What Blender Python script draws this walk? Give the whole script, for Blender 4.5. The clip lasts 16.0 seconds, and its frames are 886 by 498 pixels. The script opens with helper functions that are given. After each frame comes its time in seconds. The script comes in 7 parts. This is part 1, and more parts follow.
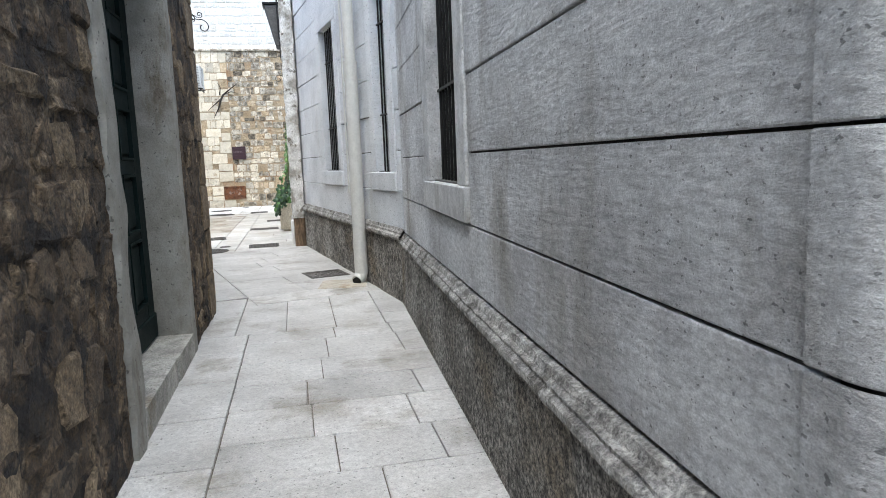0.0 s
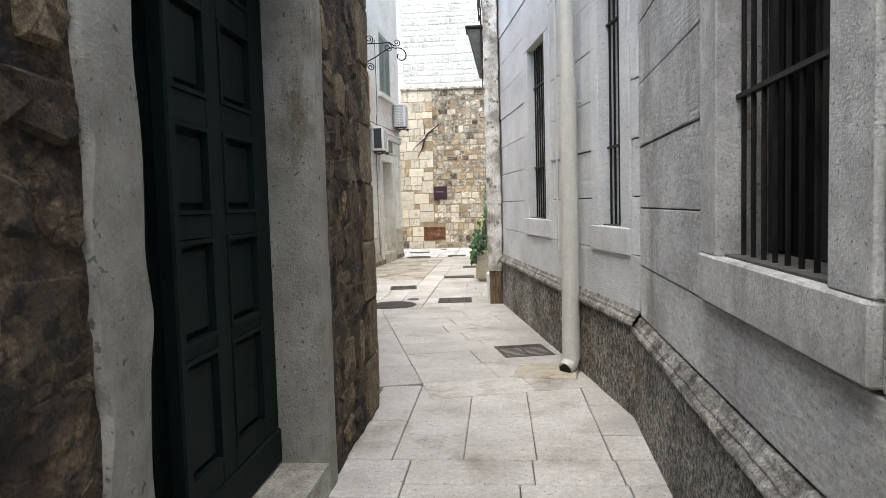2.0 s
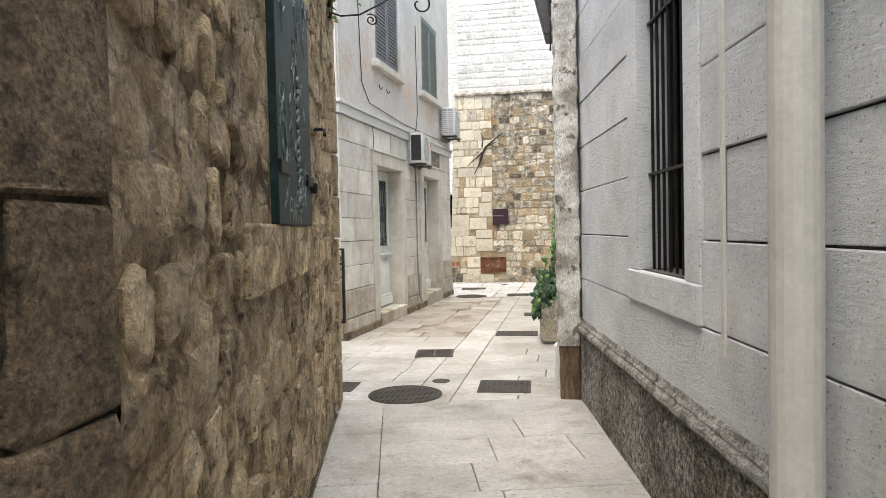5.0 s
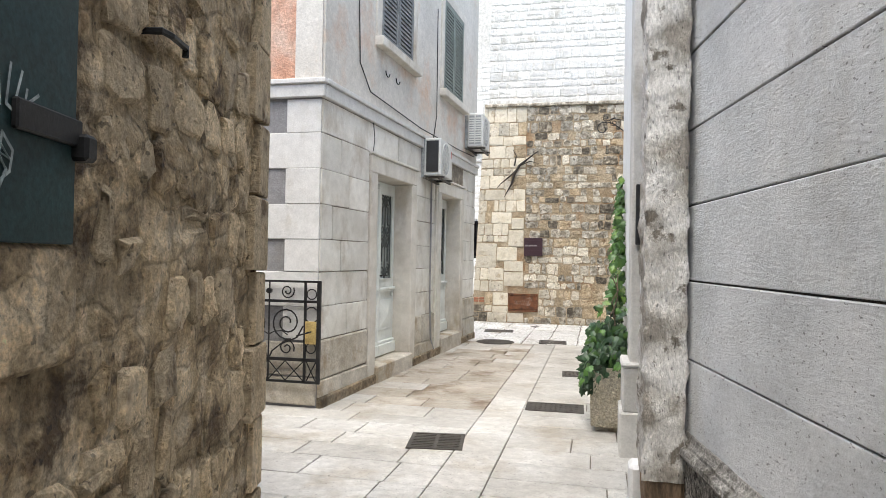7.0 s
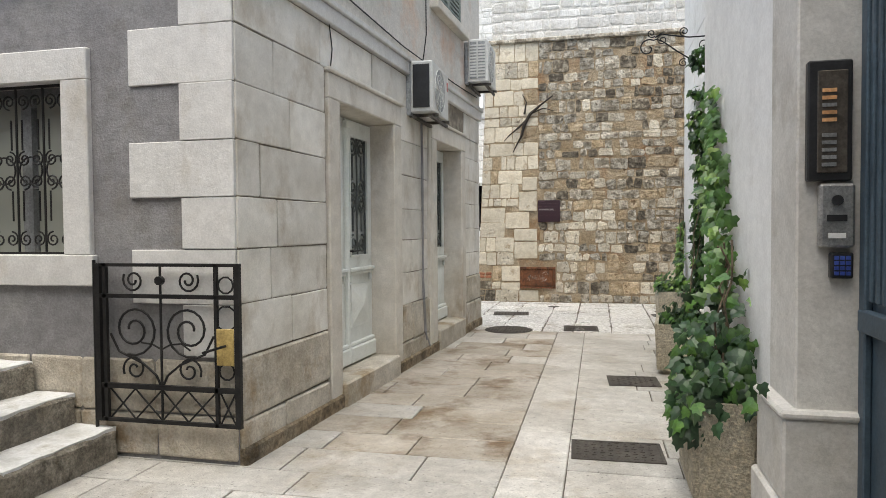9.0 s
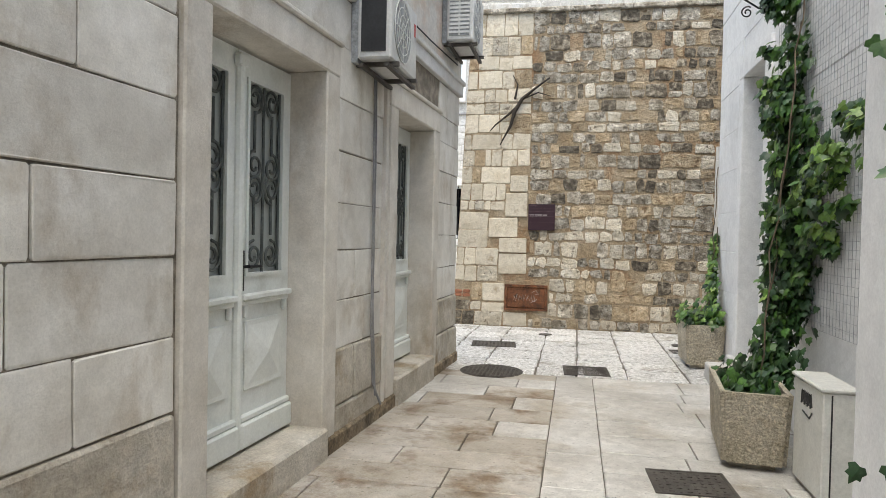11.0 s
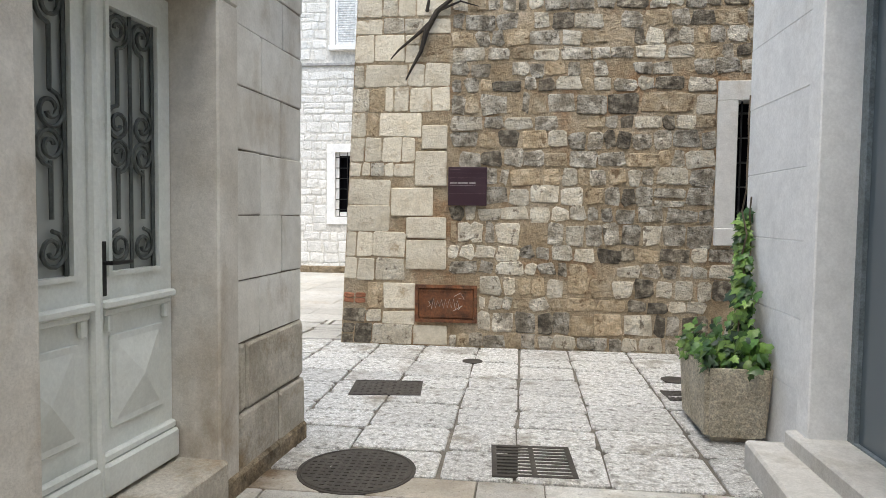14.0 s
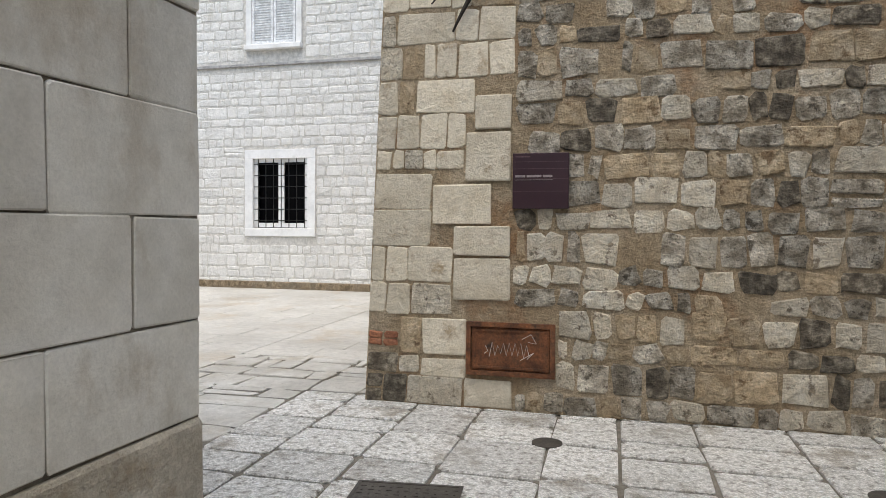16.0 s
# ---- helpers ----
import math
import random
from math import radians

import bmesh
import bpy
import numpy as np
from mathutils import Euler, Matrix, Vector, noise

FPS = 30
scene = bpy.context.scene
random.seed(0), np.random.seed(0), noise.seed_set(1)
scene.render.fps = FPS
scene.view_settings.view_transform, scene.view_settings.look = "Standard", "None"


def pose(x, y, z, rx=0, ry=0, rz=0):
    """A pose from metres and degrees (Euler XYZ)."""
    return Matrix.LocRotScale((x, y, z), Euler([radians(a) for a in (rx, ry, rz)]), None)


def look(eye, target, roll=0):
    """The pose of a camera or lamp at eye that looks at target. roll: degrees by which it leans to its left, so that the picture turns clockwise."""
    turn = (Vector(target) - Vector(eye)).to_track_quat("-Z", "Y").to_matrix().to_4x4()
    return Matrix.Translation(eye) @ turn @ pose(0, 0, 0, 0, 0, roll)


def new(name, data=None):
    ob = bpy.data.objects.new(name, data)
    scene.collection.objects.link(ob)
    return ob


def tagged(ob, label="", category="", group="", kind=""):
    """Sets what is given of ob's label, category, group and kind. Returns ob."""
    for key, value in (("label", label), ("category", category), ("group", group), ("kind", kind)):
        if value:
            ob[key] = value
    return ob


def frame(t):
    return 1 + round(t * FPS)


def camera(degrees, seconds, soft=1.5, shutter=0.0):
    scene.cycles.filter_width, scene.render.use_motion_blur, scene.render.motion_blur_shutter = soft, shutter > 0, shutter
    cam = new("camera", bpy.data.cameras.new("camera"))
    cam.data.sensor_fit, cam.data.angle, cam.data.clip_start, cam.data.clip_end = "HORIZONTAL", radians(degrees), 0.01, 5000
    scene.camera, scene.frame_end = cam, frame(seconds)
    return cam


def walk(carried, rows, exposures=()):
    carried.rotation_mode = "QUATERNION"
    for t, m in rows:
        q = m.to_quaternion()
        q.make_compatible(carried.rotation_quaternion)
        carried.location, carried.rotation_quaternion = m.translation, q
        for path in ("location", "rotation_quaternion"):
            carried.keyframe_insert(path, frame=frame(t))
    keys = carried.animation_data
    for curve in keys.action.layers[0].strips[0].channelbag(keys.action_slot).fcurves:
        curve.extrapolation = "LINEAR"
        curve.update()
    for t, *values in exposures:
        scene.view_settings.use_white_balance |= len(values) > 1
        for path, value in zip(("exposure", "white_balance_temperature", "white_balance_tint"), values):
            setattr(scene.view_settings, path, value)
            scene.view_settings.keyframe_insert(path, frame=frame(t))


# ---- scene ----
cam = camera(67.1, 16.0, soft=0.65)
PATH = [
    (0, (-0.368, 0.939, 1.301), (0.05, 2.877, 1.035), -2.2),
    (0.5, (-0.285, 1.342, 1.333), (0.084, 3.301, 1.173), -1.9),
    (1, (-0.282, 1.755, 1.316), (-0.106, 3.742, 1.16), -0.0),
    (1.5, (-0.295, 2.248, 1.362), (-0.284, 4.244, 1.239), -1.2),
    (2, (-0.301, 2.714, 1.38), (-0.467, 4.703, 1.248), -1.6),
    (2.5, (-0.343, 3.256, 1.381), (-0.472, 5.248, 1.255), 0.0),
    (3, (-0.321, 3.822, 1.409), (-0.478, 5.815, 1.333), -1.1),
    (3.5, (-0.329, 4.353, 1.398), (-0.593, 6.336, 1.363), 0.5),
    (4, (-0.316, 4.925, 1.413), (-0.588, 6.905, 1.363), -0.8),
    (4.2, (-0.311, 5.156, 1.428), (-0.601, 7.134, 1.371), -1.0),
    (6.5, (-0.567, 7.967, 1.491), (-1.036, 9.911, 1.435), -0.5),
    (7, (-0.665, 8.536, 1.492), (-1.116, 10.484, 1.516), 1.0),
    (7.5, (-0.757, 9.156, 1.468), (-1.238, 11.098, 1.482), -0.4),
    (8, (-0.911, 9.721, 1.446), (-1.404, 11.659, 1.414), 1.1),
    (8.5, (-1.049, 10.344, 1.437), (-1.511, 12.289, 1.371), -0.4),
    (10.8, (-1.526, 12.989, 1.452), (-1.928, 14.948, 1.421), 0.9),
    (11, (-1.557, 13.225, 1.437), (-1.947, 15.186, 1.397), 1.2),
    (11.5, (-1.601, 13.774, 1.454), (-1.828, 15.761, 1.41), -0.5),
    (12, (-1.583, 14.372, 1.454), (-1.815, 16.356, 1.367), -0.2),
    (12.5, (-1.55, 14.944, 1.458), (-1.688, 16.936, 1.352), 0.8),
    (13, (-1.507, 15.528, 1.457), (-1.716, 17.513, 1.342), 0.6),
    (13.5, (-1.513, 16.072, 1.473), (-1.727, 18.057, 1.35), 1.5),
    (14, (-1.503, 16.665, 1.463), (-1.738, 18.648, 1.357), 0.7),
    (14.5, (-1.532, 17.239, 1.442), (-1.816, 19.215, 1.31), 1.2),
    (15, (-1.562, 17.8, 1.453), (-1.893, 19.769, 1.345), 0.5),
    (15.5, (-1.632, 18.325, 1.42), (-2.067, 20.277, 1.376), 1.5),
    (16, (-1.578, 18.851, 1.413), (-2.068, 20.789, 1.346), 0.4),
]
EXPOSURES = [(0, 1.82, 6200, 4), (0.5, 1.90, 6250, 4), (1.5, 1.62, 6650, 5), (2.5, 1.72, 6850, 6), (3.5, 1.70, 7050, 6), (4.1, 1.67, 7100, 6), (6.5, 1.55, 6850, 6), (7, 1.60, 6750, 6), (8.5, 1.20, 6950, 5), (11, 1.30, 6850, 5), (12.5, 1.34, 6750, 5), (13.5, 1.32, 6750, 5), (14.5, 1.12, 6700, 5), (15, 1.05, 6750, 5), (15.5, 0.84, 6750, 5), (16, 0.81, 6800, 6)]
walk(cam, [(t, look(eye, target, roll)) for t, eye, target, roll in PATH], EXPOSURES)

# world and sun: a bright overcast day
world = bpy.data.worlds.new("overcast_sky")
scene.world = world
world.use_nodes = True
wn = world.node_tree.nodes
sky = wn.new("ShaderNodeTexSky")
sky.sky_type = "NISHITA"
sky.sun_disc = False
sky.sun_elevation, sky.sun_rotation = radians(70), radians(187)
sky.dust_density, sky.air_density, sky.ozone_density = 2.5, 1.0, 1.0
world.node_tree.links.new(sky.outputs[0], wn["Background"].inputs[0])
wn["Background"].inputs[1].default_value = 0.15
sun = new("sun", bpy.data.lights.new("sun", "SUN"))
sun.data.energy, sun.data.angle, sun.data.color = 1.35, radians(60), (1.0, 0.98, 0.95)
sun.matrix_world = look((0, 0, 20), (1.3, 5.0, 5.0))


# ---- small tools ----
def mesh_of(name, verts, faces, mats=(), idx=None, smooth=False):
    me = bpy.data.meshes.new(name)
    me.from_pydata([tuple(v) for v in verts], [], faces)
    for m in mats:
        me.materials.append(m)
    if idx is not None:
        me.polygons.foreach_set("material_index", idx)
    if smooth:
        me.polygons.foreach_set("use_smooth", [True] * len(me.polygons))
    me.update()
    return me


def thing(name, m=None, label="", category="", group="", kind=""):
    ob = new(name)
    ob.empty_display_size = 0.05
    if m is not None:
        ob.matrix_basis = m
    return tagged(ob, label, category, group, kind)


def part(name, bm, material, parent=None, label="", smooth=False):
    me = bpy.data.meshes.new(name)
    bm.to_mesh(me)
    bm.free()
    me.materials.append(material)
    if smooth:
        me.polygons.foreach_set("use_smooth", [True] * len(me.polygons))
    ob = new(name, me)
    if parent is not None:
        ob.parent = parent
    if label:
        ob["label"] = label
    return ob


def piece(name, me, parent, kind="", label=""):
    ob = new(name, me)
    ob.parent = parent
    if kind or label:
        tagged(ob, label, kind=kind)
    return ob


def box(bm, x0, x1, y0, y1, z0, z1, bevel=0.0, seg=1):
    r = bmesh.ops.create_cube(bm, size=1)
    vs = r["verts"]
    bmesh.ops.scale(bm, vec=(abs(x1 - x0), abs(y1 - y0), abs(z1 - z0)), verts=vs)
    bmesh.ops.translate(bm, vec=((x0 + x1) / 2, (y0 + y1) / 2, (z0 + z1) / 2), verts=vs)
    if bevel > 0:
        es = list({e for v in vs for e in v.link_edges})
        bmesh.ops.bevel(bm, geom=es, offset=bevel, segments=seg, affect="EDGES", profile=0.5)
    return bm


def boxes(*rows, bevel=0.0):
    bm = bmesh.new()
    for r in rows:
        box(bm, *r, bevel=bevel)
    return bm


def tube(bm, pts, r, n=8, closed=False):
    """A round bar along a list of points."""
    pts = [Vector(p) for p in pts]
    rings = []
    k = len(pts)
    for i, p in enumerate(pts):
        a = pts[max(i - 1, 0)]
        b = pts[min(i + 1, k - 1)]
        t = (b - a).normalized()
        s = t.cross(Vector((0.31, 0.52, 0.79))).normalized()
        q = t.cross(s)
        rr = r[i] if isinstance(r, (list, tuple)) else r
        rings.append([bm.verts.new(p + rr * (math.cos(2 * math.pi * j / n) * s + math.sin(2 * math.pi * j / n) * q)) for j in range(n)])
    for i in range(k - 1):
        for j in range(n):
            bm.faces.new((rings[i][j], rings[i][(j + 1) % n], rings[i + 1][(j + 1) % n], rings[i + 1][j]))
    bm.faces.new(rings[0][::-1])
    bm.faces.new(rings[-1])
    bmesh.ops.recalc_face_normals(bm, faces=bm.faces[:])
    return bm


def bars(*lines, r=0.006, n=6):
    bm = bmesh.new()
    for pts in lines:
        tube(bm, pts, r, n)
    return bm


def wall_pose(ax, ay, bx, by):
    """Local x runs from a to b, local y points into the street (left of the way), z up."""
    return Matrix.Translation((ax, ay, 0)) @ Matrix.Rotation(math.atan2(by - ay, bx - ax), 4, "Z")


def slab_mesh(name, length, height, thick, holes, material, z0=0.0):
    """A wall with real openings: front at y=0, back at y=-thick."""
    us = sorted({0.0, length, *[h[0] for h in holes], *[h[1] for h in holes]})
    zs = sorted({z0, height, *[h[2] for h in holes], *[h[3] for h in holes]})
    us = [u for u in us if 0 <= u <= length]
    zs = [z for z in zs if z0 <= z <= height]

    def full(i, j):
        if i < 0 or j < 0 or i >= len(us) - 1 or j >= len(zs) - 1:
            return False
        u, z = (us[i] + us[i + 1]) / 2, (zs[j] + zs[j + 1]) / 2
        return not any(h[0] < u < h[1] and h[2] < z < h[3] for h in holes)

    verts, faces, seen = [], [], {}

    def v(u, d, z):
        key = (round(u, 4), round(d, 4), round(z, 4))
        if key not in seen:
            seen[key] = len(verts)
            verts.append((u, d, z))
        return seen[key]

    t = -thick
    for i in range(len(us) - 1):
        for j in range(len(zs) - 1):
            if not full(i, j):
                continue
            a, b, c, e = us[i], us[i + 1], zs[j], zs[j + 1]
            faces.append((v(b, 0, c), v(a, 0, c), v(a, 0, e), v(b, 0, e)))
            faces.append((v(a, t, c), v(b, t, c), v(b, t, e), v(a, t, e)))
            if not full(i - 1, j):
                faces.append((v(a, 0, c), v(a, t, c), v(a, t, e), v(a, 0, e)))
            if not full(i + 1, j):
                faces.append((v(b, t, c), v(b, 0, c), v(b, 0, e), v(b, t, e)))
            if not full(i, j - 1):
                faces.append((v(a, t, c), v(a, 0, c), v(b, 0, c), v(b, t, c)))
            if not full(i, j + 1):
                faces.append((v(a, 0, e), v(a, t, e), v(b, t, e), v(b, 0, e)))
    return mesh_of(name, verts, faces, (material,))


def grown(holes):
    return [(h[0] - 0.012, h[1] + 0.012, h[2] - 0.012, h[3] + 0.012) for h in holes]


def wall(name, a, b, height, material, holes=(), thick=0.4, label="", z0=0.0):
    m = wall_pose(*a, *b)
    length = math.dist(a, b)
    ob = new(name, slab_mesh(name, length, height, thick, grown(holes), material, z0))
    ob.matrix_basis = m
    return tagged(ob, label, "wall", kind="structure")


def rows_fill(rng, u0, u1, edges, wmin, wmax, holes=(), joint=0.0):
    """Rectangles (u, z, w, h) in courses, cut short at openings."""
    out = []
    for za, zb in zip(edges[:-1], edges[1:]):
        free = [(u0, u1)]
        for h in holes:
            if h[2] < zb - 0.02 and h[3] > za + 0.02:
                nxt = []
                for a, b in free:
                    if h[1] <= a or h[0] >= b:
                        nxt.append((a, b))
                        continue
                    if h[0] > a:
                        nxt.append((a, h[0]))
                    if h[1] < b:
                        nxt.append((h[1], b))
                free = nxt
        for a, b in free:
            u = a
            while u < b - 1e-4:
                w = rng.uniform(wmin, wmax)
                if b - u - w < wmin * 0.6:
                    w = b - u
                out.append((u + joint / 2, za + joint / 2, w - joint, zb - za - joint))
                u += w
    return [r for r in out if r[2] > 0.03 and r[3] > 0.02]


def rubble_fill(rng, u0, u1, z0, z1, hs, ws, holes, joint):
    """Roughly coursed rubble: uneven courses, some cells split, none quite level."""
    e = [z0]
    while e[-1] < z1 - hs[0] * 0.7:
        e.append(e[-1] + rng.uniform(*hs))
    e[-1] = z1
    out = []
    for u, z, w, h in rows_fill(rng, u0, u1, e, ws[0], ws[1], holes, joint):
        k = rng.random()
        if h > 0.19 and k < 0.09:
            f = rng.uniform(0.35, 0.65)
            out += [(u, z, w, h * f - joint / 2), (u, z + h * f + joint / 2, w, h * (1 - f) - joint / 2)]
        elif w > 0.24 and k < 0.3:
            f = rng.uniform(0.35, 0.65)
            out += [(u, z, w * f - joint / 2, h), (u + w * f + joint / 2, z, w * (1 - f) - joint / 2, h)]
        else:
            d = rng.uniform(-0.014, 0.014)
            out.append((u, z + d, w, h - rng.uniform(0, 0.012)))
    return out


def stone_geo(rng, r, proud, bevel, cut, jit, back=-0.03, dome=0.0):
    """One hewn stone over the rectangle r of a wall: outline, worn edge, face."""
    u, z, w, h = r
    c = min(cut, w * 0.3, h * 0.3)

    def j():
        return rng.uniform(-jit, jit)

    ring = [(u + c, z), (u + w - c, z), (u + w, z + c), (u + w, z + h - c), (u + w - c, z + h), (u + c, z + h), (u, z + h - c), (u, z + c)]
    ring = [(p + j(), q + j()) for p, q in ring]
    cu, cz = u + w / 2, z + h / 2
    b = min(bevel, w * 0.25, h * 0.25)
    inner = []
    for p, q in ring:
        du, dz = cu - p, cz - q
        inner.append((p + math.copysign(min(b, abs(du)), du), q + math.copysign(min(b, abs(dz)), dz)))
    pr = proud + rng.uniform(-0.3, 0.3) * min(proud, 0.03)
    verts = [(p, back, q) for p, q in ring] + [(p, pr - b * 0.7, q) for p, q in ring] + [(p, pr + j() * 0.4, q) for p, q in inner]
    faces = []
    for k in range(8):
        n = (k + 1) % 8
        faces.append((k, k + 8, n + 8, n))
        faces.append((k + 8, k + 16, n + 16, n + 8))
    if dome > 0:
        verts.append((cu + rng.uniform(-0.15, 0.15) * w, pr + dome * rng.uniform(0.3, 1.0), cz + rng.uniform(-0.15, 0.15) * h))
        for k in range(8):
            faces.append((k + 16, 24, (k + 1) % 8 + 16))
    else:
        faces.append(tuple(range(23, 15, -1)))
    return verts, faces


def lay(rng, parent, name, rects, mats, pick, limit=300, proud=0.012, bevel=0.01, cut=0.02, jit=0.004, dome=0.0, rest="rest_of_stones", first=None, back=-0.03):
    """Lay stones on a wall or floor: those that first() puts in front are parts, the others one joined part."""
    order = sorted(rects, key=first) if first else list(rects)
    rv, rf, ri = [], [], []
    for k, r in enumerate(order):
        v, f = stone_geo(rng, r, proud, bevel, cut, jit, back, dome)
        mi = pick(rng, r)
        if k < limit:
            piece(name, mesh_of(name, v, f, (mats[mi],)), parent)
        else:
            o = len(rv)
            rv += v
            rf += [tuple(i + o for i in q) for q in f]
            ri += [mi] * len(f)
    if rv:
        piece(rest, mesh_of(rest, rv, rf, mats, ri), parent, "stuff")


# ---- materials ----
def surf(name, cols, scale=2.0, fine=60.0, rough=0.85, bump=0.3, dist=0.01, rand=0.12, stretch=(1, 1, 1), grain=0.16, stain=None, stain_scale=0.8, stain_at=(0.5, 0.65), metal=0.0, rough_var=0.15, mid=12.0, span=(0.32, 0.68), pits=0.0, streak=1.0, spec=0.5, groove=0.0, cell=0.0):
    """A weathered surface: broad patches through cols, grain, piece by piece shifts, stains with a shape of their own, relief."""
    grain *= 1.45 if grain >= 0.1 else 1.25
    m = bpy.data.materials.new(name)
    m.use_nodes = True
    nt = m.node_tree
    nd, lk = nt.nodes, nt.links.new
    bs = nd["Principled BSDF"]
    tc = nd.new("ShaderNodeTexCoord")
    mp = nd.new("ShaderNodeMapping")
    mp.inputs["Scale"].default_value = stretch
    lk(tc.outputs["Object"], mp.inputs[0])

    def nz(s, detail, src, ro=0.6):
        n = nd.new("ShaderNodeTexNoise")
        n.inputs["Scale"].default_value, n.inputs["Detail"].default_value, n.inputs["Roughness"].default_value = s, detail, ro
        lk(src, n.inputs["Vector"])
        return n.outputs["Fac"]

    big = nz(scale, 6, tc.outputs["Object"])
    ramp = nd.new("ShaderNodeValToRGB")
    el = ramp.color_ramp.elements
    lo, hi = span
    el[0].position, el[1].position = lo, hi
    el[0].color, el[1].color = (*cols[0], 1), (*cols[-1], 1)
    for k, c in enumerate(cols[1:-1], 1):
        e = el.new(lo + (hi - lo) * k / (len(cols) - 1))
        e.color = (*c, 1)
    lk(big, ramp.inputs[0])
    col = ramp.outputs[0]
    if stain:
        sm2 = nd.new("ShaderNodeMapping")
        sm2.inputs["Scale"].default_value = (1, 1, streak)
        lk(tc.outputs["Object"], sm2.inputs[0])
        sn = nz(stain_scale, 8, sm2.outputs[0], 0.68)
        sr = nd.new("ShaderNodeMapRange")
        sr.inputs["From Min"].default_value, sr.inputs["From Max"].default_value = stain_at
        lk(sn, sr.inputs["Value"])
        mx = nd.new("ShaderNodeMix")
        mx.data_type = "RGBA"
        lk(sr.outputs[0], mx.inputs["Factor"])
        lk(col, mx.inputs["A"])
        mx.inputs["B"].default_value = (*stain, 1)
        col = mx.outputs["Result"]
    fn = nz(fine, 5, mp.outputs[0], 0.7)
    md = nz(mid, 5, mp.outputs[0], 0.6)
    oi = nd.new("ShaderNodeObjectInfo")
    gi = nd.new("ShaderNodeNewGeometry")
    ad = nd.new("ShaderNodeMath")
    ad.operation = "ADD"
    lk(oi.outputs["Random"], ad.inputs[0])
    lk(gi.outputs["Random Per Island"], ad.inputs[1])
    fr = nd.new("ShaderNodeMath")
    fr.operation = "FRACT"
    lk(ad.outputs[0], fr.inputs[0])
    va = nd.new("ShaderNodeMapRange")
    va.inputs["To Min"].default_value, va.inputs["To Max"].default_value = 1 - rand, 1 + rand
    lk(fr.outputs[0], va.inputs["Value"])
    gr = nd.new("ShaderNodeMapRange")
    gr.inputs["From Min"].default_value, gr.inputs["From Max"].default_value = 0.36, 0.64
    gr.inputs["To Min"].default_value, gr.inputs["To Max"].default_value = 1 - grain, 1 + grain
    lk(fn, gr.inputs["Value"])
    g2 = nd.new("ShaderNodeMapRange")
    g2.inputs["From Min"].default_value, g2.inputs["From Max"].default_value = 0.36, 0.64
    g2.inputs["To Min"].default_value, g2.inputs["To Max"].default_value = 1 - grain * 0.8, 1 + grain * 0.8
    lk(md, g2.inputs["Value"])
    m1 = nd.new("ShaderNodeMath")
    m1.operation = "MULTIPLY"
    lk(va.outputs[0], m1.inputs[0])
    lk(gr.outputs[0], m1.inputs[1])
    m2 = nd.new("ShaderNodeMath")
    m2.operation = "MULTIPLY"
    lk(m1.outputs[0], m2.inputs[0])
    lk(g2.outputs[0], m2.inputs[1])
    shade = m2.outputs[0]
    # Dark dots: specks, and the shade of small holes, put into the colour only.
    if pits > 0:
        pn = nz(pits, 2, mp.outputs[0], 0.5)
        pr = nd.new("ShaderNodeMapRange")
        pr.inputs["From Min"].default_value, pr.inputs["From Max"].default_value = 0.66, 0.70
        pr.inputs["To Min"].default_value, pr.inputs["To Max"].default_value = 1.0, 0.42
        lk(pn, pr.inputs["Value"])
        m3 = nd.new("ShaderNodeMath")
        m3.operation = "MULTIPLY"
        lk(shade, m3.inputs[0])
        lk(pr.outputs[0], m3.inputs[1])
        shade = m3.outputs[0]
    def times(x, y):
        n = nd.new("ShaderNodeMath")
        n.operation = "MULTIPLY"
        lk(x, n.inputs[0])
        lk(y, n.inputs[1])
        return n.outputs[0]

    def ranged(x, a, b, c, d):
        n = nd.new("ShaderNodeMapRange")
        n.inputs["From Min"].default_value, n.inputs["From Max"].default_value = a, b
        n.inputs["To Min"].default_value, n.inputs["To Max"].default_value = c, d
        lk(x, n.inputs["Value"])
        return n.outputs[0]

    relief = []
    if groove > 0:
        gm = nd.new("ShaderNodeMapping")
        gm.inputs["Scale"].default_value = (12, 12, 54)
        lk(tc.outputs["Object"], gm.inputs[0])
        gn = nz(1.0, 1.5, gm.outputs[0], 0.45)
        # The grooves' shade goes into the colour as well as their relief.
        shade = times(shade, ranged(gn, 0.36, 0.62, 1 - groove, 1 + groove * 0.8))
        relief.append((gn, 16 * groove))
    if cell > 0:
        wob = nd.new("ShaderNodeTexNoise")
        wob.inputs["Scale"].default_value, wob.inputs["Detail"].default_value = 9.0, 4.0
        lk(tc.outputs["Object"], wob.inputs["Vector"])
        mad = nd.new("ShaderNodeVectorMath")
        mad.operation = "MULTIPLY_ADD"
        lk(wob.outputs["Color"], mad.inputs[0])
        mad.inputs[1].default_value = (0.10, 0.10, 0.08)
        lk(tc.outputs["Object"], mad.inputs[2])
        vm = nd.new("ShaderNodeMapping")
        vm.inputs["Scale"].default_value = (1, 0.3, 1.5)
        lk(mad.outputs[0], vm.inputs[0])
        v1 = nd.new("ShaderNodeTexVoronoi")
        v2 = nd.new("ShaderNodeTexVoronoi")
        v2.feature = "DISTANCE_TO_EDGE"
        for v in (v1, v2):
            v.inputs["Scale"].default_value = cell
            lk(vm.outputs[0], v.inputs["Vector"])
        sp = nd.new("ShaderNodeSeparateColor")
        lk(v1.outputs["Color"], sp.inputs[0])
        edge = ranged(v2.outputs["Distance"], 0.01, 0.07, 0.72, 1.0)
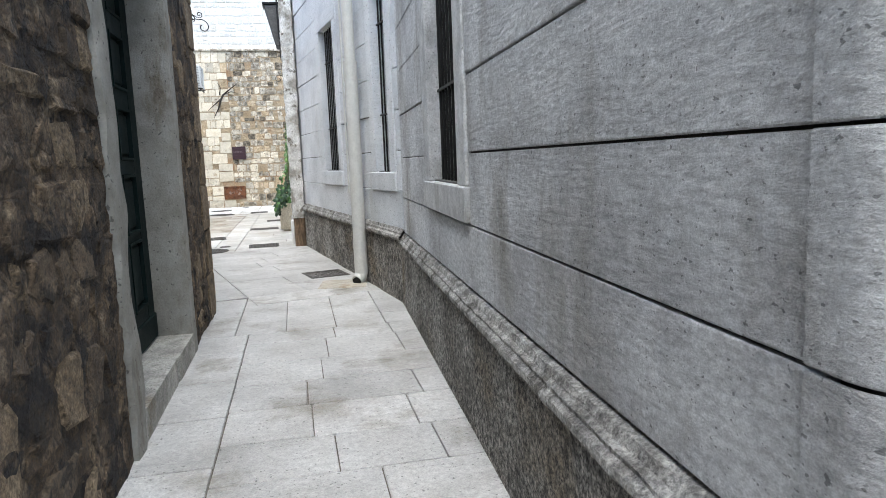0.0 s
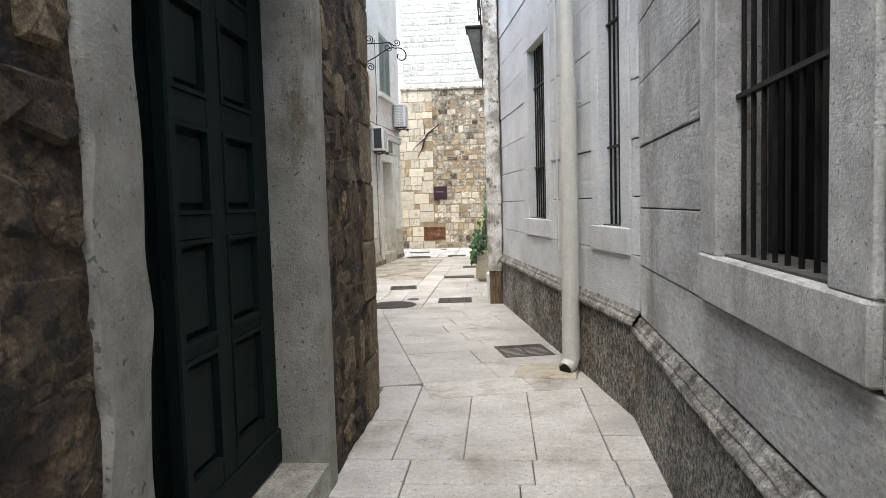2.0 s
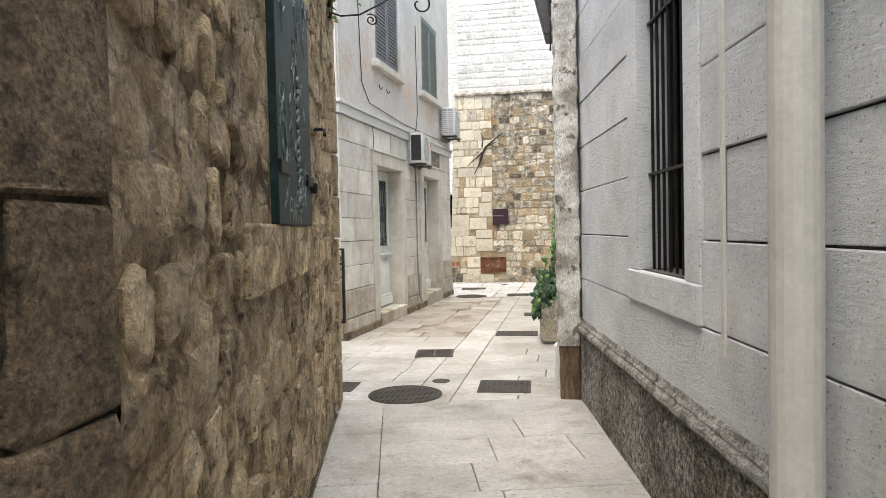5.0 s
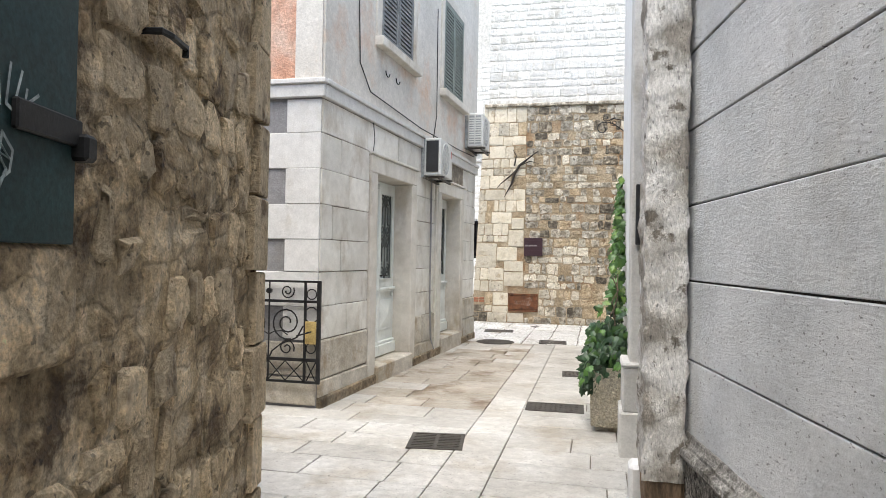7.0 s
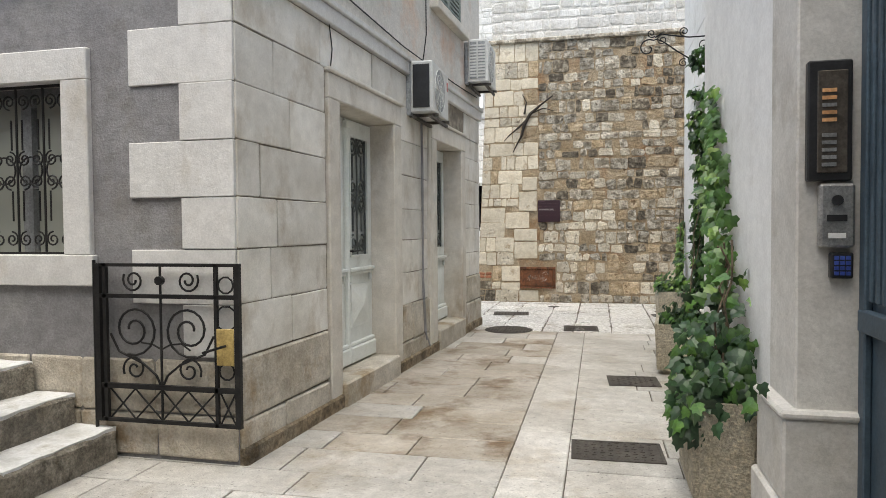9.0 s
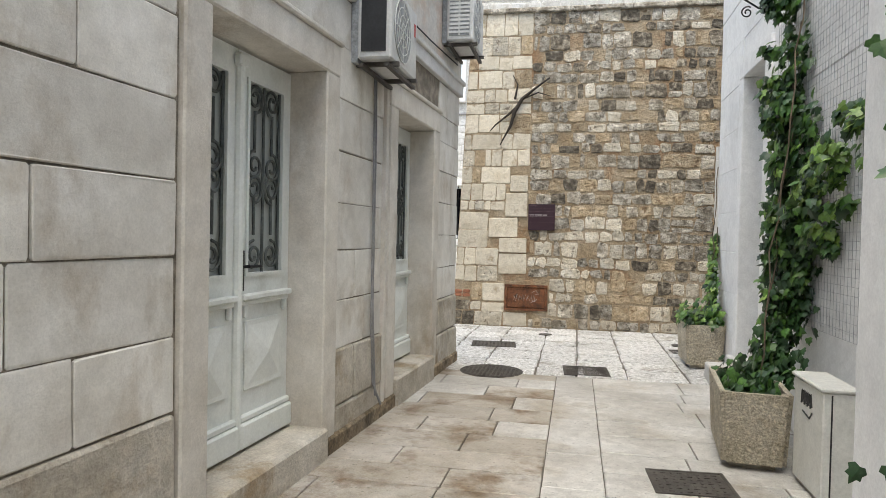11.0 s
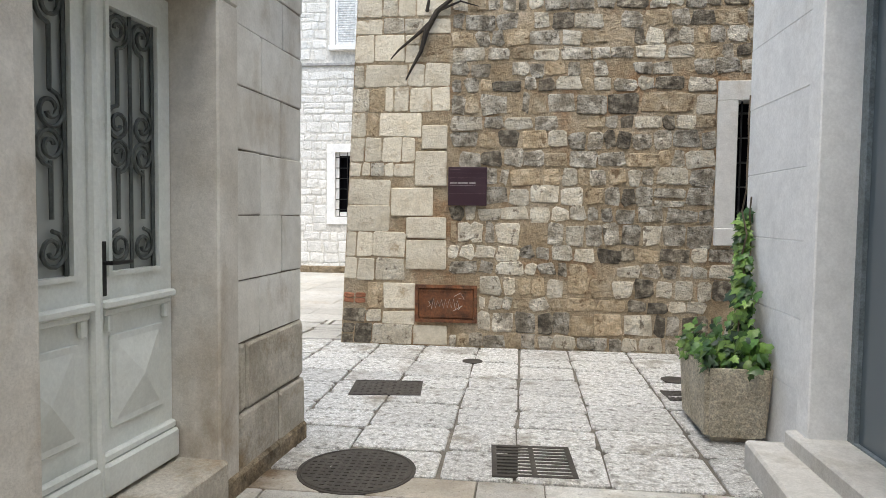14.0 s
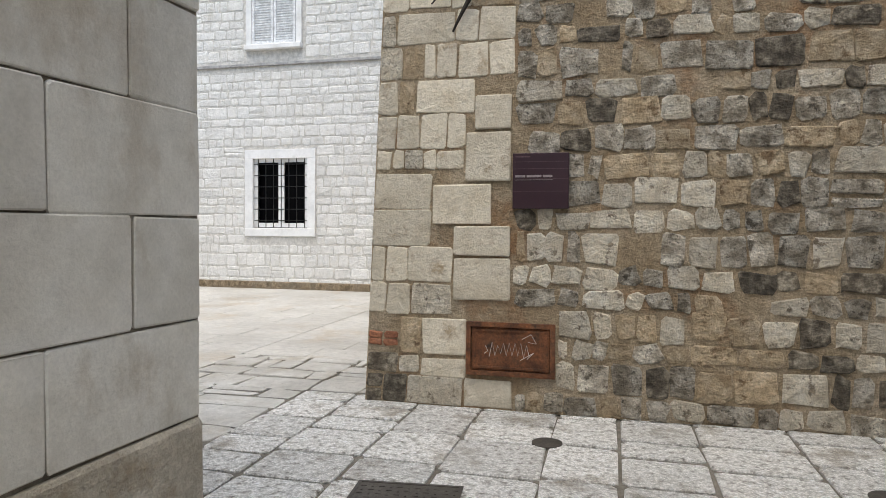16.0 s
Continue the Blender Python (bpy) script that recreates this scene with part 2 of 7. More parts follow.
        shade = times(times(shade, ranged(sp.outputs[0], 0, 1, 0.78, 1.25)), edge)
        relief.append((edge, 1.6))
    hs = nd.new("ShaderNodeHueSaturation")
    lk(col, hs.inputs["Color"])
    lk(shade, hs.inputs["Value"])
    lk(hs.outputs[0], bs.inputs["Base Color"])
    rr = nd.new("ShaderNodeMapRange")
    rr.inputs["To Min"].default_value, rr.inputs["To Max"].default_value = max(rough - rough_var, 0.05), min(rough + rough_var, 1)
    lk(md, rr.inputs["Value"])
    lk(rr.outputs[0], bs.inputs["Roughness"])
    bs.inputs["Metallic"].default_value = metal
    bs.inputs["Specular IOR Level"].default_value = spec
    if bump > 0:
        sm = nd.new("ShaderNodeMath")
        sm.operation = "MULTIPLY_ADD"
        lk(md, sm.inputs[0])
        sm.inputs[1].default_value = 1.6
        lk(fn, sm.inputs[2])
        height = sm.outputs[0]
        for x, k in relief:
            ma = nd.new("ShaderNodeMath")
            ma.operation = "MULTIPLY_ADD"
            lk(x, ma.inputs[0])
            ma.inputs[1].default_value = k
            lk(height, ma.inputs[2])
            height = ma.outputs[0]
        bp = nd.new("ShaderNodeBump")
        bp.inputs["Strength"].default_value, bp.inputs["Distance"].default_value = bump, dist
        lk(height, bp.inputs["Height"])
        lk(bp.outputs[0], bs.inputs["Normal"])
    return m


def glass_mat(name, tint=(0.012, 0.013, 0.015), spec=0.25):
    m = bpy.data.materials.new(name)
    m.use_nodes = True
    b = m.node_tree.nodes["Principled BSDF"]
    b.inputs["Base Color"].default_value = (*tint, 1)
    b.inputs["Roughness"].default_value = 0.06
    b.inputs["Specular IOR Level"].default_value = spec
    return m


M_RSTONE = surf("grey_hewn_limestone", [(0.45, 0.45, 0.455), (0.59, 0.595, 0.60), (0.69, 0.695, 0.70)], 1.6, 150, 0.8, 1.0, 0.013, 0.05, (1.0, 1.0, 1.6), 0.13, (0.31, 0.295, 0.27), 1.7, (0.52, 0.68), mid=40, span=(0.38, 0.62), pits=52, streak=0.35, groove=0.095)
M_RPALE = surf("pale_hewn_limestone", [(0.54, 0.56, 0.58), (0.635, 0.655, 0.675), (0.705, 0.72, 0.74)], 1.6, 130, 0.8, 0.8, 0.008, 0.05, (1.0, 1.0, 1.9), 0.06, (0.53, 0.52, 0.50), 1.7, (0.56, 0.76), mid=34, span=(0.36, 0.64), pits=52, streak=0.35, groove=0.035)
M_RJOINT = surf("dark_joint_mortar", [(0.05, 0.047, 0.044), (0.10, 0.096, 0.09)], 5, 80, 0.95, 0.3)
M_RTRIM = surf("window_surround_limestone", [(0.41, 0.41, 0.41), (0.51, 0.512, 0.512), (0.58, 0.58, 0.575)], 3.5, 90, 0.75, 0.8, 0.010, 0.05, grain=0.13, stain=(0.28, 0.27, 0.25), stain_scale=2.6, stain_at=(0.53, 0.68), pits=70, streak=0.5)
M_PLINTH = surf("roughcast_plinth", [(0.14, 0.128, 0.11), (0.235, 0.22, 0.195), (0.34, 0.325, 0.295)], 2.6, 80, 0.95, 1.0, 0.035, 0.04, (1, 1, 1), 0.6, (0.17, 0.14, 0.10), 1.6, (0.5, 0.66), mid=30)
M_RMOULD = surf("weathered_moulding_stone", [(0.20, 0.19, 0.175), (0.31, 0.30, 0.28), (0.42, 0.41, 0.39)], 8.0, 80, 0.9, 1.0, 0.02, 0.03, grain=0.3, stain=(0.10, 0.092, 0.078), stain_scale=7.0, stain_at=(0.52, 0.62), mid=26)
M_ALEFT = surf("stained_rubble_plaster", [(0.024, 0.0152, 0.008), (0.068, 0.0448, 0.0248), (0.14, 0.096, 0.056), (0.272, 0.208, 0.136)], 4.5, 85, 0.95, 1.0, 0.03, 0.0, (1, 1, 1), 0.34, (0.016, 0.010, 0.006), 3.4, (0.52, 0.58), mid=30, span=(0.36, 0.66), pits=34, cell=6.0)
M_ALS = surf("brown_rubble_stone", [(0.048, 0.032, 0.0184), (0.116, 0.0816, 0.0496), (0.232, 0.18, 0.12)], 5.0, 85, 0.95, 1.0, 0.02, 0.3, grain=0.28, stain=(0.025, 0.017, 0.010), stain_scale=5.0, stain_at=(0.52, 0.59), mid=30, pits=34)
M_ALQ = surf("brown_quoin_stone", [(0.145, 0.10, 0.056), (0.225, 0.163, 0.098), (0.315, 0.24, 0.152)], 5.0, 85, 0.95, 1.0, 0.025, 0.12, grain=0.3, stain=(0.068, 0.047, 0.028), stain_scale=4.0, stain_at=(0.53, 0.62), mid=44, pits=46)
M_A2 = surf("ochre_rubble_masonry", [(0.29, 0.20, 0.107), (0.45, 0.335, 0.195), (0.57, 0.44, 0.275), (0.68, 0.555, 0.385)], 5.5, 80, 0.95, 1.0, 0.024, 0.10, (1, 1, 1), 0.18, (0.125, 0.078, 0.038), 3.2, (0.54, 0.62), mid=26, span=(0.38, 0.62), pits=34, cell=4.5)
M_A2S = surf("cream_embedded_stone", [(0.45, 0.335, 0.20), (0.60, 0.475, 0.31), (0.71, 0.59, 0.42)], 5.0, 80, 0.95, 1.0, 0.022, 0.25, (1, 1, 1), 0.15, (0.19, 0.125, 0.068), 5.0, (0.53, 0.64), mid=28, pits=38)
M_JAMB = surf("painted_stone_jamb", [(0.185, 0.175, 0.152), (0.25, 0.24, 0.215), (0.30, 0.292, 0.268)], 3.0, 70, 0.8, 0.7, 0.010, 0.03, grain=0.06, stain=(0.13, 0.108, 0.08), stain_scale=3.0, stain_at=(0.55, 0.66), pits=30, streak=0.4)
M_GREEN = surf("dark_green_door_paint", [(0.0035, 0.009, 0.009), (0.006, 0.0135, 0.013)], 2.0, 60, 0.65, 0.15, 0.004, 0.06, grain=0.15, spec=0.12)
M_BSTONE = surf("cream_ashlar", [(0.53, 0.50, 0.445), (0.635, 0.61, 0.555), (0.72, 0.70, 0.655)], 2.4, 80, 0.8, 0.4, 0.008, 0.10, grain=0.05, stain=(0.43, 0.375, 0.30), stain_scale=2.2, stain_at=(0.52, 0.68), streak=0.6)
M_BJOINT = surf("ashlar_mortar", [(0.15, 0.125, 0.095), (0.32, 0.28, 0.225)], 6, 80, 0.95, 0.3)
M_BTRIM = surf("door_surround_stone", [(0.50, 0.46, 0.395), (0.59, 0.555, 0.495), (0.66, 0.63, 0.575)], 2.0, 80, 0.85, 0.4, 0.008, 0.05, grain=0.06, stain=(0.38, 0.32, 0.245), stain_scale=1.6, stain_at=(0.53, 0.69), streak=0.5)
M_BFOOT = surf("weathered_footing_stone", [(0.36, 0.315, 0.245), (0.47, 0.43, 0.36), (0.56, 0.525, 0.46)], 2.2, 55, 0.9, 0.8, 0.016, 0.08, grain=0.1, stain=(0.30, 0.225, 0.14), stain_scale=1.9, stain_at=(0.53, 0.68))
M_QUOIN = surf("pale_quoin_stone", [(0.56, 0.55, 0.53), (0.63, 0.62, 0.60)], 2, 70, 0.8, 0.35, 0.008, 0.04, grain=0.06, stain=(0.46, 0.43, 0.38), stain_scale=2.0, stain_at=(0.55, 0.70), streak=0.6)
M_GREYREND = surf("grey_render", [(0.18, 0.175, 0.18), (0.225, 0.22, 0.224), (0.265, 0.26, 0.255)], 1.8, 60, 0.9, 0.5, 0.012, 0.0, grain=0.1, stain=(0.165, 0.15, 0.137), stain_scale=1.6, stain_at=(0.53, 0.70))
M_UPREND = surf("worn_upper_render", [(0.50, 0.475, 0.43), (0.58, 0.55, 0.50), (0.64, 0.61, 0.56)], 1.2, 40, 0.9, 0.4, 0.012, 0.0, grain=0.08, stain=(0.55, 0.40, 0.30), stain_scale=0.7, stain_at=(0.55, 0.66))
M_SALMON = surf("salmon_render", [(0.46, 0.235, 0.155), (0.55, 0.32, 0.225), (0.60, 0.43, 0.34)], 2.4, 40, 0.95, 0.7, 0.02, 0.0, grain=0.15)
M_MORTAR = surf("sandy_lime_mortar", [(0.32, 0.235, 0.142), (0.44, 0.345, 0.23), (0.56, 0.465, 0.345)], 2.2, 70, 0.97, 1.0, 0.03, 0.0, grain=0.16, stain=(0.34, 0.205, 0.11), stain_scale=1.3, stain_at=(0.52, 0.64), mid=22)
M_ST_CREAM = surf("cream_rubble_stone", [(0.55, 0.475, 0.36), (0.71, 0.64, 0.52), (0.82, 0.77, 0.67)], 6.0, 60, 0.92, 1.0, 0.04, 0.2, grain=0.09, stain=(0.29, 0.235, 0.17), stain_scale=11.0, stain_at=(0.57, 0.63), mid=20)
M_ST_BLOCK = surf("smooth_cream_block", [(0.57, 0.495, 0.375), (0.68, 0.615, 0.495), (0.76, 0.705, 0.60)], 4.0, 65, 0.92, 0.7, 0.016, 0.13, grain=0.06, stain=(0.44, 0.35, 0.235), stain_scale=4.0, stain_at=(0.54, 0.66), mid=22)
M_ST_GREY = surf("grey_rubble_stone", [(0.27, 0.23, 0.172), (0.47, 0.417, 0.337), (0.71, 0.66, 0.57)], 7.0, 60, 0.92, 1.0, 0.045, 0.28, grain=0.13, stain=(0.14, 0.117, 0.087), stain_scale=10.0, stain_at=(0.54, 0.63), mid=20, span=(0.38, 0.60), pits=36)
M_ST_OCHRE = surf("ochre_rubble_stone", [(0.36, 0.26, 0.155), (0.50, 0.39, 0.255), (0.64, 0.535, 0.39)], 6, 55, 0.92, 1.0, 0.035, 0.24, grain=0.1, stain=(0.22, 0.145, 0.08), stain_scale=8.0, stain_at=(0.55, 0.63), mid=18)
M_ST_DARK = surf("dark_lichen_and_shade_stone", [(0.085, 0.068, 0.048), (0.17, 0.142, 0.105), (0.36, 0.315, 0.245)], 9, 55, 0.92, 1.0, 0.03, 0.35, grain=0.15, mid=18, span=(0.38, 0.62))
M_ST_BRICK = surf("brick_fragment", [(0.30, 0.115, 0.06), (0.42, 0.19, 0.11)], 4, 50, 0.92, 0.8, 0.02, 0.15, grain=0.2)
M_ST_WHITE = surf("pale_upper_stone", [(0.64, 0.63, 0.60), (0.72, 0.71, 0.685), (0.77, 0.76, 0.735)], 3, 50, 0.9, 0.9, 0.02, 0.07, grain=0.07, stain=(0.56, 0.53, 0.47), stain_scale=2.5, stain_at=(0.56, 0.7), mid=14)
M_ST_UPPER = surf("blotched_upper_stone", [(0.56, 0.545, 0.51), (0.68, 0.665, 0.635), (0.75, 0.74, 0.715)], 2.2, 50, 0.9, 0.9, 0.02, 0.10, grain=0.08, stain=(0.44, 0.405, 0.345), stain_scale=1.5, stain_at=(0.53, 0.66), mid=14)
M_WMORTAR = surf("pale_upper_mortar", [(0.55, 0.53, 0.49), (0.66, 0.64, 0.605)], 2, 50, 0.95, 0.6, 0.02)
M_WHITE = surf("white_wall_paint", [(0.69, 0.69, 0.685), (0.765, 0.765, 0.76), (0.80, 0.80, 0.795)], 1.6, 60, 0.8, 0.25, 0.006, 0.03, grain=0.05, stain=(0.57, 0.555, 0.53), stain_scale=1.3, stain_at=(0.58, 0.76))
M_PLAINW = surf("plain_render", [(0.42, 0.40, 0.37), (0.52, 0.50, 0.46)], 1.0, 40, 0.9, 0.3)
M_SLAB = surf("worn_limestone_paving", [(0.36, 0.345, 0.315), (0.465, 0.45, 0.42), (0.56, 0.55, 0.525)], 1.6, 110, 0.40, 0.5, 0.006, 0.10, grain=0.13, stain=(0.31, 0.27, 0.21), stain_scale=1.3, stain_at=(0.53, 0.69), rough_var=0.15, pits=50)
M_SLABL = surf("soiled_lane_paving", [(0.36, 0.35, 0.33), (0.47, 0.46, 0.44), (0.56, 0.55, 0.53)], 1.8, 110, 0.40, 0.6, 0.007, 0.09, grain=0.12, stain=(0.23, 0.205, 0.165), stain_scale=1.5, stain_at=(0.53, 0.68), rough_var=0.18, mid=30, pits=50)
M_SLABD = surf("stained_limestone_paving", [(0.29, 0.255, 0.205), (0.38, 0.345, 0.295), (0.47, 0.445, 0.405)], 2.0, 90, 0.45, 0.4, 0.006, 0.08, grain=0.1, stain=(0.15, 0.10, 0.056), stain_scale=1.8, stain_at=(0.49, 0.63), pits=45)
M_SLAB2 = surf("hammered_limestone_paving", [(0.17, 0.155, 0.13), (0.60, 0.585, 0.555), (0.80, 0.79, 0.77)], 20.0, 120, 0.38, 1.0, 0.014, 0.14, grain=0.24, stain=(0.33, 0.295, 0.245), stain_scale=1.8, stain_at=(0.55, 0.66), mid=55, span=(0.30, 0.56))
M_SLABQ = surf("ochre_stained_paving", [(0.38, 0.365, 0.335), (0.47, 0.455, 0.425), (0.54, 0.53, 0.505)], 1.2, 110, 0.45, 0.4, 0.006, 0.08, grain=0.12, stain=(0.38, 0.315, 0.235), stain_scale=0.9, stain_at=(0.53, 0.70), pits=50)
M_PJOINT = surf("paving_joint", [(0.12, 0.105, 0.085), (0.20, 0.18, 0.15)], 3, 60, 0.9, 0.5)
M_IRON = surf("black_wrought_iron", [(0.010, 0.010, 0.011), (0.022, 0.021, 0.020)], 6, 80, 0.5, 0.3, 0.003, 0.05, spec=0.25)
M_CAST = surf("cast_iron_cover", [(0.055, 0.048, 0.042), (0.09, 0.08, 0.07)], 5, 70, 0.6, 0.4, 0.004, 0.08, metal=0.4)
M_SHADE = surf("opening_shade_black", [(0.008, 0.008, 0.008), (0.015, 0.014, 0.013)], 3, 40, 0.95, 0)
M_DARK = surf("unlit_room_dark", [(0.006, 0.006, 0.007), (0.010, 0.010, 0.010)], 1, 20, 0.9, 0)
M_PIPE = surf("pale_pipe_paint", [(0.52, 0.52, 0.49), (0.57, 0.565, 0.535)], 2, 50, 0.5, 0.1, 0.003, 0.03, grain=0.05)
M_DOORW = surf("white_door_paint", [(0.65, 0.675, 0.64), (0.73, 0.75, 0.715)], 2, 60, 0.5, 0.12, 0.004, 0.03, grain=0.04, stain=(0.52, 0.53, 0.49), stain_scale=3.0, stain_at=(0.58, 0.72))
M_GROUNDC = surf("mossy_ground_course", [(0.14, 0.10, 0.055), (0.26, 0.20, 0.13), (0.40, 0.345, 0.265)], 3.0, 45, 0.95, 1.0, 0.02, 0.1, grain=0.25, stain=(0.09, 0.065, 0.035), stain_scale=3.0, stain_at=(0.52, 0.64))
M_PIPEG = surf("grey_string_stone", [(0.26, 0.255, 0.25), (0.36, 0.355, 0.35)], 3, 60, 0.8, 0.4)
M_GLASS = glass_mat("room_shade_glass", (0.004, 0.004, 0.005), 0.02)
M_GLASSG = glass_mat("grey_door_glass", (0.36, 0.38, 0.36), 0.4)
# Blue-grey tint puts the sky's reflection into the pane's colour.
M_GLASSB = glass_mat("sky_tinted_door_glass", (0.10, 0.125, 0.145), 0.6)
M_CURTAIN = glass_mat("curtained_glass", (0.30, 0.31, 0.275), 0.4)

# ---- ground and paving ----
def ground():
    s = 60
    ob = new("ground", mesh_of("ground", [(-s, -s, -0.012), (s, -s, -0.012), (s, s, -0.012), (-s, s, -0.012)], [(0, 1, 2, 3)], (M_PJOINT,)))
    return tagged(ob, "pale limestone paved lane with sandy joints", "ground", kind="structure")


FLOOR = ground()


def pave(rng, name, label, rects, mat, shift, dirty=None, limit=120, **kw):
    """Slabs lie in a plan: the wall's u becomes x, its z becomes y, its way out becomes up."""
    m = Matrix(((1, 0, 0, shift[0]), (0, 0, 1, shift[1]), (0, 1, 0, shift[2]), (0, 0, 0, 1)))
    holder = thing(name, None, label, "pavement", kind="structure")
    order = sorted(rects, key=kw.pop("first"))
    bev, jit, cut, proud = kw.get("bevel", 0.004), kw.get("jit", 0.002), kw.get("cut", 0.008), kw.get("proud", 0.003)
    rv, rf = [], []
    for k, r in enumerate(order):
        v, f = stone_geo(rng, r, proud, bev, cut, jit, -0.04, 0.0)
        v = [m @ Vector(p) for p in v]
        f = [tuple(reversed(q)) for q in f]
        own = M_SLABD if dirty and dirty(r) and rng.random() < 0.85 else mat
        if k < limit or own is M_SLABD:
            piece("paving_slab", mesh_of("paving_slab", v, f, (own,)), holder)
        else:
            o = len(rv)
            rv += v
            rf += [tuple(i + o for i in q) for q in f]
    if rv:
        piece("outlying_slabs", mesh_of("outlying_slabs", rv, rf, (mat,)), holder, "stuff")
    return holder


def edges_from(rng, a, b, lo, hi):
    e = [a]
    while e[-1] < b - lo * 0.7:
        e.append(e[-1] + rng.uniform(lo, hi))
    e[-1] = b
    return e


rng = random.Random(5)
lane = rows_fill(rng, -0.80, 0.62, edges_from(rng, -1.5, 5.92, 0.40, 0.50) + [6.235], 0.42, 0.75, joint=0.007)
lane += rows_fill(rng, -1.2, -0.80, edges_from(rng, -1.5, 6.235, 0.6, 0.95), 0.5, 0.6, joint=0.009)
for xa, xb, cuts in ((-1.2, -0.905, (6.9,)), (-0.905, -0.515, ()), (-0.515, -0.12, (7.18,)), (-0.12, 0.28, (7.05,)), (0.28, 0.62, (6.62, 7.2))):
    ys = [6.235, *cuts, 7.72]
    lane += [(xa + 0.003, ya + 0.003, xb - xa - 0.007, yb - ya - 0.007) for ya, yb in zip(ys[:-1], ys[1:])]
pave(rng, "pavement_lane", "worn pale limestone slabs laid across the lane", lane, M_SLABL, (0, 0, 0), first=lambda r: abs(r[1] - 4.5), limit=110)
bend = rows_fill(rng, 0.0, 1.75, edges_from(rng, -0.42, 3.9, 0.42, 0.52), 0.55, 1.0, joint=0.006) + rows_fill(rng, -0.36, 0.0, edges_from(rng, 0.02, 3.9, 0.6, 1.0), 0.36, 0.4, joint=0.006)
BEND = pave(rng, "pavement_bend", "worn pale limestone slabs that follow the bent lane", bend, M_SLABL, (0, 0, 0), first=lambda r: r[1], limit=90, proud=0.0075)
BEND.matrix_basis = pose(-0.905, 7.745, 0, 0, 0, 14.7)
yard = []
yard += rows_fill(rng, -1.72, -1.36, edges_from(rng, 11.2, 20.25, 0.55, 0.95), 0.4, 0.5, joint=0.006)
for a, b in ((-5.6, -1.72), (-1.36, 0.62)):
    yard += rows_fill(rng, a, b, edges_from(rng, 11.2, 20.25, 0.32, 0.42), 0.5, 1.0, joint=0.010)
yard = [r for r in yard if (r[0] + r[2] > -3.4 or 11.2 < r[1] < 15.2) and not (r[1] + r[3] < 11.5 and r[0] + r[2] < -1.25 - (r[1] + r[3] - 7.2) * 0.262)]
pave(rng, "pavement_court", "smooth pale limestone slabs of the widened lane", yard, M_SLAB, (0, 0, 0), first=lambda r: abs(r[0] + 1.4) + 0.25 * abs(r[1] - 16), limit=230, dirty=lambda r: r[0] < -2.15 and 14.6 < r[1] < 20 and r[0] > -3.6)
cross = [(r[1], r[0] + 0.006, r[3], r[2] - 0.012) for r in rows_fill(rng, 20.26, 24.1, edges_from(rng, -4.1, 6.0, 0.40, 0.62), 0.30, 0.62, joint=0.018)]
broken = [r for r in rubble_fill(rng, -5.5, -4.1, 20.9, 25.4, (0.25, 0.5), (0.35, 0.8), (), 0.02)] + rubble_fill(rng, -4.1, -3.45, 24.1, 25.4, (0.25, 0.4), (0.3, 0.6), (), 0.02)
pave(rng, "pavement_broken", "uneven pale limestone slabs patched at the corner", broken, M_SLAB, (0, 0, 0), first=lambda r: r[1], limit=60, bevel=0.006, jit=0.02, cut=0.03)
square = rows_fill(rng, -15.8, -5.5, edges_from(rng, 20.9, 32.3, 0.5, 0.6), 0.7, 1.4, joint=0.008) + rows_fill(rng, -5.5, -3.45, edges_from(rng, 25.4, 32.3, 0.5, 0.6), 0.7, 1.4, joint=0.008)
pave(rng, "pavement_open_square", "smooth pale limestone slabs with ochre stains", square, M_SLABQ, (0, 0, 0), first=lambda r: math.hypot(r[0] + 5, r[1] - 25), limit=60)
pave(rng, "pavement_crossing", "rough hammered limestone blocks with dark joints", cross, M_SLAB2, (0, 0, 0), first=lambda r: math.hypot(r[0] + 1.6, r[1] - 21.8), limit=240, bevel=0.009, jit=0.011, cut=0.03, proud=0.005)
far_rows = rows_fill(rng, 0.62, 6, edges_from(rng, -6, 1.5, 0.4, 0.5), 0.5, 0.9, joint=0.008) + rows_fill(rng, -6.0, 0.62, edges_from(rng, -6, -1.5, 0.4, 0.5), 0.5, 0.9, joint=0.008)
pave(rng, "pavement_square", "pale limestone slabs", far_rows, M_SLAB, (0, 0, 0), first=lambda r: r[1], limit=0)


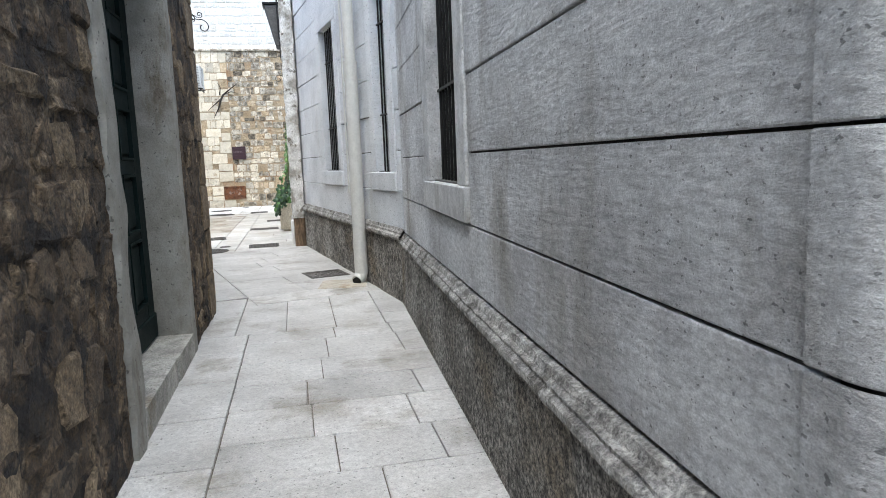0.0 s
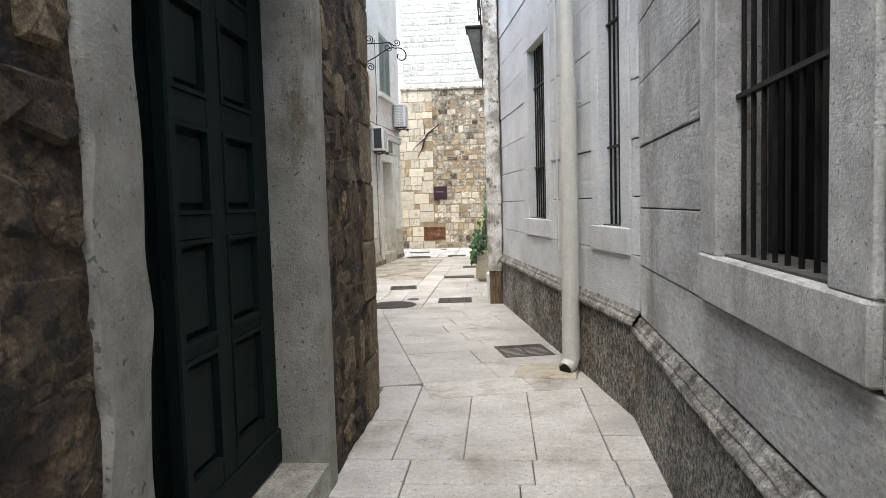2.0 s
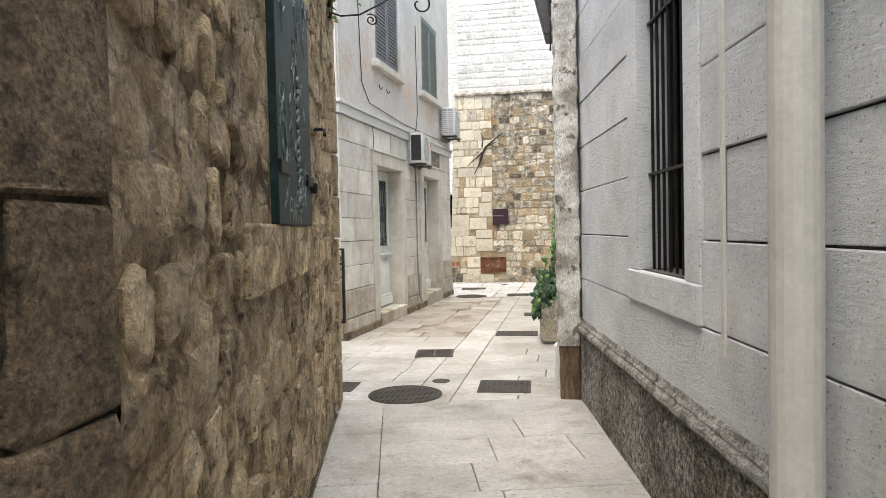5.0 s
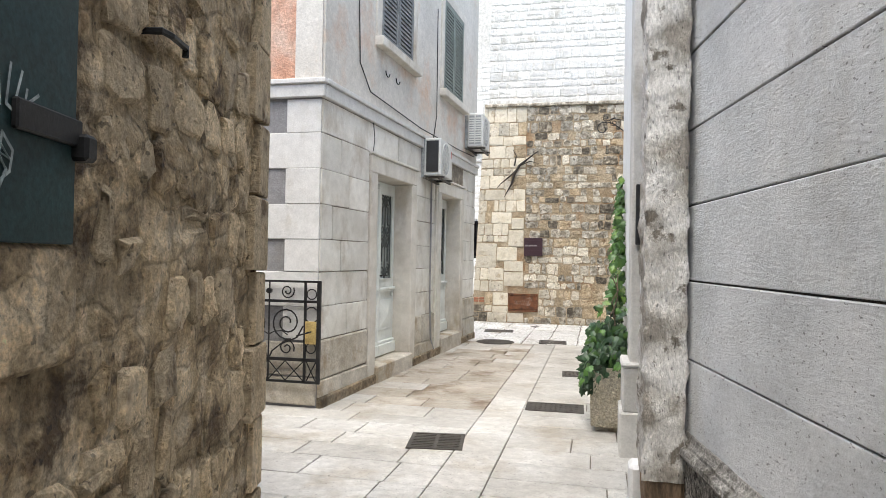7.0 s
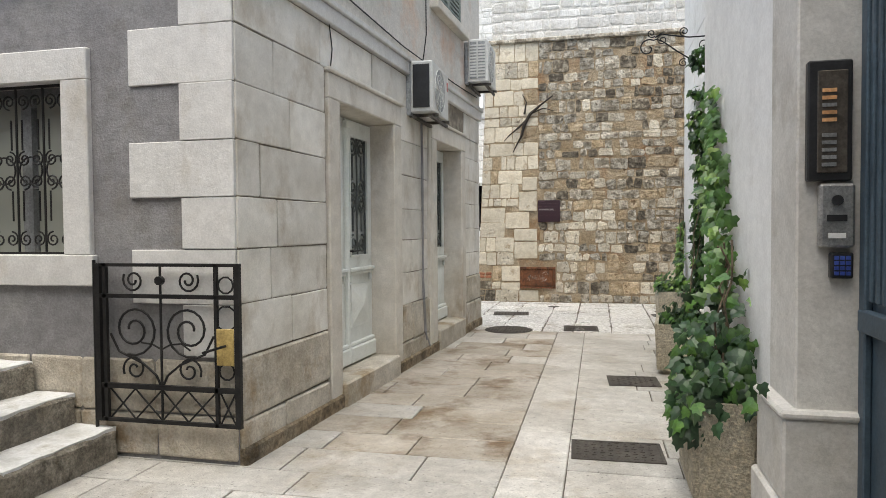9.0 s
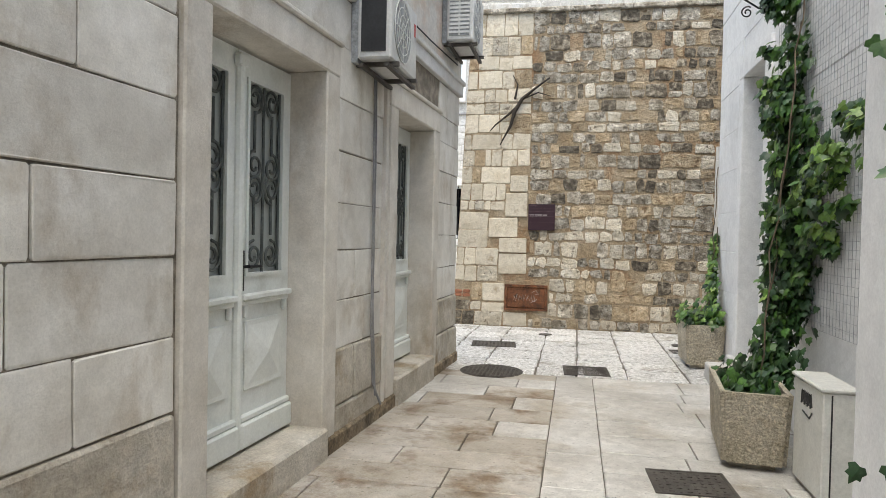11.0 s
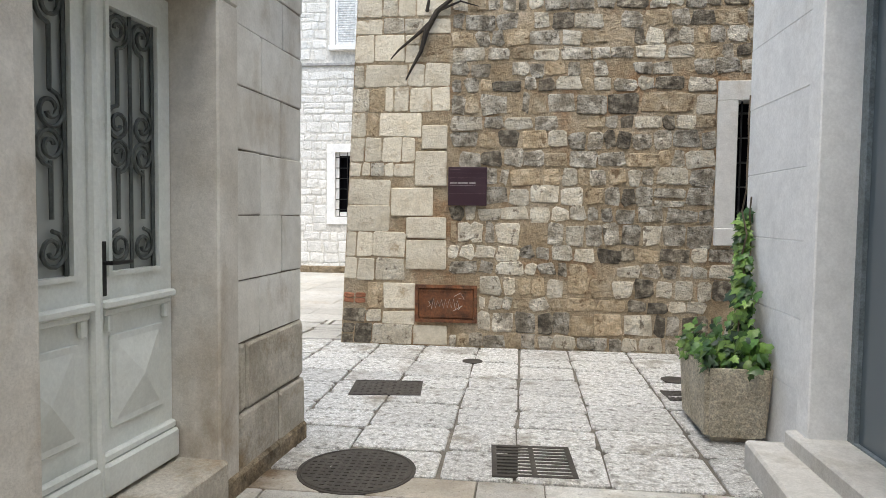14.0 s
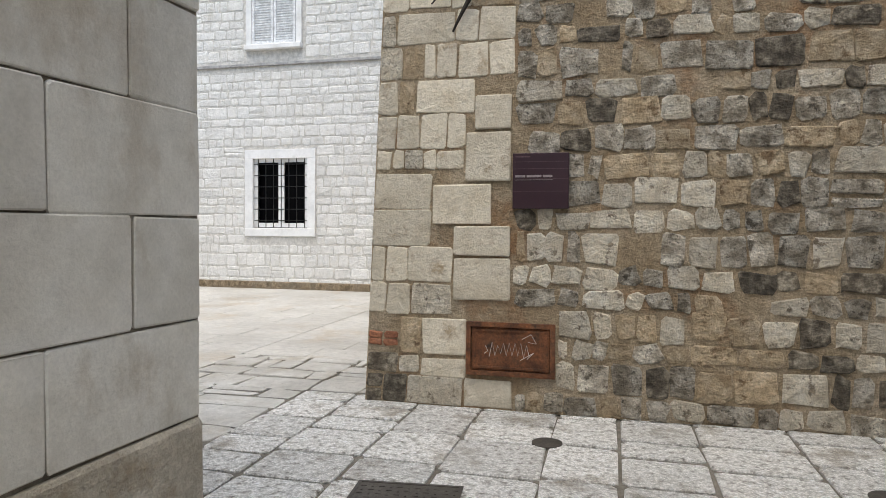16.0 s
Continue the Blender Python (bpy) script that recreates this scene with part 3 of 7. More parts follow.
# ---- left lane wall: stained rubble, a green door, shutters ----
def rough_wall(name, a, b, height, material, openings, amp, cell, label, step=0.04, thick=0.5, seed=0.0):
    """A wall whose street face is an uneven, lumpy sheet; openings are cut through it."""
    holes = grown(openings)
    length = math.dist(a, b)
    m = wall_pose(*a, *b)
    us = np.arange(0, length + step * 0.5, step).tolist()
    us[-1] = length
    zt = 4.2
    zs = np.arange(0, zt + step * 0.5, step).tolist() + [height]
    for h in holes:
        for val, arr in ((h[0], us), (h[1], us), (h[2], zs), (h[3], zs)):
            if 0 < val < arr[-1]:
                k = min(range(1, len(arr) - 1), key=lambda i: abs(arr[i] - val))
                arr[k] = val
    verts, faces, idx = [], [], {}
    for i, u in enumerate(us):
        for j, z in enumerate(zs):
            p = Vector((u * 1.0 + seed, z * 1.35, 3.7))
            n = noise.noise(p * 1.3) * 0.9 + noise.noise(p * cell) * 0.8 + noise.noise(p * cell * 2.7) * 0.35
            dv = noise.voronoi(p * cell * 0.8)[0]
            n += 0.8 * min(dv[1] - dv[0], 0.35) / 0.35 - 0.5
            edge = any(h[0] - 0.08 < u < h[1] + 0.08 and h[2] - 0.08 < z < h[3] + 0.08 for h in holes)
            idx[i, j] = len(verts)
            verts.append((u, 0 if edge else amp * n, z))
    for i in range(len(us) - 1):
        for j in range(len(zs) - 1):
            u, z = (us[i] + us[i + 1]) / 2, (zs[j] + zs[j + 1]) / 2
            if not any(h[0] < u < h[1] and h[2] < z < h[3] for h in holes):
                faces.append((idx[i + 1, j], idx[i, j], idx[i, j + 1], idx[i + 1, j + 1]))
    ob = new(name, mesh_of(name, verts, faces, (material,)))
    ob.matrix_basis = m
    tagged(ob, label, "wall", kind="structure")
    core = slab_mesh("wall_core", length, height, thick - 0.06, holes, material)
    c = piece("wall_core", core, ob)
    c.matrix_basis = Matrix.Translation((0, -0.06, 0))
    return ob


A1_A, A1_B = (-1.155, 7.2), (-1.17, -0.5)
ua = lambda y: 7.2 - y
DOOR_A = (ua(5.80), ua(4.235), 0.155, 2.75)
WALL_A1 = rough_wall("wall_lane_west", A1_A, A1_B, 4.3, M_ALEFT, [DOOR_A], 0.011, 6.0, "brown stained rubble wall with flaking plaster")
A2_A, A2_B = (-2.29, 11.53), (-1.155, 7.2)
ub = lambda y: (11.53 - y) * 1.0338
SHUT = (ub(9.77), ub(8.75), 1.525, 2.75)
WALL_A2 = rough_wall("wall_lane_west_bend", A2_A, A2_B, 4.3, M_A2, [SHUT], 0.016, 5.0, "ochre rubble stone wall with quoins at its end", seed=20.0)
wall("wall_side_street_south", (-10, 11.53), (-2.32, 11.53), 4.6, M_PLAINW, label="plain rendered side wall")

# ---- right lane wall ----
R1_A, R1_B, R2_B = (0.365, 1.60), (0.585, 6.9), (-0.235, 12.0)
ur1 = lambda y: (y - 1.60) * 1.0009
ur2 = lambda y: (y - 6.9) * 1.0128
W1 = (ur1(4.30), ur1(5.20), 1.185, 3.04)
W2 = (ur2(7.21), ur2(7.67), 1.22, 3.04)
W3 = (ur2(9.30), ur2(10.09), 1.23, 3.00)
RLAB = "grey hewn limestone wall with dark horizontal joints"
WALL_R1 = wall("wall_lane_east", R1_A, R1_B, 5.3, M_RJOINT, [W1], label=RLAB)
WALL_R2 = wall("wall_lane_east_bend", R1_B, R2_B, 5.3, M_RJOINT, [W2, W3], label=RLAB)
WALL_R0 = wall("wall_corner_return", (7.0, 1.60), (R1_A[0] + 0.05, 1.60), 5.3, M_RJOINT, label="grey hewn limestone corner wall")


def frame_hole(w):
    return (w[0] - 0.2, w[1] + 0.2, w[2] - 0.19, w[3] + 0.2)


rng = random.Random(11)
R1_E = [0.655, 0.976, 1.328, 1.695, 2.07, 2.43, 2.79, 3.15, 3.5, 3.85, 4.2, 4.75, 5.3]
R2_E = [0.67, 1.03, 1.398, 1.757, 2.12, 2.49, 2.85, 3.21, 3.57, 3.93, 4.3, 4.8, 5.3]
L1, L2 = math.dist(R1_A, R1_B), math.dist(R1_B, R2_B)
pick0 = lambda g, r: 0
lay(rng, WALL_R1, "stone_course", rows_fill(rng, 0.11, L1, R1_E, 9.0, 12.0, [(W1[0] - 0.21, W1[1] + 0.22, W1[2] - 0.2, W1[3] + 0.2)], 0.008), [M_RSTONE], pick0, proud=0.02, bevel=0.004, cut=0.004, jit=0.0015)
lay(rng, WALL_R2, "stone_course", rows_fill(rng, 0, L2, R2_E, 9.0, 12.0, [(W2[0] - 0.17, W2[1] + 0.17, W2[2] - 0.2, W2[3] + 0.2), frame_hole(W3)], 0.008), [M_RPALE], pick0, proud=0.02, bevel=0.004, cut=0.004, jit=0.0015)
lay(rng, WALL_R0, "stone_course", rows_fill(rng, 0.0, 6.50, R1_E, 9.0, 12.0, (), 0.006), [M_RSTONE], pick0, proud=0.02, bevel=0.004, cut=0.004, jit=0.0015)


def rounded_corner(edges, r=0.11, proud=0.02):
    """The worn round corner stones where the lane wall turns."""
    c = Vector((R1_A[0], R1_A[1], 0))
    n1 = WALL_R1.matrix_basis.to_3x3() @ Vector((0, 1, 0))
    n0 = Vector((0, -1, 0))
    c = c - (r - proud) * n1 - (r - proud) * n0
    a1, a0 = math.atan2(n1.y, n1.x), math.atan2(n0.y, n0.x)
    if a0 < a1:
        a0 += 2 * math.pi
    back = WALL_R1.matrix_basis.inverted()
    t = thing("corner_stones", WALL_R1.matrix_basis, "worn rounded limestone corner", "wall", kind="structure")
    for za, zb in zip(edges[:-1], edges[1:]):
        verts, faces = [], []
        zs = [(za + 0.003, r - 0.004), (za + 0.007, r), (zb - 0.007, r), (zb - 0.003, r - 0.004)]
        n = 26
        t1, t0 = Vector((-n1.y, n1.x, 0)), Vector((1, 0, 0))
        for z, q in zs:
            q += 0.0006
            for i in range(n + 1):
                a = a1 + (a0 - a1) * min(max(i - 1, 0), n - 2) / (n - 2)
                p = Vector((c.x + q * math.cos(a), c.y + q * math.sin(a), z))
                if i == 0:
                    p += 0.07 * Vector((n1.y, -n1.x, 0)) * (1 if n1.y * 0 - n1.x > 0 else -1)
                if i == n:
                    p += 0.07 * t0
                verts.append(back @ p)
        for j in range(3):
            for i in range(n):
                faces.append((j * (n + 1) + i, j * (n + 1) + i + 1, (j + 1) * (n + 1) + i + 1, (j + 1) * (n + 1) + i))
        piece("corner_stone", mesh_of("corner_stone", verts, faces, (M_RSTONE,)), t)


rounded_corner(R1_E)


def plinth(name, parent, length, profile, material, taper=0.0):
    """A run of plinth or moulding: a profile of (out, up) along the wall."""
    n = max(int(length / 0.05), 2)
    verts, faces = [], []
    k = len(profile)
    for i in range(n + 1):
        u = length * i / n
        for d, z in profile:
            verts.append((u, d * (1 - taper * u / length) + 0.011 * noise.noise(Vector((u * 9, z * 9, d * 9))) * (z > 0.01), z))
    for i in range(n):
        for j in range(k - 1):
            faces.append((i * k + j, i * k + j + 1, (i + 1) * k + j + 1, (i + 1) * k + j))
    ob = piece(name, mesh_of(name, verts, faces, (material,)), parent)
    return ob


PL = [(-0.02, 0.585), (0.045, 0.585), (0.045, 0.3), (0.048, 0.0), (0.048, -0.05)]
PL = PL[::-1]
MO = [(0.02, 0.575), (0.062, 0.58), (0.075, 0.60), (0.072, 0.622), (0.05, 0.638), (0.05, 0.652), (0.036, 0.665), (0.03, 0.69), (0.0, 0.70)]
PL1 = [(0.082, -0.05), (0.082, 0.0), (0.078, 0.3), (0.075, 0.55), (-0.02, 0.55)]
MO1 = [(0.05, 0.54), (0.086, 0.545), (0.096, 0.56), (0.093, 0.58), (0.072, 0.592), (0.072, 0.604), (0.05, 0.614), (0.036, 0.64), (0.0, 0.653)]
for wl, ln, pl, mo in ((WALL_R1, L1 + 0.02, PL1, MO1), (WALL_R2, L2, PL, MO), (WALL_R0, 6.66, PL1, MO1)):
    plinth("plinth", wl, ln, pl, M_PLINTH, 0.28 * (wl is WALL_R1))
    plinth("plinth_moulding", wl, ln, mo, M_RMOULD, 0.28 * (wl is WALL_R1))


def barred_window(name, m, w, frame_mat, label, nbars=6, depth=0.10, rails=2, f2=0.2, f=0.2):
    """Stone surround proud of the wall, deep sill, iron bars, pane coloured as the unlit room."""
    t = thing(name, m, label, "window", kind="structure")
    a, b, c, d = w
    part("surround_side", boxes((a - f, a, -depth - 0.05, 0.032, c - 0.02, d), bevel=0.006), frame_mat, t)
    part("surround_side", boxes((b, b + f2, -depth - 0.05, 0.032, c - 0.02, d), bevel=0.006), frame_mat, t)
    part("lintel", boxes((a - f, b + f2, -depth - 0.05, 0.033, d, d + 0.2), bevel=0.006), frame_mat, t)
    part("window_sill", boxes((a - f, b + f2, -depth - 0.05, 0.042, c - 0.2, c - 0.02), bevel=0.008), frame_mat, t)
    # Pane and frame hold the unlit room's shade in their near-black colour.
    part("pane", boxes((a, b, -depth - 0.10, -depth - 0.085, c - 0.02, d)), M_GLASS, t)
    bm = boxes((a, a + 0.04, -depth - 0.09, -depth - 0.05, c, d), (b - 0.04, b, -depth - 0.09, -depth - 0.05, c, d), ((a + b) / 2 - 0.025, (a + b) / 2 + 0.025, -depth - 0.09, -depth - 0.05, c, d))
    part("window_frame", bm, M_DARK, t)
    yb = -0.05
    for k in range(nbars):
        u = a + (b - a) * (k + 0.5) / nbars
        part("bar", bars([(u, yb, c - 0.02), (u, yb, d)], r=0.009), M_IRON, t)
    for k in range(rails):
        z = c + (d - c) * (k + 0.62) / (rails + 0.1)
        part("cross_bar", boxes((a, b, yb - 0.013, yb + 0.013, z - 0.008, z + 0.008)), M_IRON, t)
    return t


WLAB = "tall barred window in a pale limestone surround"
barred_window("window_1", wall_pose(*R1_A, *R1_B), W1, M_RTRIM, WLAB, 9, f=0.21, f2=0.22)
barred_window("window_2", wall_pose(*R1_B, *R2_B), W2, M_RPALE, "narrow barred window in a pale limestone surround", 5, f2=0.17, f=0.17)
barred_window("window_3", wall_pose(*R1_B, *R2_B), W3, M_RPALE, WLAB, 8)

# ---- court: house with two white doors ----
B_A, B_B = (-2.925, 20.82), (-3.305, 14.6)
LB = math.dist(B_A, B_B)
bu = lambda y: (20.82 - y) * LB / (20.82 - 14.6)
D1 = (bu(17.22), bu(16.0), 0.2, 2.46)
D2 = (bu(19.74), bu(18.62), 0.24, 2.48)
WALL_B = wall("wall_court_west", B_A, B_B, 7.2, M_BJOINT, [D1, D2], label="cream ashlar house front with two doors")
WALL_BF = wall("wall_court_gable", B_B, (-10.0, 14.6), 7.2, M_GREYREND, [(1.205, 2.06, 1.29, 2.40)], label="grey rendered house gable with pale quoins")
wall("wall_court_end", (-10.0, 20.82), (-3.31, 20.82), 7.2, M_BSTONE, label="cream ashlar house end")

# ---- far end ----
FB_Y = 32.4
FW_A, FW_B = (4.0, 23.93), (-3.50, 23.91)
fu = lambda x: 4.0 - x
WF = (fu(1.36), fu(0.675), 1.365, 2.66)
WALL_FW = wall("wall_far_rubble", FW_A, FW_B, 5.0, M_MORTAR, [WF], 0.5, label="rubble stone wall of cream, grey and ochre stones")
WALL_FU = wall("wall_far_upper", (4.0, 24.05), (-3.20, 24.03), 10.0, M_WMORTAR, (), 0.4, "pale upper masonry wall", 5.0)
WALL_FR = wall("wall_far_return", (-3.50, 23.98), (-3.50, FB_Y - 0.02), 5.0, M_MORTAR, label="rubble wall return")
FB_LOW = [(12.09, 13.41, 1.37, 2.90), (8.68, 10.0, 1.37, 2.90)]
FB_UP = [(12.35, 13.42, 5.42, 7.0), (8.93, 10.0, 5.42, 7.0)]
WALL_FB = wall("wall_white_house", (4.0, FB_Y), (-16.0, FB_Y), 14.0, M_WMORTAR, FB_LOW + FB_UP, label="white limestone house front across the square")

# ---- right side of the court ----
WALL_R3A = wall("wall_court_east", (-0.40, 14.2), (-0.40, 16.28), 6.2, M_WHITE, label="white painted wall")
RDOOR = (19.66 - 16.28, 20.46 - 16.28, 0.17, 3.1)
WALL_R3B = wall("wall_court_east_white", (0.10, 16.28), (0.10, 21.7), 6.2, M_WHITE, [RDOOR], label="white painted wall with wire mesh")
wall("wall_east_jog", (-0.4, 16.28), (0.1, 16.28), 6.2, M_WHITE, label="white painted wall return")
wall("wall_east_end", (0.10, 21.7), (6.0, 21.7), 6.2, M_WHITE, label="white painted house end")
wall("wall_entry_back", (-0.05, 12.0), (-0.05, 14.2), 6.2, M_WHITE, [(0.1, 2.1, 0.05, 2.9)], label="doorway wall")

# ---- closing walls out of view ----
wall("wall_close_southwest", (-1.2, -0.5), (-6.0, -0.5), 4.0, M_PLAINW, label="plain rendered wall", thick=0.3)
wall("wall_close_far_west", (-6.0, -0.5), (-6.0, -6.0), 4.0, M_PLAINW, label="plain rendered wall", thick=0.3)
wall("wall_close_south", (-6.0, -6.0), (7.0, -6.0), 4.0, M_PLAINW, label="plain rendered wall", thick=0.3)
wall("wall_close_southeast", (7.0, -6.0), (7.0, 1.6), 3.0, M_PLAINW, label="plain rendered wall", thick=0.3)
wall("wall_close_west", (-10.0, 14.6), (-10.0, 11.5), 5.5, M_PLAINW, label="plain rendered wall", thick=0.3)
wall("wall_close_east", (6.0, 21.7), (6.0, 24.0), 5.5, M_PLAINW, label="plain rendered wall", thick=0.3)
wall("wall_close_northwest", (-16.0, 32.4), (-16.0, 20.9), 5.0, M_PLAINW, label="plain rendered wall", thick=0.3)


# ---- curls and iron work ----
def scroll(cx, cz, r, turns=1.6, start=0.0, hand=1, n=22, y=0.0, inner=0.22):
    """Points of a spiral in the plane of a wall."""
    out = []
    for i in range(n + 1):
        f = i / n
        a = start + hand * f * turns * 2 * math.pi
        q = r * (1 - (1 - inner) * f)
        out.append((cx + q * math.cos(a), y, cz + q * math.sin(a)))
    return out


def arc(cx, cz, r, a0, a1, y=0.0, n=10):
    return [(cx + r * math.cos(radians(a0 + (a1 - a0) * i / n)), y, cz + r * math.sin(radians(a0 + (a1 - a0) * i / n))) for i in range(n + 1)]


STROKES = {"P": [[(0, 0), (0, 1), (0.8, 0.95), (0.75, 0.5), (0, 0.45)]], "A": [[(0, 0), (0.4, 1), (0.8, 0)], [(0.15, 0.35), (0.65, 0.35)]], "R": [[(0, 0), (0, 1), (0.7, 0.9), (0.6, 0.5), (0, 0.45), (0.8, 0)]], "K": [[(0, 0), (0, 1)], [(0.8, 1), (0.05, 0.45), (0.85, 0)]], "O": [[(0.1, 0.5), (0.3, 1), (0.7, 0.9), (0.75, 0.2), (0.35, 0), (0.1, 0.5)]], "N": [[(0, 0), (0, 1), (0.7, 0), (0.7, 1)]], "C": [[(0.7, 0.9), (0.2, 1), (0, 0.4), (0.3, 0), (0.75, 0.15)]], "E": [[(0.75, 1), (0, 1), (0, 0), (0.75, 0.05)], [(0, 0.5), (0.6, 0.5)]], "H": [[(0, 0), (0, 1)], [(0.7, 0), (0.7, 1)], [(0, 0.5), (0.7, 0.5)]], "D": [[(0, 0), (0, 1), (0.7, 0.7), (0.7, 0.3), (0, 0)]], "U": [[(0, 1), (0.1, 0.1), (0.6, 0.1), (0.7, 1)]]}


def spray(parent, word, u, z, w, h, thick, rise=0.0, d=0.0385):
    """Hand-drawn letters as flat strokes; they read towards smaller u."""
    g = random.Random(len(word) * 7 + ord(word[0]))
    for k, ch in enumerate(word):
        verts, faces = [], []
        tall = g.uniform(0.8, 1.25)
        for line in STROKES[ch]:
            pts = [(u - (k + x * 0.9) * w - 0.28 * y * w + g.uniform(-0.09, 0.09) * w, z + y * h * tall + rise * (k + x) * w + g.uniform(-0.07, 0.07) * h) for x, y in line]
            for (a, b), (e, f) in zip(pts[:-1], pts[1:]):
                q = math.hypot(e - a, f - b) or 1
                nx, nz, tx, tz = -(f - b) / q * thick / 2, (e - a) / q * thick / 2, (e - a) / q * thick * 0.3, (f - b) / q * thick * 0.3
                o = len(verts)
                verts += [(a + nx - tx, d, b + nz - tz), (a - nx - tx, d, b - nz - tz), (e - nx + tx, d + 0.0004, f - nz + tz), (e + nx + tx, d + 0.0004, f + nz + tz)]
                faces.append((o, o + 1, o + 2, o + 3))
        piece("graffiti_letter", mesh_of("graffiti_letter", verts, faces, (M_SPRAY,)), parent)


M_SPRAY = surf("white_spray_paint", [(0.13, 0.17, 0.17), (0.30, 0.335, 0.335)], 14, 60, 0.6, 0, grain=0.25)
M_SPRAYK = surf("black_spray_paint", [(0.02, 0.02, 0.02), (0.04, 0.04, 0.04)], 8, 60, 0.6, 0)


# ---- green door in the lane ----
M_STEPA = surf("worn_threshold_stone", [(0.24, 0.23, 0.205), (0.33, 0.32, 0.29), (0.41, 0.40, 0.37)], 4, 70, 0.75, 0.8, 0.01, 0.03, grain=0.2, stain=(0.15, 0.125, 0.09), stain_scale=3.0, stain_at=(0.53, 0.66), pits=60)


def ragged(x0, x1, y0, y1, z0, z1, amp, seed):
    """An upright or sill of plastered stone with worn, wavering edges."""
    n = max(int((z1 - z0) / 0.05), 4)
    w = max(int((x1 - x0) / 0.06), 3)
    bm = bmesh.new()
    ring = []
    for j in range(n + 1):
        z = z0 + (z1 - z0) * j / n
        row = []
        for d, k in [(y0, i) for i in range(w + 1)] + [(y1, i) for i in range(w, -1, -1)]:
            u = x0 + (x1 - x0) * k / w
            p = Vector((u * 7 + seed, d * 7, z * 5))
            edge = 1.0 if k in (0, w) and d == y1 else 0.3
            v = Vector((u, d, z)) + Vector((noise.noise(p), noise.noise(p + Vector((5, 3, 1))), 0.25 * noise.noise(p * 0.7) * (j > 0))) * amp * 1.6 * edge
            if edge == 1.0:
                v.y -= 0.006
            row.append(bm.verts.new(v))
        ring.append(row)
    m = len(ring[0])
    for j in range(n):
        for i in range(m):
            bm.faces.new((ring[j][i], ring[j][(i + 1) % m], ring[j + 1][(i + 1) % m], ring[j + 1][i]))
    bm.faces.new(ring[0][::-1])
    bm.faces.new(ring[-1])
    bmesh.ops.recalc_face_normals(bm, faces=bm.faces[:])
    return bm


def green_door():
    m = WALL_A1.matrix_basis
    a, b, c, d = DOOR_A
    t = thing("door_1", m, "dark green panelled wooden door in a pale stone frame", "door", kind="structure")
    rows = [(0.42, 0.86), (0.91, 1.28), (1.37, 1.69), (1.80, 2.13), (2.24, 2.58)]
    # the far leaf stands shut, the near one a hand deeper behind it
    leaves = [(a, a + 0.985, -0.25, (a + 0.18, a + 0.51, a + 0.64, a + 0.92)), (a + 0.99, b, -0.31, (a + 1.03, a + 1.2, a + 1.27, a + 1.46))]
    for x0, x1, y, (p0, p1, p2, p3) in leaves:
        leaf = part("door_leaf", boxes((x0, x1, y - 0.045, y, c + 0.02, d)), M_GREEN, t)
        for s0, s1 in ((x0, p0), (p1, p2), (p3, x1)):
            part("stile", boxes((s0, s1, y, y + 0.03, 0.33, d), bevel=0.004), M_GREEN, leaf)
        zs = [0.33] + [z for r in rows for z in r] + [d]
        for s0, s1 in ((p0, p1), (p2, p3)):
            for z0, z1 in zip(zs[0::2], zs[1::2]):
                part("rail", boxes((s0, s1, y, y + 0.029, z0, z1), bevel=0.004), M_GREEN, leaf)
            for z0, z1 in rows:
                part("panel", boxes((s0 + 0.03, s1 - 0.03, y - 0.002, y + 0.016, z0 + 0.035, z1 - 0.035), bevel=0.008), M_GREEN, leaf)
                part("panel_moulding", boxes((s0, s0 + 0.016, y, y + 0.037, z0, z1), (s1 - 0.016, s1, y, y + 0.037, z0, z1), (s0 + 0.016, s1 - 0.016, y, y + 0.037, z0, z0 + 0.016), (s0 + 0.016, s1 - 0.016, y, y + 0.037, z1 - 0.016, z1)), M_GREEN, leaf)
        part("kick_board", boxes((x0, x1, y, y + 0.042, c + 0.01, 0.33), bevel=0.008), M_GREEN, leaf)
    part("meeting_stile", boxes((a + 0.955, a + 1.0, -0.25, -0.19, 0.3, d), bevel=0.008), M_GREEN, t)
    part("jamb", ragged(a - 0.17, a, -0.44, 0.022, 0.0, d, 0.004, 3.0), M_JAMB, t)
    part("jamb", ragged(b, b + 0.19, -0.44, 0.03, 0.0, d, 0.013, 8.0), M_JAMB, t)
    part("lintel", boxes((a - 0.18, b + 0.2, -0.40, 0.024, d, d + 0.3), bevel=0.012), M_JAMB, t)
    part("threshold", ragged(a - 0.06, a + 0.62, -0.40, 0.02, -0.02, c, 0.004, 5.0), M_STEPA, t, "worn stone threshold")
    part("threshold", ragged(a + 0.625, b + 0.16, -0.40, 0.016, -0.02, c + 0.004, 0.004, 11.0), M_STEPA, t, "worn stone threshold")


green_door()


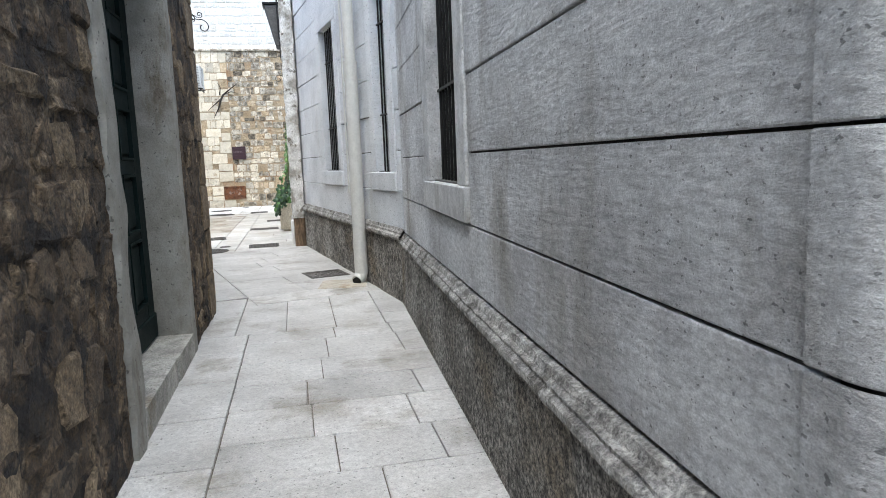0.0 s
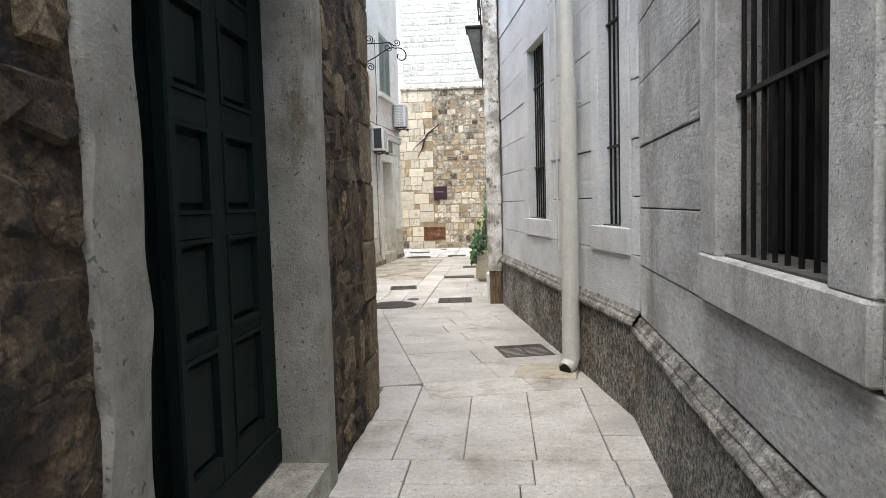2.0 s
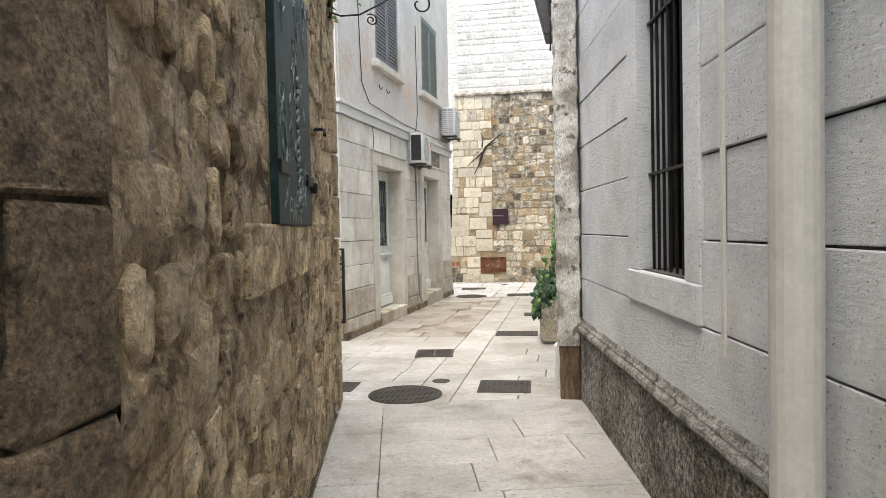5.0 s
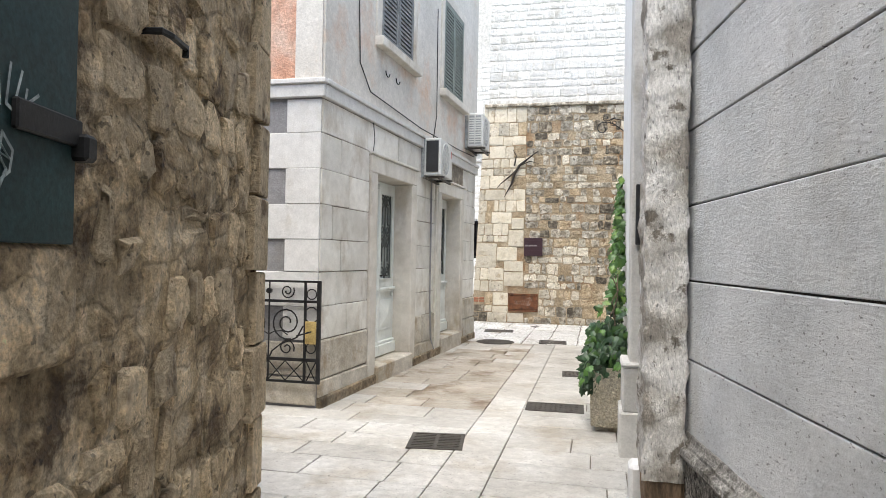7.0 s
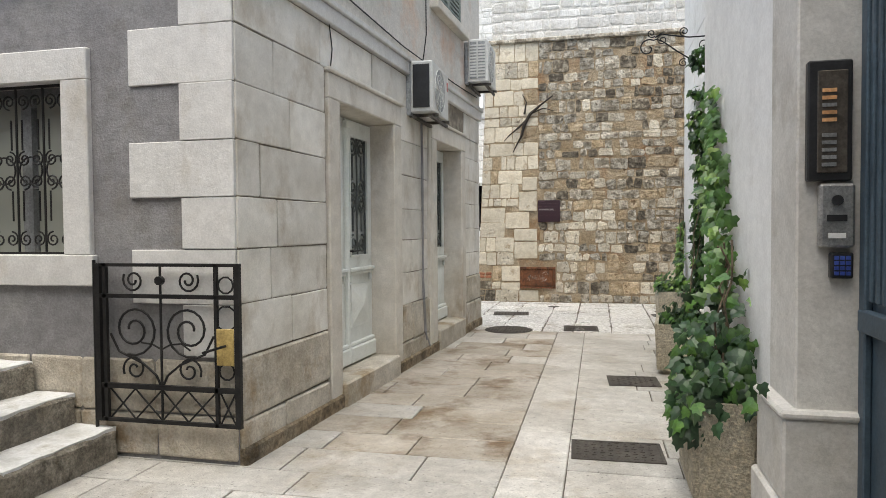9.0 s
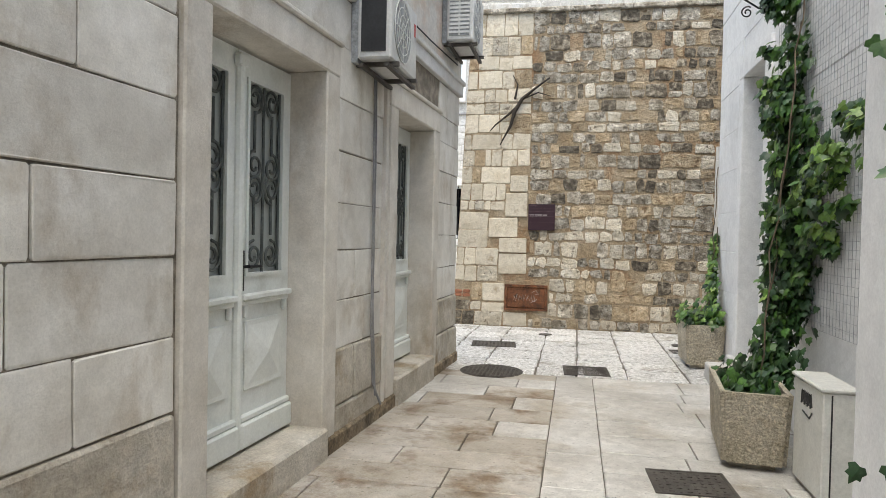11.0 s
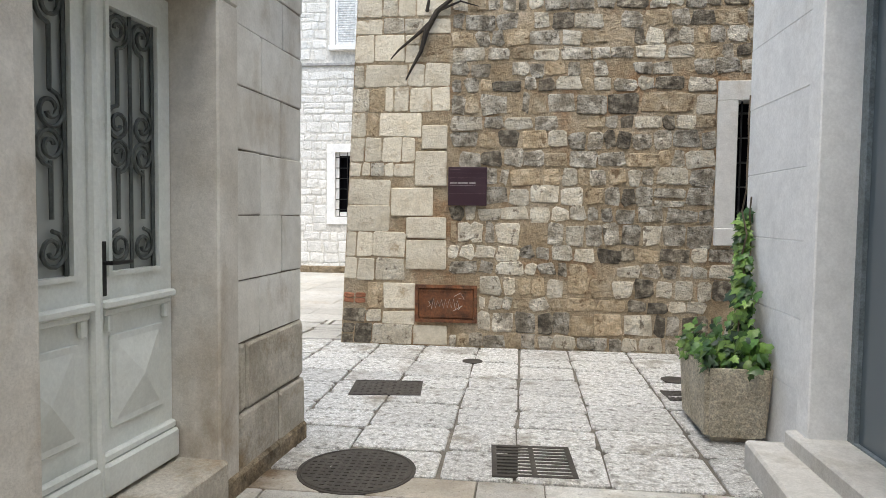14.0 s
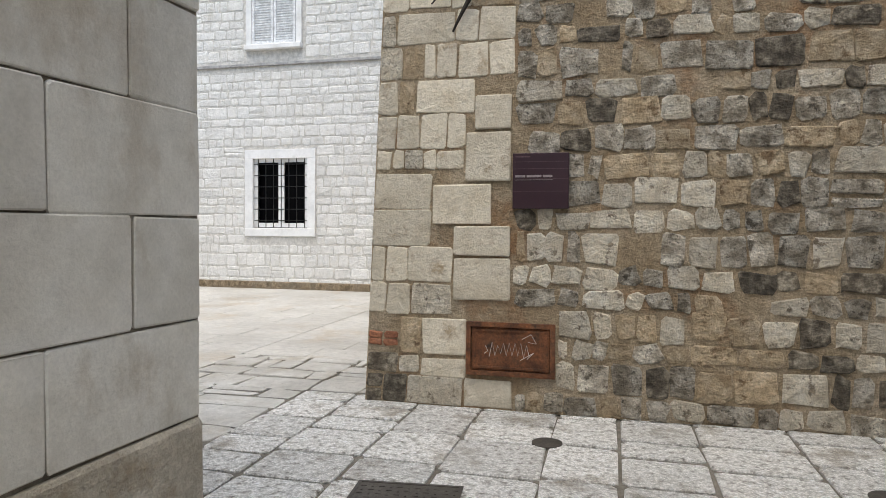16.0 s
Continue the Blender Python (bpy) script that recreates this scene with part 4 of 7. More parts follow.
# ---- shuttered opening with graffiti ----
def shutters():
    a, b, c, d = SHUT
    teal = surf("weathered_teal_paint", [(0.010, 0.026, 0.027), (0.019, 0.042, 0.043)], 3.0, 60, 0.55, 0.2, 0.004, 0.05, grain=0.2, spec=0.25)
    t = thing("shuttered_window", WALL_A2.matrix_basis, "dark green metal shutters covered with white graffiti", "shutter")
    mid = a + 0.50
    for x0, x1 in ((a - 0.02, mid - 0.004), (mid + 0.004, b + 0.02)):
        s = part("shutter", boxes((x0, x1, -0.02, 0.035, c - 0.02, d), bevel=0.004), teal, t)
        part("strap_hinge", boxes((x0 if x0 < mid - 0.01 else x1 - 0.24, x0 + 0.24 if x0 < mid - 0.01 else x1, 0.035, 0.05, 1.72, 1.78), bevel=0.004), M_IRON, s)
    part("hinge_knuckle", boxes((a - 0.05, a + 0.0, 0.02, 0.07, 1.69, 1.75), bevel=0.008), M_IRON, t)
    spray(t, "PARK", ub(8.975), 1.525, 0.098, 0.125, 0.013)
    spray(t, "ONCE", ub(8.93), 1.735, 0.062, 0.085, 0.008, 0.42)
    spray(t, "HEED", mid - 0.05, 1.61, 0.062, 0.085, 0.007)
    spray(t, "AUK", mid - 0.20, 1.765, 0.055, 0.07, 0.007, -0.2)
    g = random.Random(4)
    for k in range(30):
        u, z = g.uniform(a + 0.05, b - 0.05), g.uniform(1.6, 2.7)
        pts = [(u, 0.038, z)]
        for _ in range(9):
            u, z = u + g.uniform(-0.05, 0.05), z + g.uniform(-0.06, 0.06)
            pts.append((min(max(u, a + 0.02), b - 0.02), 0.038, max(z, 1.55)))
        part("graffiti", bars(pts, r=g.choice((0.002, 0.003, 0.004)), n=4), M_SPRAY, t)
    for k in range(7):
        z = 1.56 + k * 0.1
        pts = [(mid + 0.03, 0.039, z), (mid - 0.04, 0.039, z + 0.03), (mid + 0.02, 0.039, z + 0.06), (mid - 0.035, 0.039, z + 0.09)]
        part("graffiti", bars(pts, r=0.008, n=4), M_SPRAY, t)
    # plastered band under the shutters
    part("plaster_sill", boxes((a - 0.06, b + 0.6, -0.05, 0.028, 1.24, c - 0.02), bevel=0.012), M_A2, t, "flaking plaster sill")


shutters()
hk = thing("wall_hook", WALL_A2.matrix_basis, "rusty iron hook set in the rubble wall", "hook")
part("shank", bars([(ub(10.18), -0.03, 2.12), (ub(10.18), 0.06, 2.12), (ub(10.22), 0.07, 2.12), (ub(10.36), 0.06, 2.13), (ub(10.36), 0.06, 2.10)], r=0.011), M_IRON, hk)

# quoins where the lane opens
rng = random.Random(31)
qr = []
for k in range(12):
    w = 0.17 if k % 2 else 0.27
    qr.append((-0.015, 0.02 + 0.35 * k, w, 0.335))
lay(rng, WALL_A2, "quoin", qr, [M_A2S], lambda g, r: 0, proud=0.040, bevel=0.006, cut=0.008, jit=0.006, back=-0.3)
# rubble that shows through the plaster
fr = [r for r in rubble_fill(rng, 0.24, 4.45, 0.03, 4.15, (0.15, 0.27), (0.12, 0.30), [(ub(9.95), ub(8.3), 1.1, 2.9)], 0.035) if rng.random() < 0.8]
lay(rng, WALL_A2, "stone", fr, [M_A2S, M_A2], lambda g, r: 0 if g.random() < 0.6 else 1, limit=230, proud=0.013, bevel=0.014, cut=0.035, jit=0.026, dome=0.003, first=lambda r: abs(r[1] - 1.5), back=-0.06)
fr = [r for r in rubble_fill(rng, 0.36, 7.4, 0.03, 4.15, (0.17, 0.32), (0.14, 0.38), [(DOOR_A[0] - 0.17, DOOR_A[1] + 0.19, 0, 3.1)], 0.035) if rng.random() < 0.85]
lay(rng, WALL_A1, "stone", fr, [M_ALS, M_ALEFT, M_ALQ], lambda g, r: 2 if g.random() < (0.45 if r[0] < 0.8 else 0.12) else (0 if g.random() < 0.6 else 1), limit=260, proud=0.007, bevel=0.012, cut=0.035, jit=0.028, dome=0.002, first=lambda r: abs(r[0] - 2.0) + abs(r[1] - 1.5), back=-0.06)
qr = []
for k in range(11):
    qr.append((0.0, 0.02 + 0.38 * k, 0.24 if k % 2 else 0.36, 0.368))
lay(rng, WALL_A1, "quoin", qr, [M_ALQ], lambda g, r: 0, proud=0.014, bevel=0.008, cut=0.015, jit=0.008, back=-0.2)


# ---- scrolled sign bracket and fern at the lane's end ----
def sign_bracket(m, label, flip=1):
    t = thing("sign_bracket", m, label, "bracket", "scroll brackets")
    part("wall_plate", boxes((-0.012, 0.012, -0.02, 0.02, -0.22, 0.14), bevel=0.004), M_IRON, t)
    part("arm", bars([(0, 0, 0.10), (0.25, 0, 0.10), (0.45, 0, 0.135), (0.56, 0, 0.16), (0.62, 0, 0.12)], r=0.008), M_IRON, t)
    part("strut", bars([(0, 0, -0.17), (0.08, 0, -0.19), (0.22, 0, -0.16), (0.38, 0, -0.05), (0.52, 0, 0.06), (0.6, 0, 0.1)] + scroll(0.7, 0.0, 0.11, 1.0, radians(125), -1, 16), r=0.008), M_IRON, t)
    part("scroll", bars(scroll(0.30, 0.17, 0.055, 1.5, -1.6, 1), r=0.006), M_IRON, t)
    part("scroll", bars(scroll(0.66, 0.17, 0.05, 1.4, -2.4, 1), r=0.006), M_IRON, t)
    part("scroll", bars(scroll(0.54, 0.09, 0.06, 1.4, 1.4, -1), r=0.006), M_IRON, t)
    part("scroll", bars(scroll(0.08, 0.01, 0.08, 1.5, 2.4, 1), r=0.006), M_IRON, t)
    part("scroll", bars(scroll(0.31, -0.19, 0.05, 1.5, 2.2, -1), r=0.006), M_IRON, t)
    return t


sign_bracket(pose(-2.20, 11.30, 3.40, 0, 0, 38) @ Matrix.Diagonal((1.15, 1, 1, 1)), "black wrought iron scroll bracket on the lane wall")
sign_bracket(pose(0.09, 19.15, 3.52, 0, 0, 180), "black wrought iron scroll bracket above the climbing ivy")


# ---- greenery ----
def leaf_mat(name, a, b, c):
    m = surf(name, [a, b, c], 7.0, 60, 0.45, 0.2, 0.004, 0.35, grain=0.15)
    return m


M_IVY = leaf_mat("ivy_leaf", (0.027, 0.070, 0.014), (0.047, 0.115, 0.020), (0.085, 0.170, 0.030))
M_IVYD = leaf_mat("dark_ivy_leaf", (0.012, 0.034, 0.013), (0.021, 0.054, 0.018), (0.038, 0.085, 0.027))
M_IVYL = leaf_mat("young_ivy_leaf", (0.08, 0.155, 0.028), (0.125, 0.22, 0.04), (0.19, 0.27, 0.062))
M_STEM = surf("woody_stem", [(0.08, 0.06, 0.04), (0.14, 0.105, 0.07)], 5, 60, 0.9, 0.5)
M_SOIL = surf("planter_soil", [(0.03, 0.022, 0.015), (0.06, 0.045, 0.032)], 6, 40, 0.95, 0.8, 0.02)
LEAF = [(0, 0), (0.28, -0.10), (0.5, 0.12), (0.36, 0.34), (0.42, 0.58), (0.2, 0.62), (0, 1.0), (-0.2, 0.62), (-0.42, 0.58), (-0.36, 0.34), (-0.5, 0.12), (-0.28, -0.10)]


def leaf_cloud(name, g, spots, parent, mats, mix, outward, size=(0.05, 0.10)):
    """Many single lobed leaves, each turned on its own, joined in one part."""
    verts, faces, idx = [], [], []
    for p in spots:
        s = g.uniform(*size)
        n = (Vector(outward) + Vector((g.gauss(0, 0.45), g.gauss(0, 0.45), g.gauss(0.25, 0.4)))).normalized()
        tip = (Vector((g.gauss(0, 0.5), g.gauss(0, 0.5), -1.0 + g.gauss(0, 0.5))))
        tip = (tip - tip.dot(n) * n).normalized()
        side = tip.cross(n)
        o = len(verts)
        fold = g.uniform(0.05, 0.3)
        for x, y in LEAF:
            verts.append(Vector(p) + s * (x * side + y * tip + (-fold * abs(x) - 0.15 * y * y) * n))
        verts.append(Vector(p) + s * (0.36 * tip))
        for k in range(12):
            faces.append((o + k, o + (k + 1) % 12, o + 12))
        mi = mix(g, p)
        idx += [mi] * 12
    return piece(name, mesh_of(name, verts, faces, mats, idx), parent, "stuff")


def planter(m, sx, sy, h, label, foot=True):
    """A bush-hammered stone trough with rounded corners, thick rim and soil."""
    t = thing("planter", m, label, "planter", "stone troughs along the wall")
    bm = bmesh.new()
    r = bmesh.ops.create_cube(bm, size=1)
    for v in r["verts"]:
        k = 1.0 if v.co.z > 0 else 0.90
        v.co = Vector((v.co.x * sx * k, v.co.y * sy * k, 0.05 + (v.co.z + 0.5) * (h - 0.05)))
    vert_edges = [e for e in bm.edges if abs(e.verts[0].co.z - e.verts[1].co.z) > 0.1]
    bmesh.ops.bevel(bm, geom=vert_edges, offset=0.03, segments=2, affect="EDGES")
    top = max(bm.faces, key=lambda f: f.calc_center_median().z)
    rr = bmesh.ops.inset_individual(bm, faces=[top], thickness=0.045)
    ext = bmesh.ops.extrude_face_region(bm, geom=[top])
    nv = [e for e in ext["geom"] if isinstance(e, bmesh.types.BMVert)]
    bmesh.ops.translate(bm, vec=(0, 0, -0.09), verts=nv)
    bmesh.ops.delete(bm, geom=[top], context="FACES_ONLY")
    bmesh.ops.recalc_face_normals(bm, faces=bm.faces[:])
    part("trough", bm, M_TROUGH, t)
    bm = bmesh.new()
    bmesh.ops.create_grid(bm, x_segments=10, y_segments=14, size=0.5)
    for v in bm.verts:
        v.co = Vector((v.co.x * (sx - 0.08), v.co.y * (sy - 0.08), h - 0.06 + 0.02 * noise.noise(v.co * 12)))
    part("soil", bm, M_SOIL, t)
    part("foot", boxes((-sx * 0.32, sx * 0.32, -sy * 0.36, -sy * 0.2, 0, 0.05)), M_BFOOT, t)
    part("foot", boxes((-sx * 0.32, sx * 0.32, sy * 0.2, sy * 0.36, 0, 0.05)), M_BFOOT, t)
    return t


M_TROUGH = surf("bush_hammered_trough_stone", [(0.44, 0.385, 0.275), (0.56, 0.50, 0.385), (0.66, 0.605, 0.49)], 4, 75, 0.95, 1.0, 0.025, 0.03, grain=0.2, stain=(0.33, 0.26, 0.155), stain_scale=2.4, stain_at=(0.53, 0.72), mid=42)
planter(pose(-0.395, 18.06, 0, 0, 0, -6), 0.42, 0.88, 0.50, "bush-hammered stone trough planted with climbing ivy")
planter(pose(-0.12, 21.40, 0), 0.42, 0.74, 0.50, "stone trough planter with low green creeper")
planter(pose(-0.555, 14.80, 0), 0.33, 0.72, 0.56, "stone trough planter with overhanging dark ivy")


def ivy(name, label, g, stems, spots, mats, mix, outward, size):
    t = thing(name, None, label, "plant")
    for s in stems:
        part("stem", bars(s, r=0.006, n=5), M_STEM, t)
    leaf_cloud("foliage", g, spots, t, mats, mix, outward, size)
    return t


def wander(g, p, q, n=9, w=0.04):
    p, q = Vector(p), Vector(q)
    return [p.lerp(q, i / n) + Vector((g.uniform(-w, w) * 0.4, g.uniform(-w, w), g.uniform(-w, w) * 0.3)) * (0 < i) for i in range(n + 1)]


g = random.Random(77)
spots, stems = [], []
for k in range(5):
    stems.append(wander(g, (-0.30 + 0.05 * k, 18.2 + 0.1 * k, 0.42), (0.05, 18.55 + 0.12 * k, 3.3 - 0.2 * k), 12, 0.05))
prof = [(0.48, 18.25, 0.26), (0.85, 18.42, 0.20), (1.15, 18.48, 0.26), (2.2, 18.6, 0.30), (2.6, 18.68, 0.22), (3.3, 18.74, 0.17), (3.48, 18.76, 0.10)]
for i in range(len(prof) - 1):
    (z0, y0, w0), (z1, y1, w1) = prof[i], prof[i + 1]
    for _ in range(int(2300 * (z1 - z0) * (w0 + w1))):
        f = g.random()
        z, yc, w = z0 + f * (z1 - z0), y0 + f * (y1 - y0), w0 + f * (w1 - w0)
        dy = g.gauss(0, 0.5) * w
        if noise.noise(Vector((dy * 8 + 3, z * 5, 1.5))) > 0.12:
            continue
        spots.append((0.07 - 0.27 * g.random() ** 0.8 * (1.15 - min(abs(dy) / (w + 0.01), 1.0)) - max(0, 0.9 - z) * 0.5, yc + dy, z))
for _ in range(2700):
    a, q = g.uniform(0, 2 * math.pi), math.sqrt(g.random())
    y, z = 18.06 + 0.62 * q * math.cos(a), 1.74 + (0.42 - 0.1 * math.cos(a)) * q * math.sin(a) - 0.3 * q * math.cos(a)
    if noise.noise(Vector((y * 5, z * 5, 7.1))) > 0.12 - 0.35 * q:
        continue
    spots.append((0.06 - 0.27 * g.random() * (1.1 - q), y, z))
for _ in range(260):
    spots.append((-0.39 + g.uniform(-0.17, 0.17), 18.08 + g.uniform(-0.38, 0.38), 0.45 + abs(g.gauss(0, 0.07))))
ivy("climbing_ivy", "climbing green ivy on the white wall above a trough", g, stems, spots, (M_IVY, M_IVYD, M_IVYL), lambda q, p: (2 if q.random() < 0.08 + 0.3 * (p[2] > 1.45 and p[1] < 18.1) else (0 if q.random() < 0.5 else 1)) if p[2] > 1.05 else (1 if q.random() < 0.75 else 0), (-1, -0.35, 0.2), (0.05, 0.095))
spots = []
for _ in range(420):
    a = g.random()
    spots.append((-0.13 + g.uniform(-0.2, 0.2), 21.40 + g.uniform(-0.34, 0.34), 0.5 + abs(g.gauss(0, 0.075))))
for _ in range(330):
    f = g.random()
    spots.append((0.06 - g.random() * 0.14 * (1 - f) - 0.02, 21.25 + 0.35 * f + g.gauss(0, 0.09) * (1.15 - f), 0.5 + 1.0 * f))
ivy("potted_creeper", "bright green creeper spilling from a stone trough", g, [wander(g, (-0.05, 21.3, 0.4), (0.06, 21.6, 2.3), 12, 0.06), wander(g, (0.0, 21.45, 0.4), (0.07, 21.5, 1.6), 10, 0.05)], spots, (M_IVY, M_IVYL, M_IVYD), lambda q, p: 1 if q.random() < 0.4 else (0 if q.random() < 0.7 else 2), (-0.9, -0.5, 0.5), (0.05, 0.10))
spots = []
for _ in range(620):
    z = 0.5 + abs(g.gauss(0, 0.24))
    wd = 0.20 + 0.12 * max(0, 1.0 - abs(z - 0.75))
    spots.append((-0.55 + g.uniform(-1, 1) * wd * 0.75 + 0.05 * z, 14.78 + g.gauss(0, 0.2), min(z, 1.5)))
for _ in range(120):
    spots.append((-0.70 + g.uniform(-0.09, 0.05), 14.55 + g.uniform(-0.12, 0.3), 0.36 + g.random() * 0.3))
for _ in range(300):
    f = g.random()
    spots.append((-0.43 - 0.13 * g.random() * (1.1 - f), 14.95 + 0.85 * f + g.gauss(0, 0.13), 0.95 + 1.3 * f + g.gauss(0, 0.12)))
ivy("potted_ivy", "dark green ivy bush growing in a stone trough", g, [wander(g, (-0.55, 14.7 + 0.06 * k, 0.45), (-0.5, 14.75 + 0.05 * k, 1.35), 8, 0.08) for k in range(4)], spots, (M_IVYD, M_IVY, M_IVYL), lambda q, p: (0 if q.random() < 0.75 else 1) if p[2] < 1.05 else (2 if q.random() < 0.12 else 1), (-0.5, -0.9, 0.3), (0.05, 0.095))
spots = [(-2.17 + g.gauss(0, 0.09), 11.15 + g.gauss(0, 0.12), 3.72 + g.gauss(0, 0.2)) for _ in range(500)]
ivy("wall_fern", "bright green fern growing from the wall top", g, [wander(g, (-2.25, 11.2, 3.4), (-2.1, 11.1, 4.0), 6, 0.05)], spots, (M_IVYL, M_IVY), lambda q, p: 0 if q.random() < 0.55 else 1, (0.6, -0.6, 0.4), (0.03, 0.07))


# ---- downpipe, corner pier, lantern ----
def downpipe():
    t = thing("downpipe", WALL_R2.matrix_basis, "cream painted metal downpipe with a lower sleeve", "pipe")
    u, d = ur2(8.12), 0.125
    part("upper_pipe", bars([(u, d, 2.2), (u, d, 5.3)], r=0.056, n=18), M_PIPE, t)
    part("sleeve", bars([(u, d, 0.14), (u, d, 2.33), (u, d, 2.34)], r=0.070, n=18), M_PIPE, t)
    part("shoe", bars([(u, d, 0.44), (u, d, 0.13), (u - 0.015, d + 0.02, 0.075), (u - 0.06, d + 0.07, 0.045)], r=[0.072, 0.072, 0.069, 0.062], n=18), M_PIPE, t)
    # The pipe mouth's shade is a solid black plug in the outlet.
    part("outlet", bars([(u - 0.045, d + 0.05, 0.052), (u - 0.064, d + 0.075, 0.043)], r=0.052, n=14), M_SHADE, t, "black plug coloured as the shaded outlet")
    for z in (2.16, 4.3):
        part("pipe_clip", bars([(u, d, z - 0.008), (u, d, z + 0.008)], r=0.074, n=18), M_PIPE, t)
        part("clip_stay", bars([(u, 0.0, z), (u, d, z)], r=0.009), M_PIPE, t)
    part("joint_ring", bars([(u, d, 0.43), (u, d, 0.45)], r=0.076, n=18), M_PIPE, t)
    c = thing("wall_cable", WALL_R2.matrix_basis, "thin pale cable clipped beside the window", "cable")
    part("cable", bars([(ur2(8.86), 0.028, 0.95), (ur2(8.86), 0.028, 5.3)], r=0.012), M_PIPE, c)


downpipe()
M_PIERS = surf("crumbling_corner_render", [(0.30, 0.275, 0.24), (0.46, 0.44, 0.405), (0.58, 0.565, 0.535), (0.68, 0.665, 0.64)], 3.2, 55, 0.95, 0.9, 0.010, 0.05, (1.6, 1.6, 0.7), 0.13, (0.17, 0.15, 0.125), 6.0, (0.56, 0.61), mid=46, span=(0.42, 0.58), pits=44)
M_TIMBER = surf("weathered_brown_base", [(0.13, 0.085, 0.05), (0.21, 0.145, 0.09)], 3, 60, 0.95, 0.9, 0.02, 0.0, (1, 1, 0.2), 0.3)


def corner_pier():
    """The broken end of the lane wall, a rough upright of stone and render."""
    t = thing("corner_pier", None, "crumbling render and stone corner pier with a brown base", "pier", kind="structure")
    x0, x1, y0, y1 = -0.445, -0.255, 11.82, 12.22
    verts, faces = [], []
    ring_n, zn = 32, 190
    for j in range(zn + 1):
        z = 0.46 + (5.3 - 0.46) * j / zn
        for i in range(ring_n):
            f = i / ring_n * 4
            s, q = int(f), f - int(f)
            px, py = [(x0 + (x1 - x0) * q, y0), (x1, y0 + (y1 - y0) * q), (x1 + (x0 - x1) * q, y1), (x0, y1 + (y0 - y1) * q)][s]
            v = Vector((px, py, z))
            n = noise.noise(v * 4) * 0.011 + noise.noise(v * 13) * 0.014 + noise.noise(v * 31) * 0.007
            verts.append((px - n * 1.2, py - n, z))
    for j in range(zn):
        for i in range(ring_n):
            k = (i + 1) % ring_n
            faces.append((j * ring_n + i, j * ring_n + k, (j + 1) * ring_n + k, (j + 1) * ring_n + i))
    piece("shaft", mesh_of("shaft", verts, faces, (M_PIERS,), smooth=True), t)
    bm = boxes((x0 + 0.015, x1, y0 + 0.005, y1, -0.03, 0.47), bevel=0.02)
    bmesh.ops.subdivide_edges(bm, edges=bm.edges[:], cuts=3, use_grid_fill=True)
    for v in bm.verts:
        v.co += Vector((1, 1, 0)) * noise.noise(v.co * 12) * 0.014
    part("base", bm, M_TIMBER, t, "brown weathered base")


corner_pier()
ln = thing("sign_box", None, "dark tapered metal box on the wall corner", "sign")
bm = bmesh.new()
r = bmesh.ops.create_cube(bm, size=1)
for v in r["verts"]:
    k = 1.0 if v.co.z > 0 else 0.35
    v.co = Vector((-0.44 + (v.co.x - 0.5) * 0.24 * k, 12.45 + v.co.y * 0.36, 3.52 + v.co.z * 0.64))
bmesh.ops.bevel(bm, geom=bm.edges[:], offset=0.012, segments=1, affect="EDGES")
part("box_body", bm, surf("tarnished_box_metal", [(0.05, 0.048, 0.045), (0.10, 0.095, 0.09)], 4, 60, 0.6, 0.3), ln)
part("box_cap", boxes((-0.70, -0.42, 12.25, 12.65, 3.84, 3.875), bevel=0.006), M_IRON, ln)
cb = thing("cable_bundle", None, "black cables hanging down the wall corner", "cable")
for k in range(4):
    part("cable", bars(wander(g, (-0.47 - 0.015 * k, 11.86 + 0.02 * k, 5.2), (-0.46 - 0.012 * k, 11.9 + 0.03 * k, 2.95 + 0.3 * k), 12, 0.03), r=0.008, n=5), M_IRON, cb)


# ---- entry with intercom ----
M_BLUE = surf("blue_grey_door_paint", [(0.036, 0.058, 0.08), (0.055, 0.085, 0.112)], 2, 60, 0.5, 0.15, 0.004, 0.03, grain=0.12)
M_PILA = surf("pale_pilaster_stone", [(0.46, 0.44, 0.41), (0.53, 0.515, 0.485), (0.59, 0.575, 0.545)], 2, 60, 0.8, 0.4, 0.008, 0.03, grain=0.07, stain=(0.38, 0.355, 0.31), stain_scale=2.2, stain_at=(0.54, 0.70))
M_STEEL = surf("brushed_steel", [(0.42, 0.42, 0.41), (0.52, 0.52, 0.51)], 5, 90, 0.4, 0.05, metal=0.8)
M_BLACK = surf("black_plastic", [(0.015, 0.015, 0.016), (0.025, 0.025, 0.026)], 4, 60, 0.4, 0)
M_AMBER = surf("amber_name_plate", [(0.55, 0.28, 0.12), (0.7, 0.4, 0.2)], 9, 60, 0.5, 0)
M_KEYS = surf("blue_keypad", [(0.03, 0.05, 0.22), (0.05, 0.09, 0.34)], 9, 60, 0.4, 0)


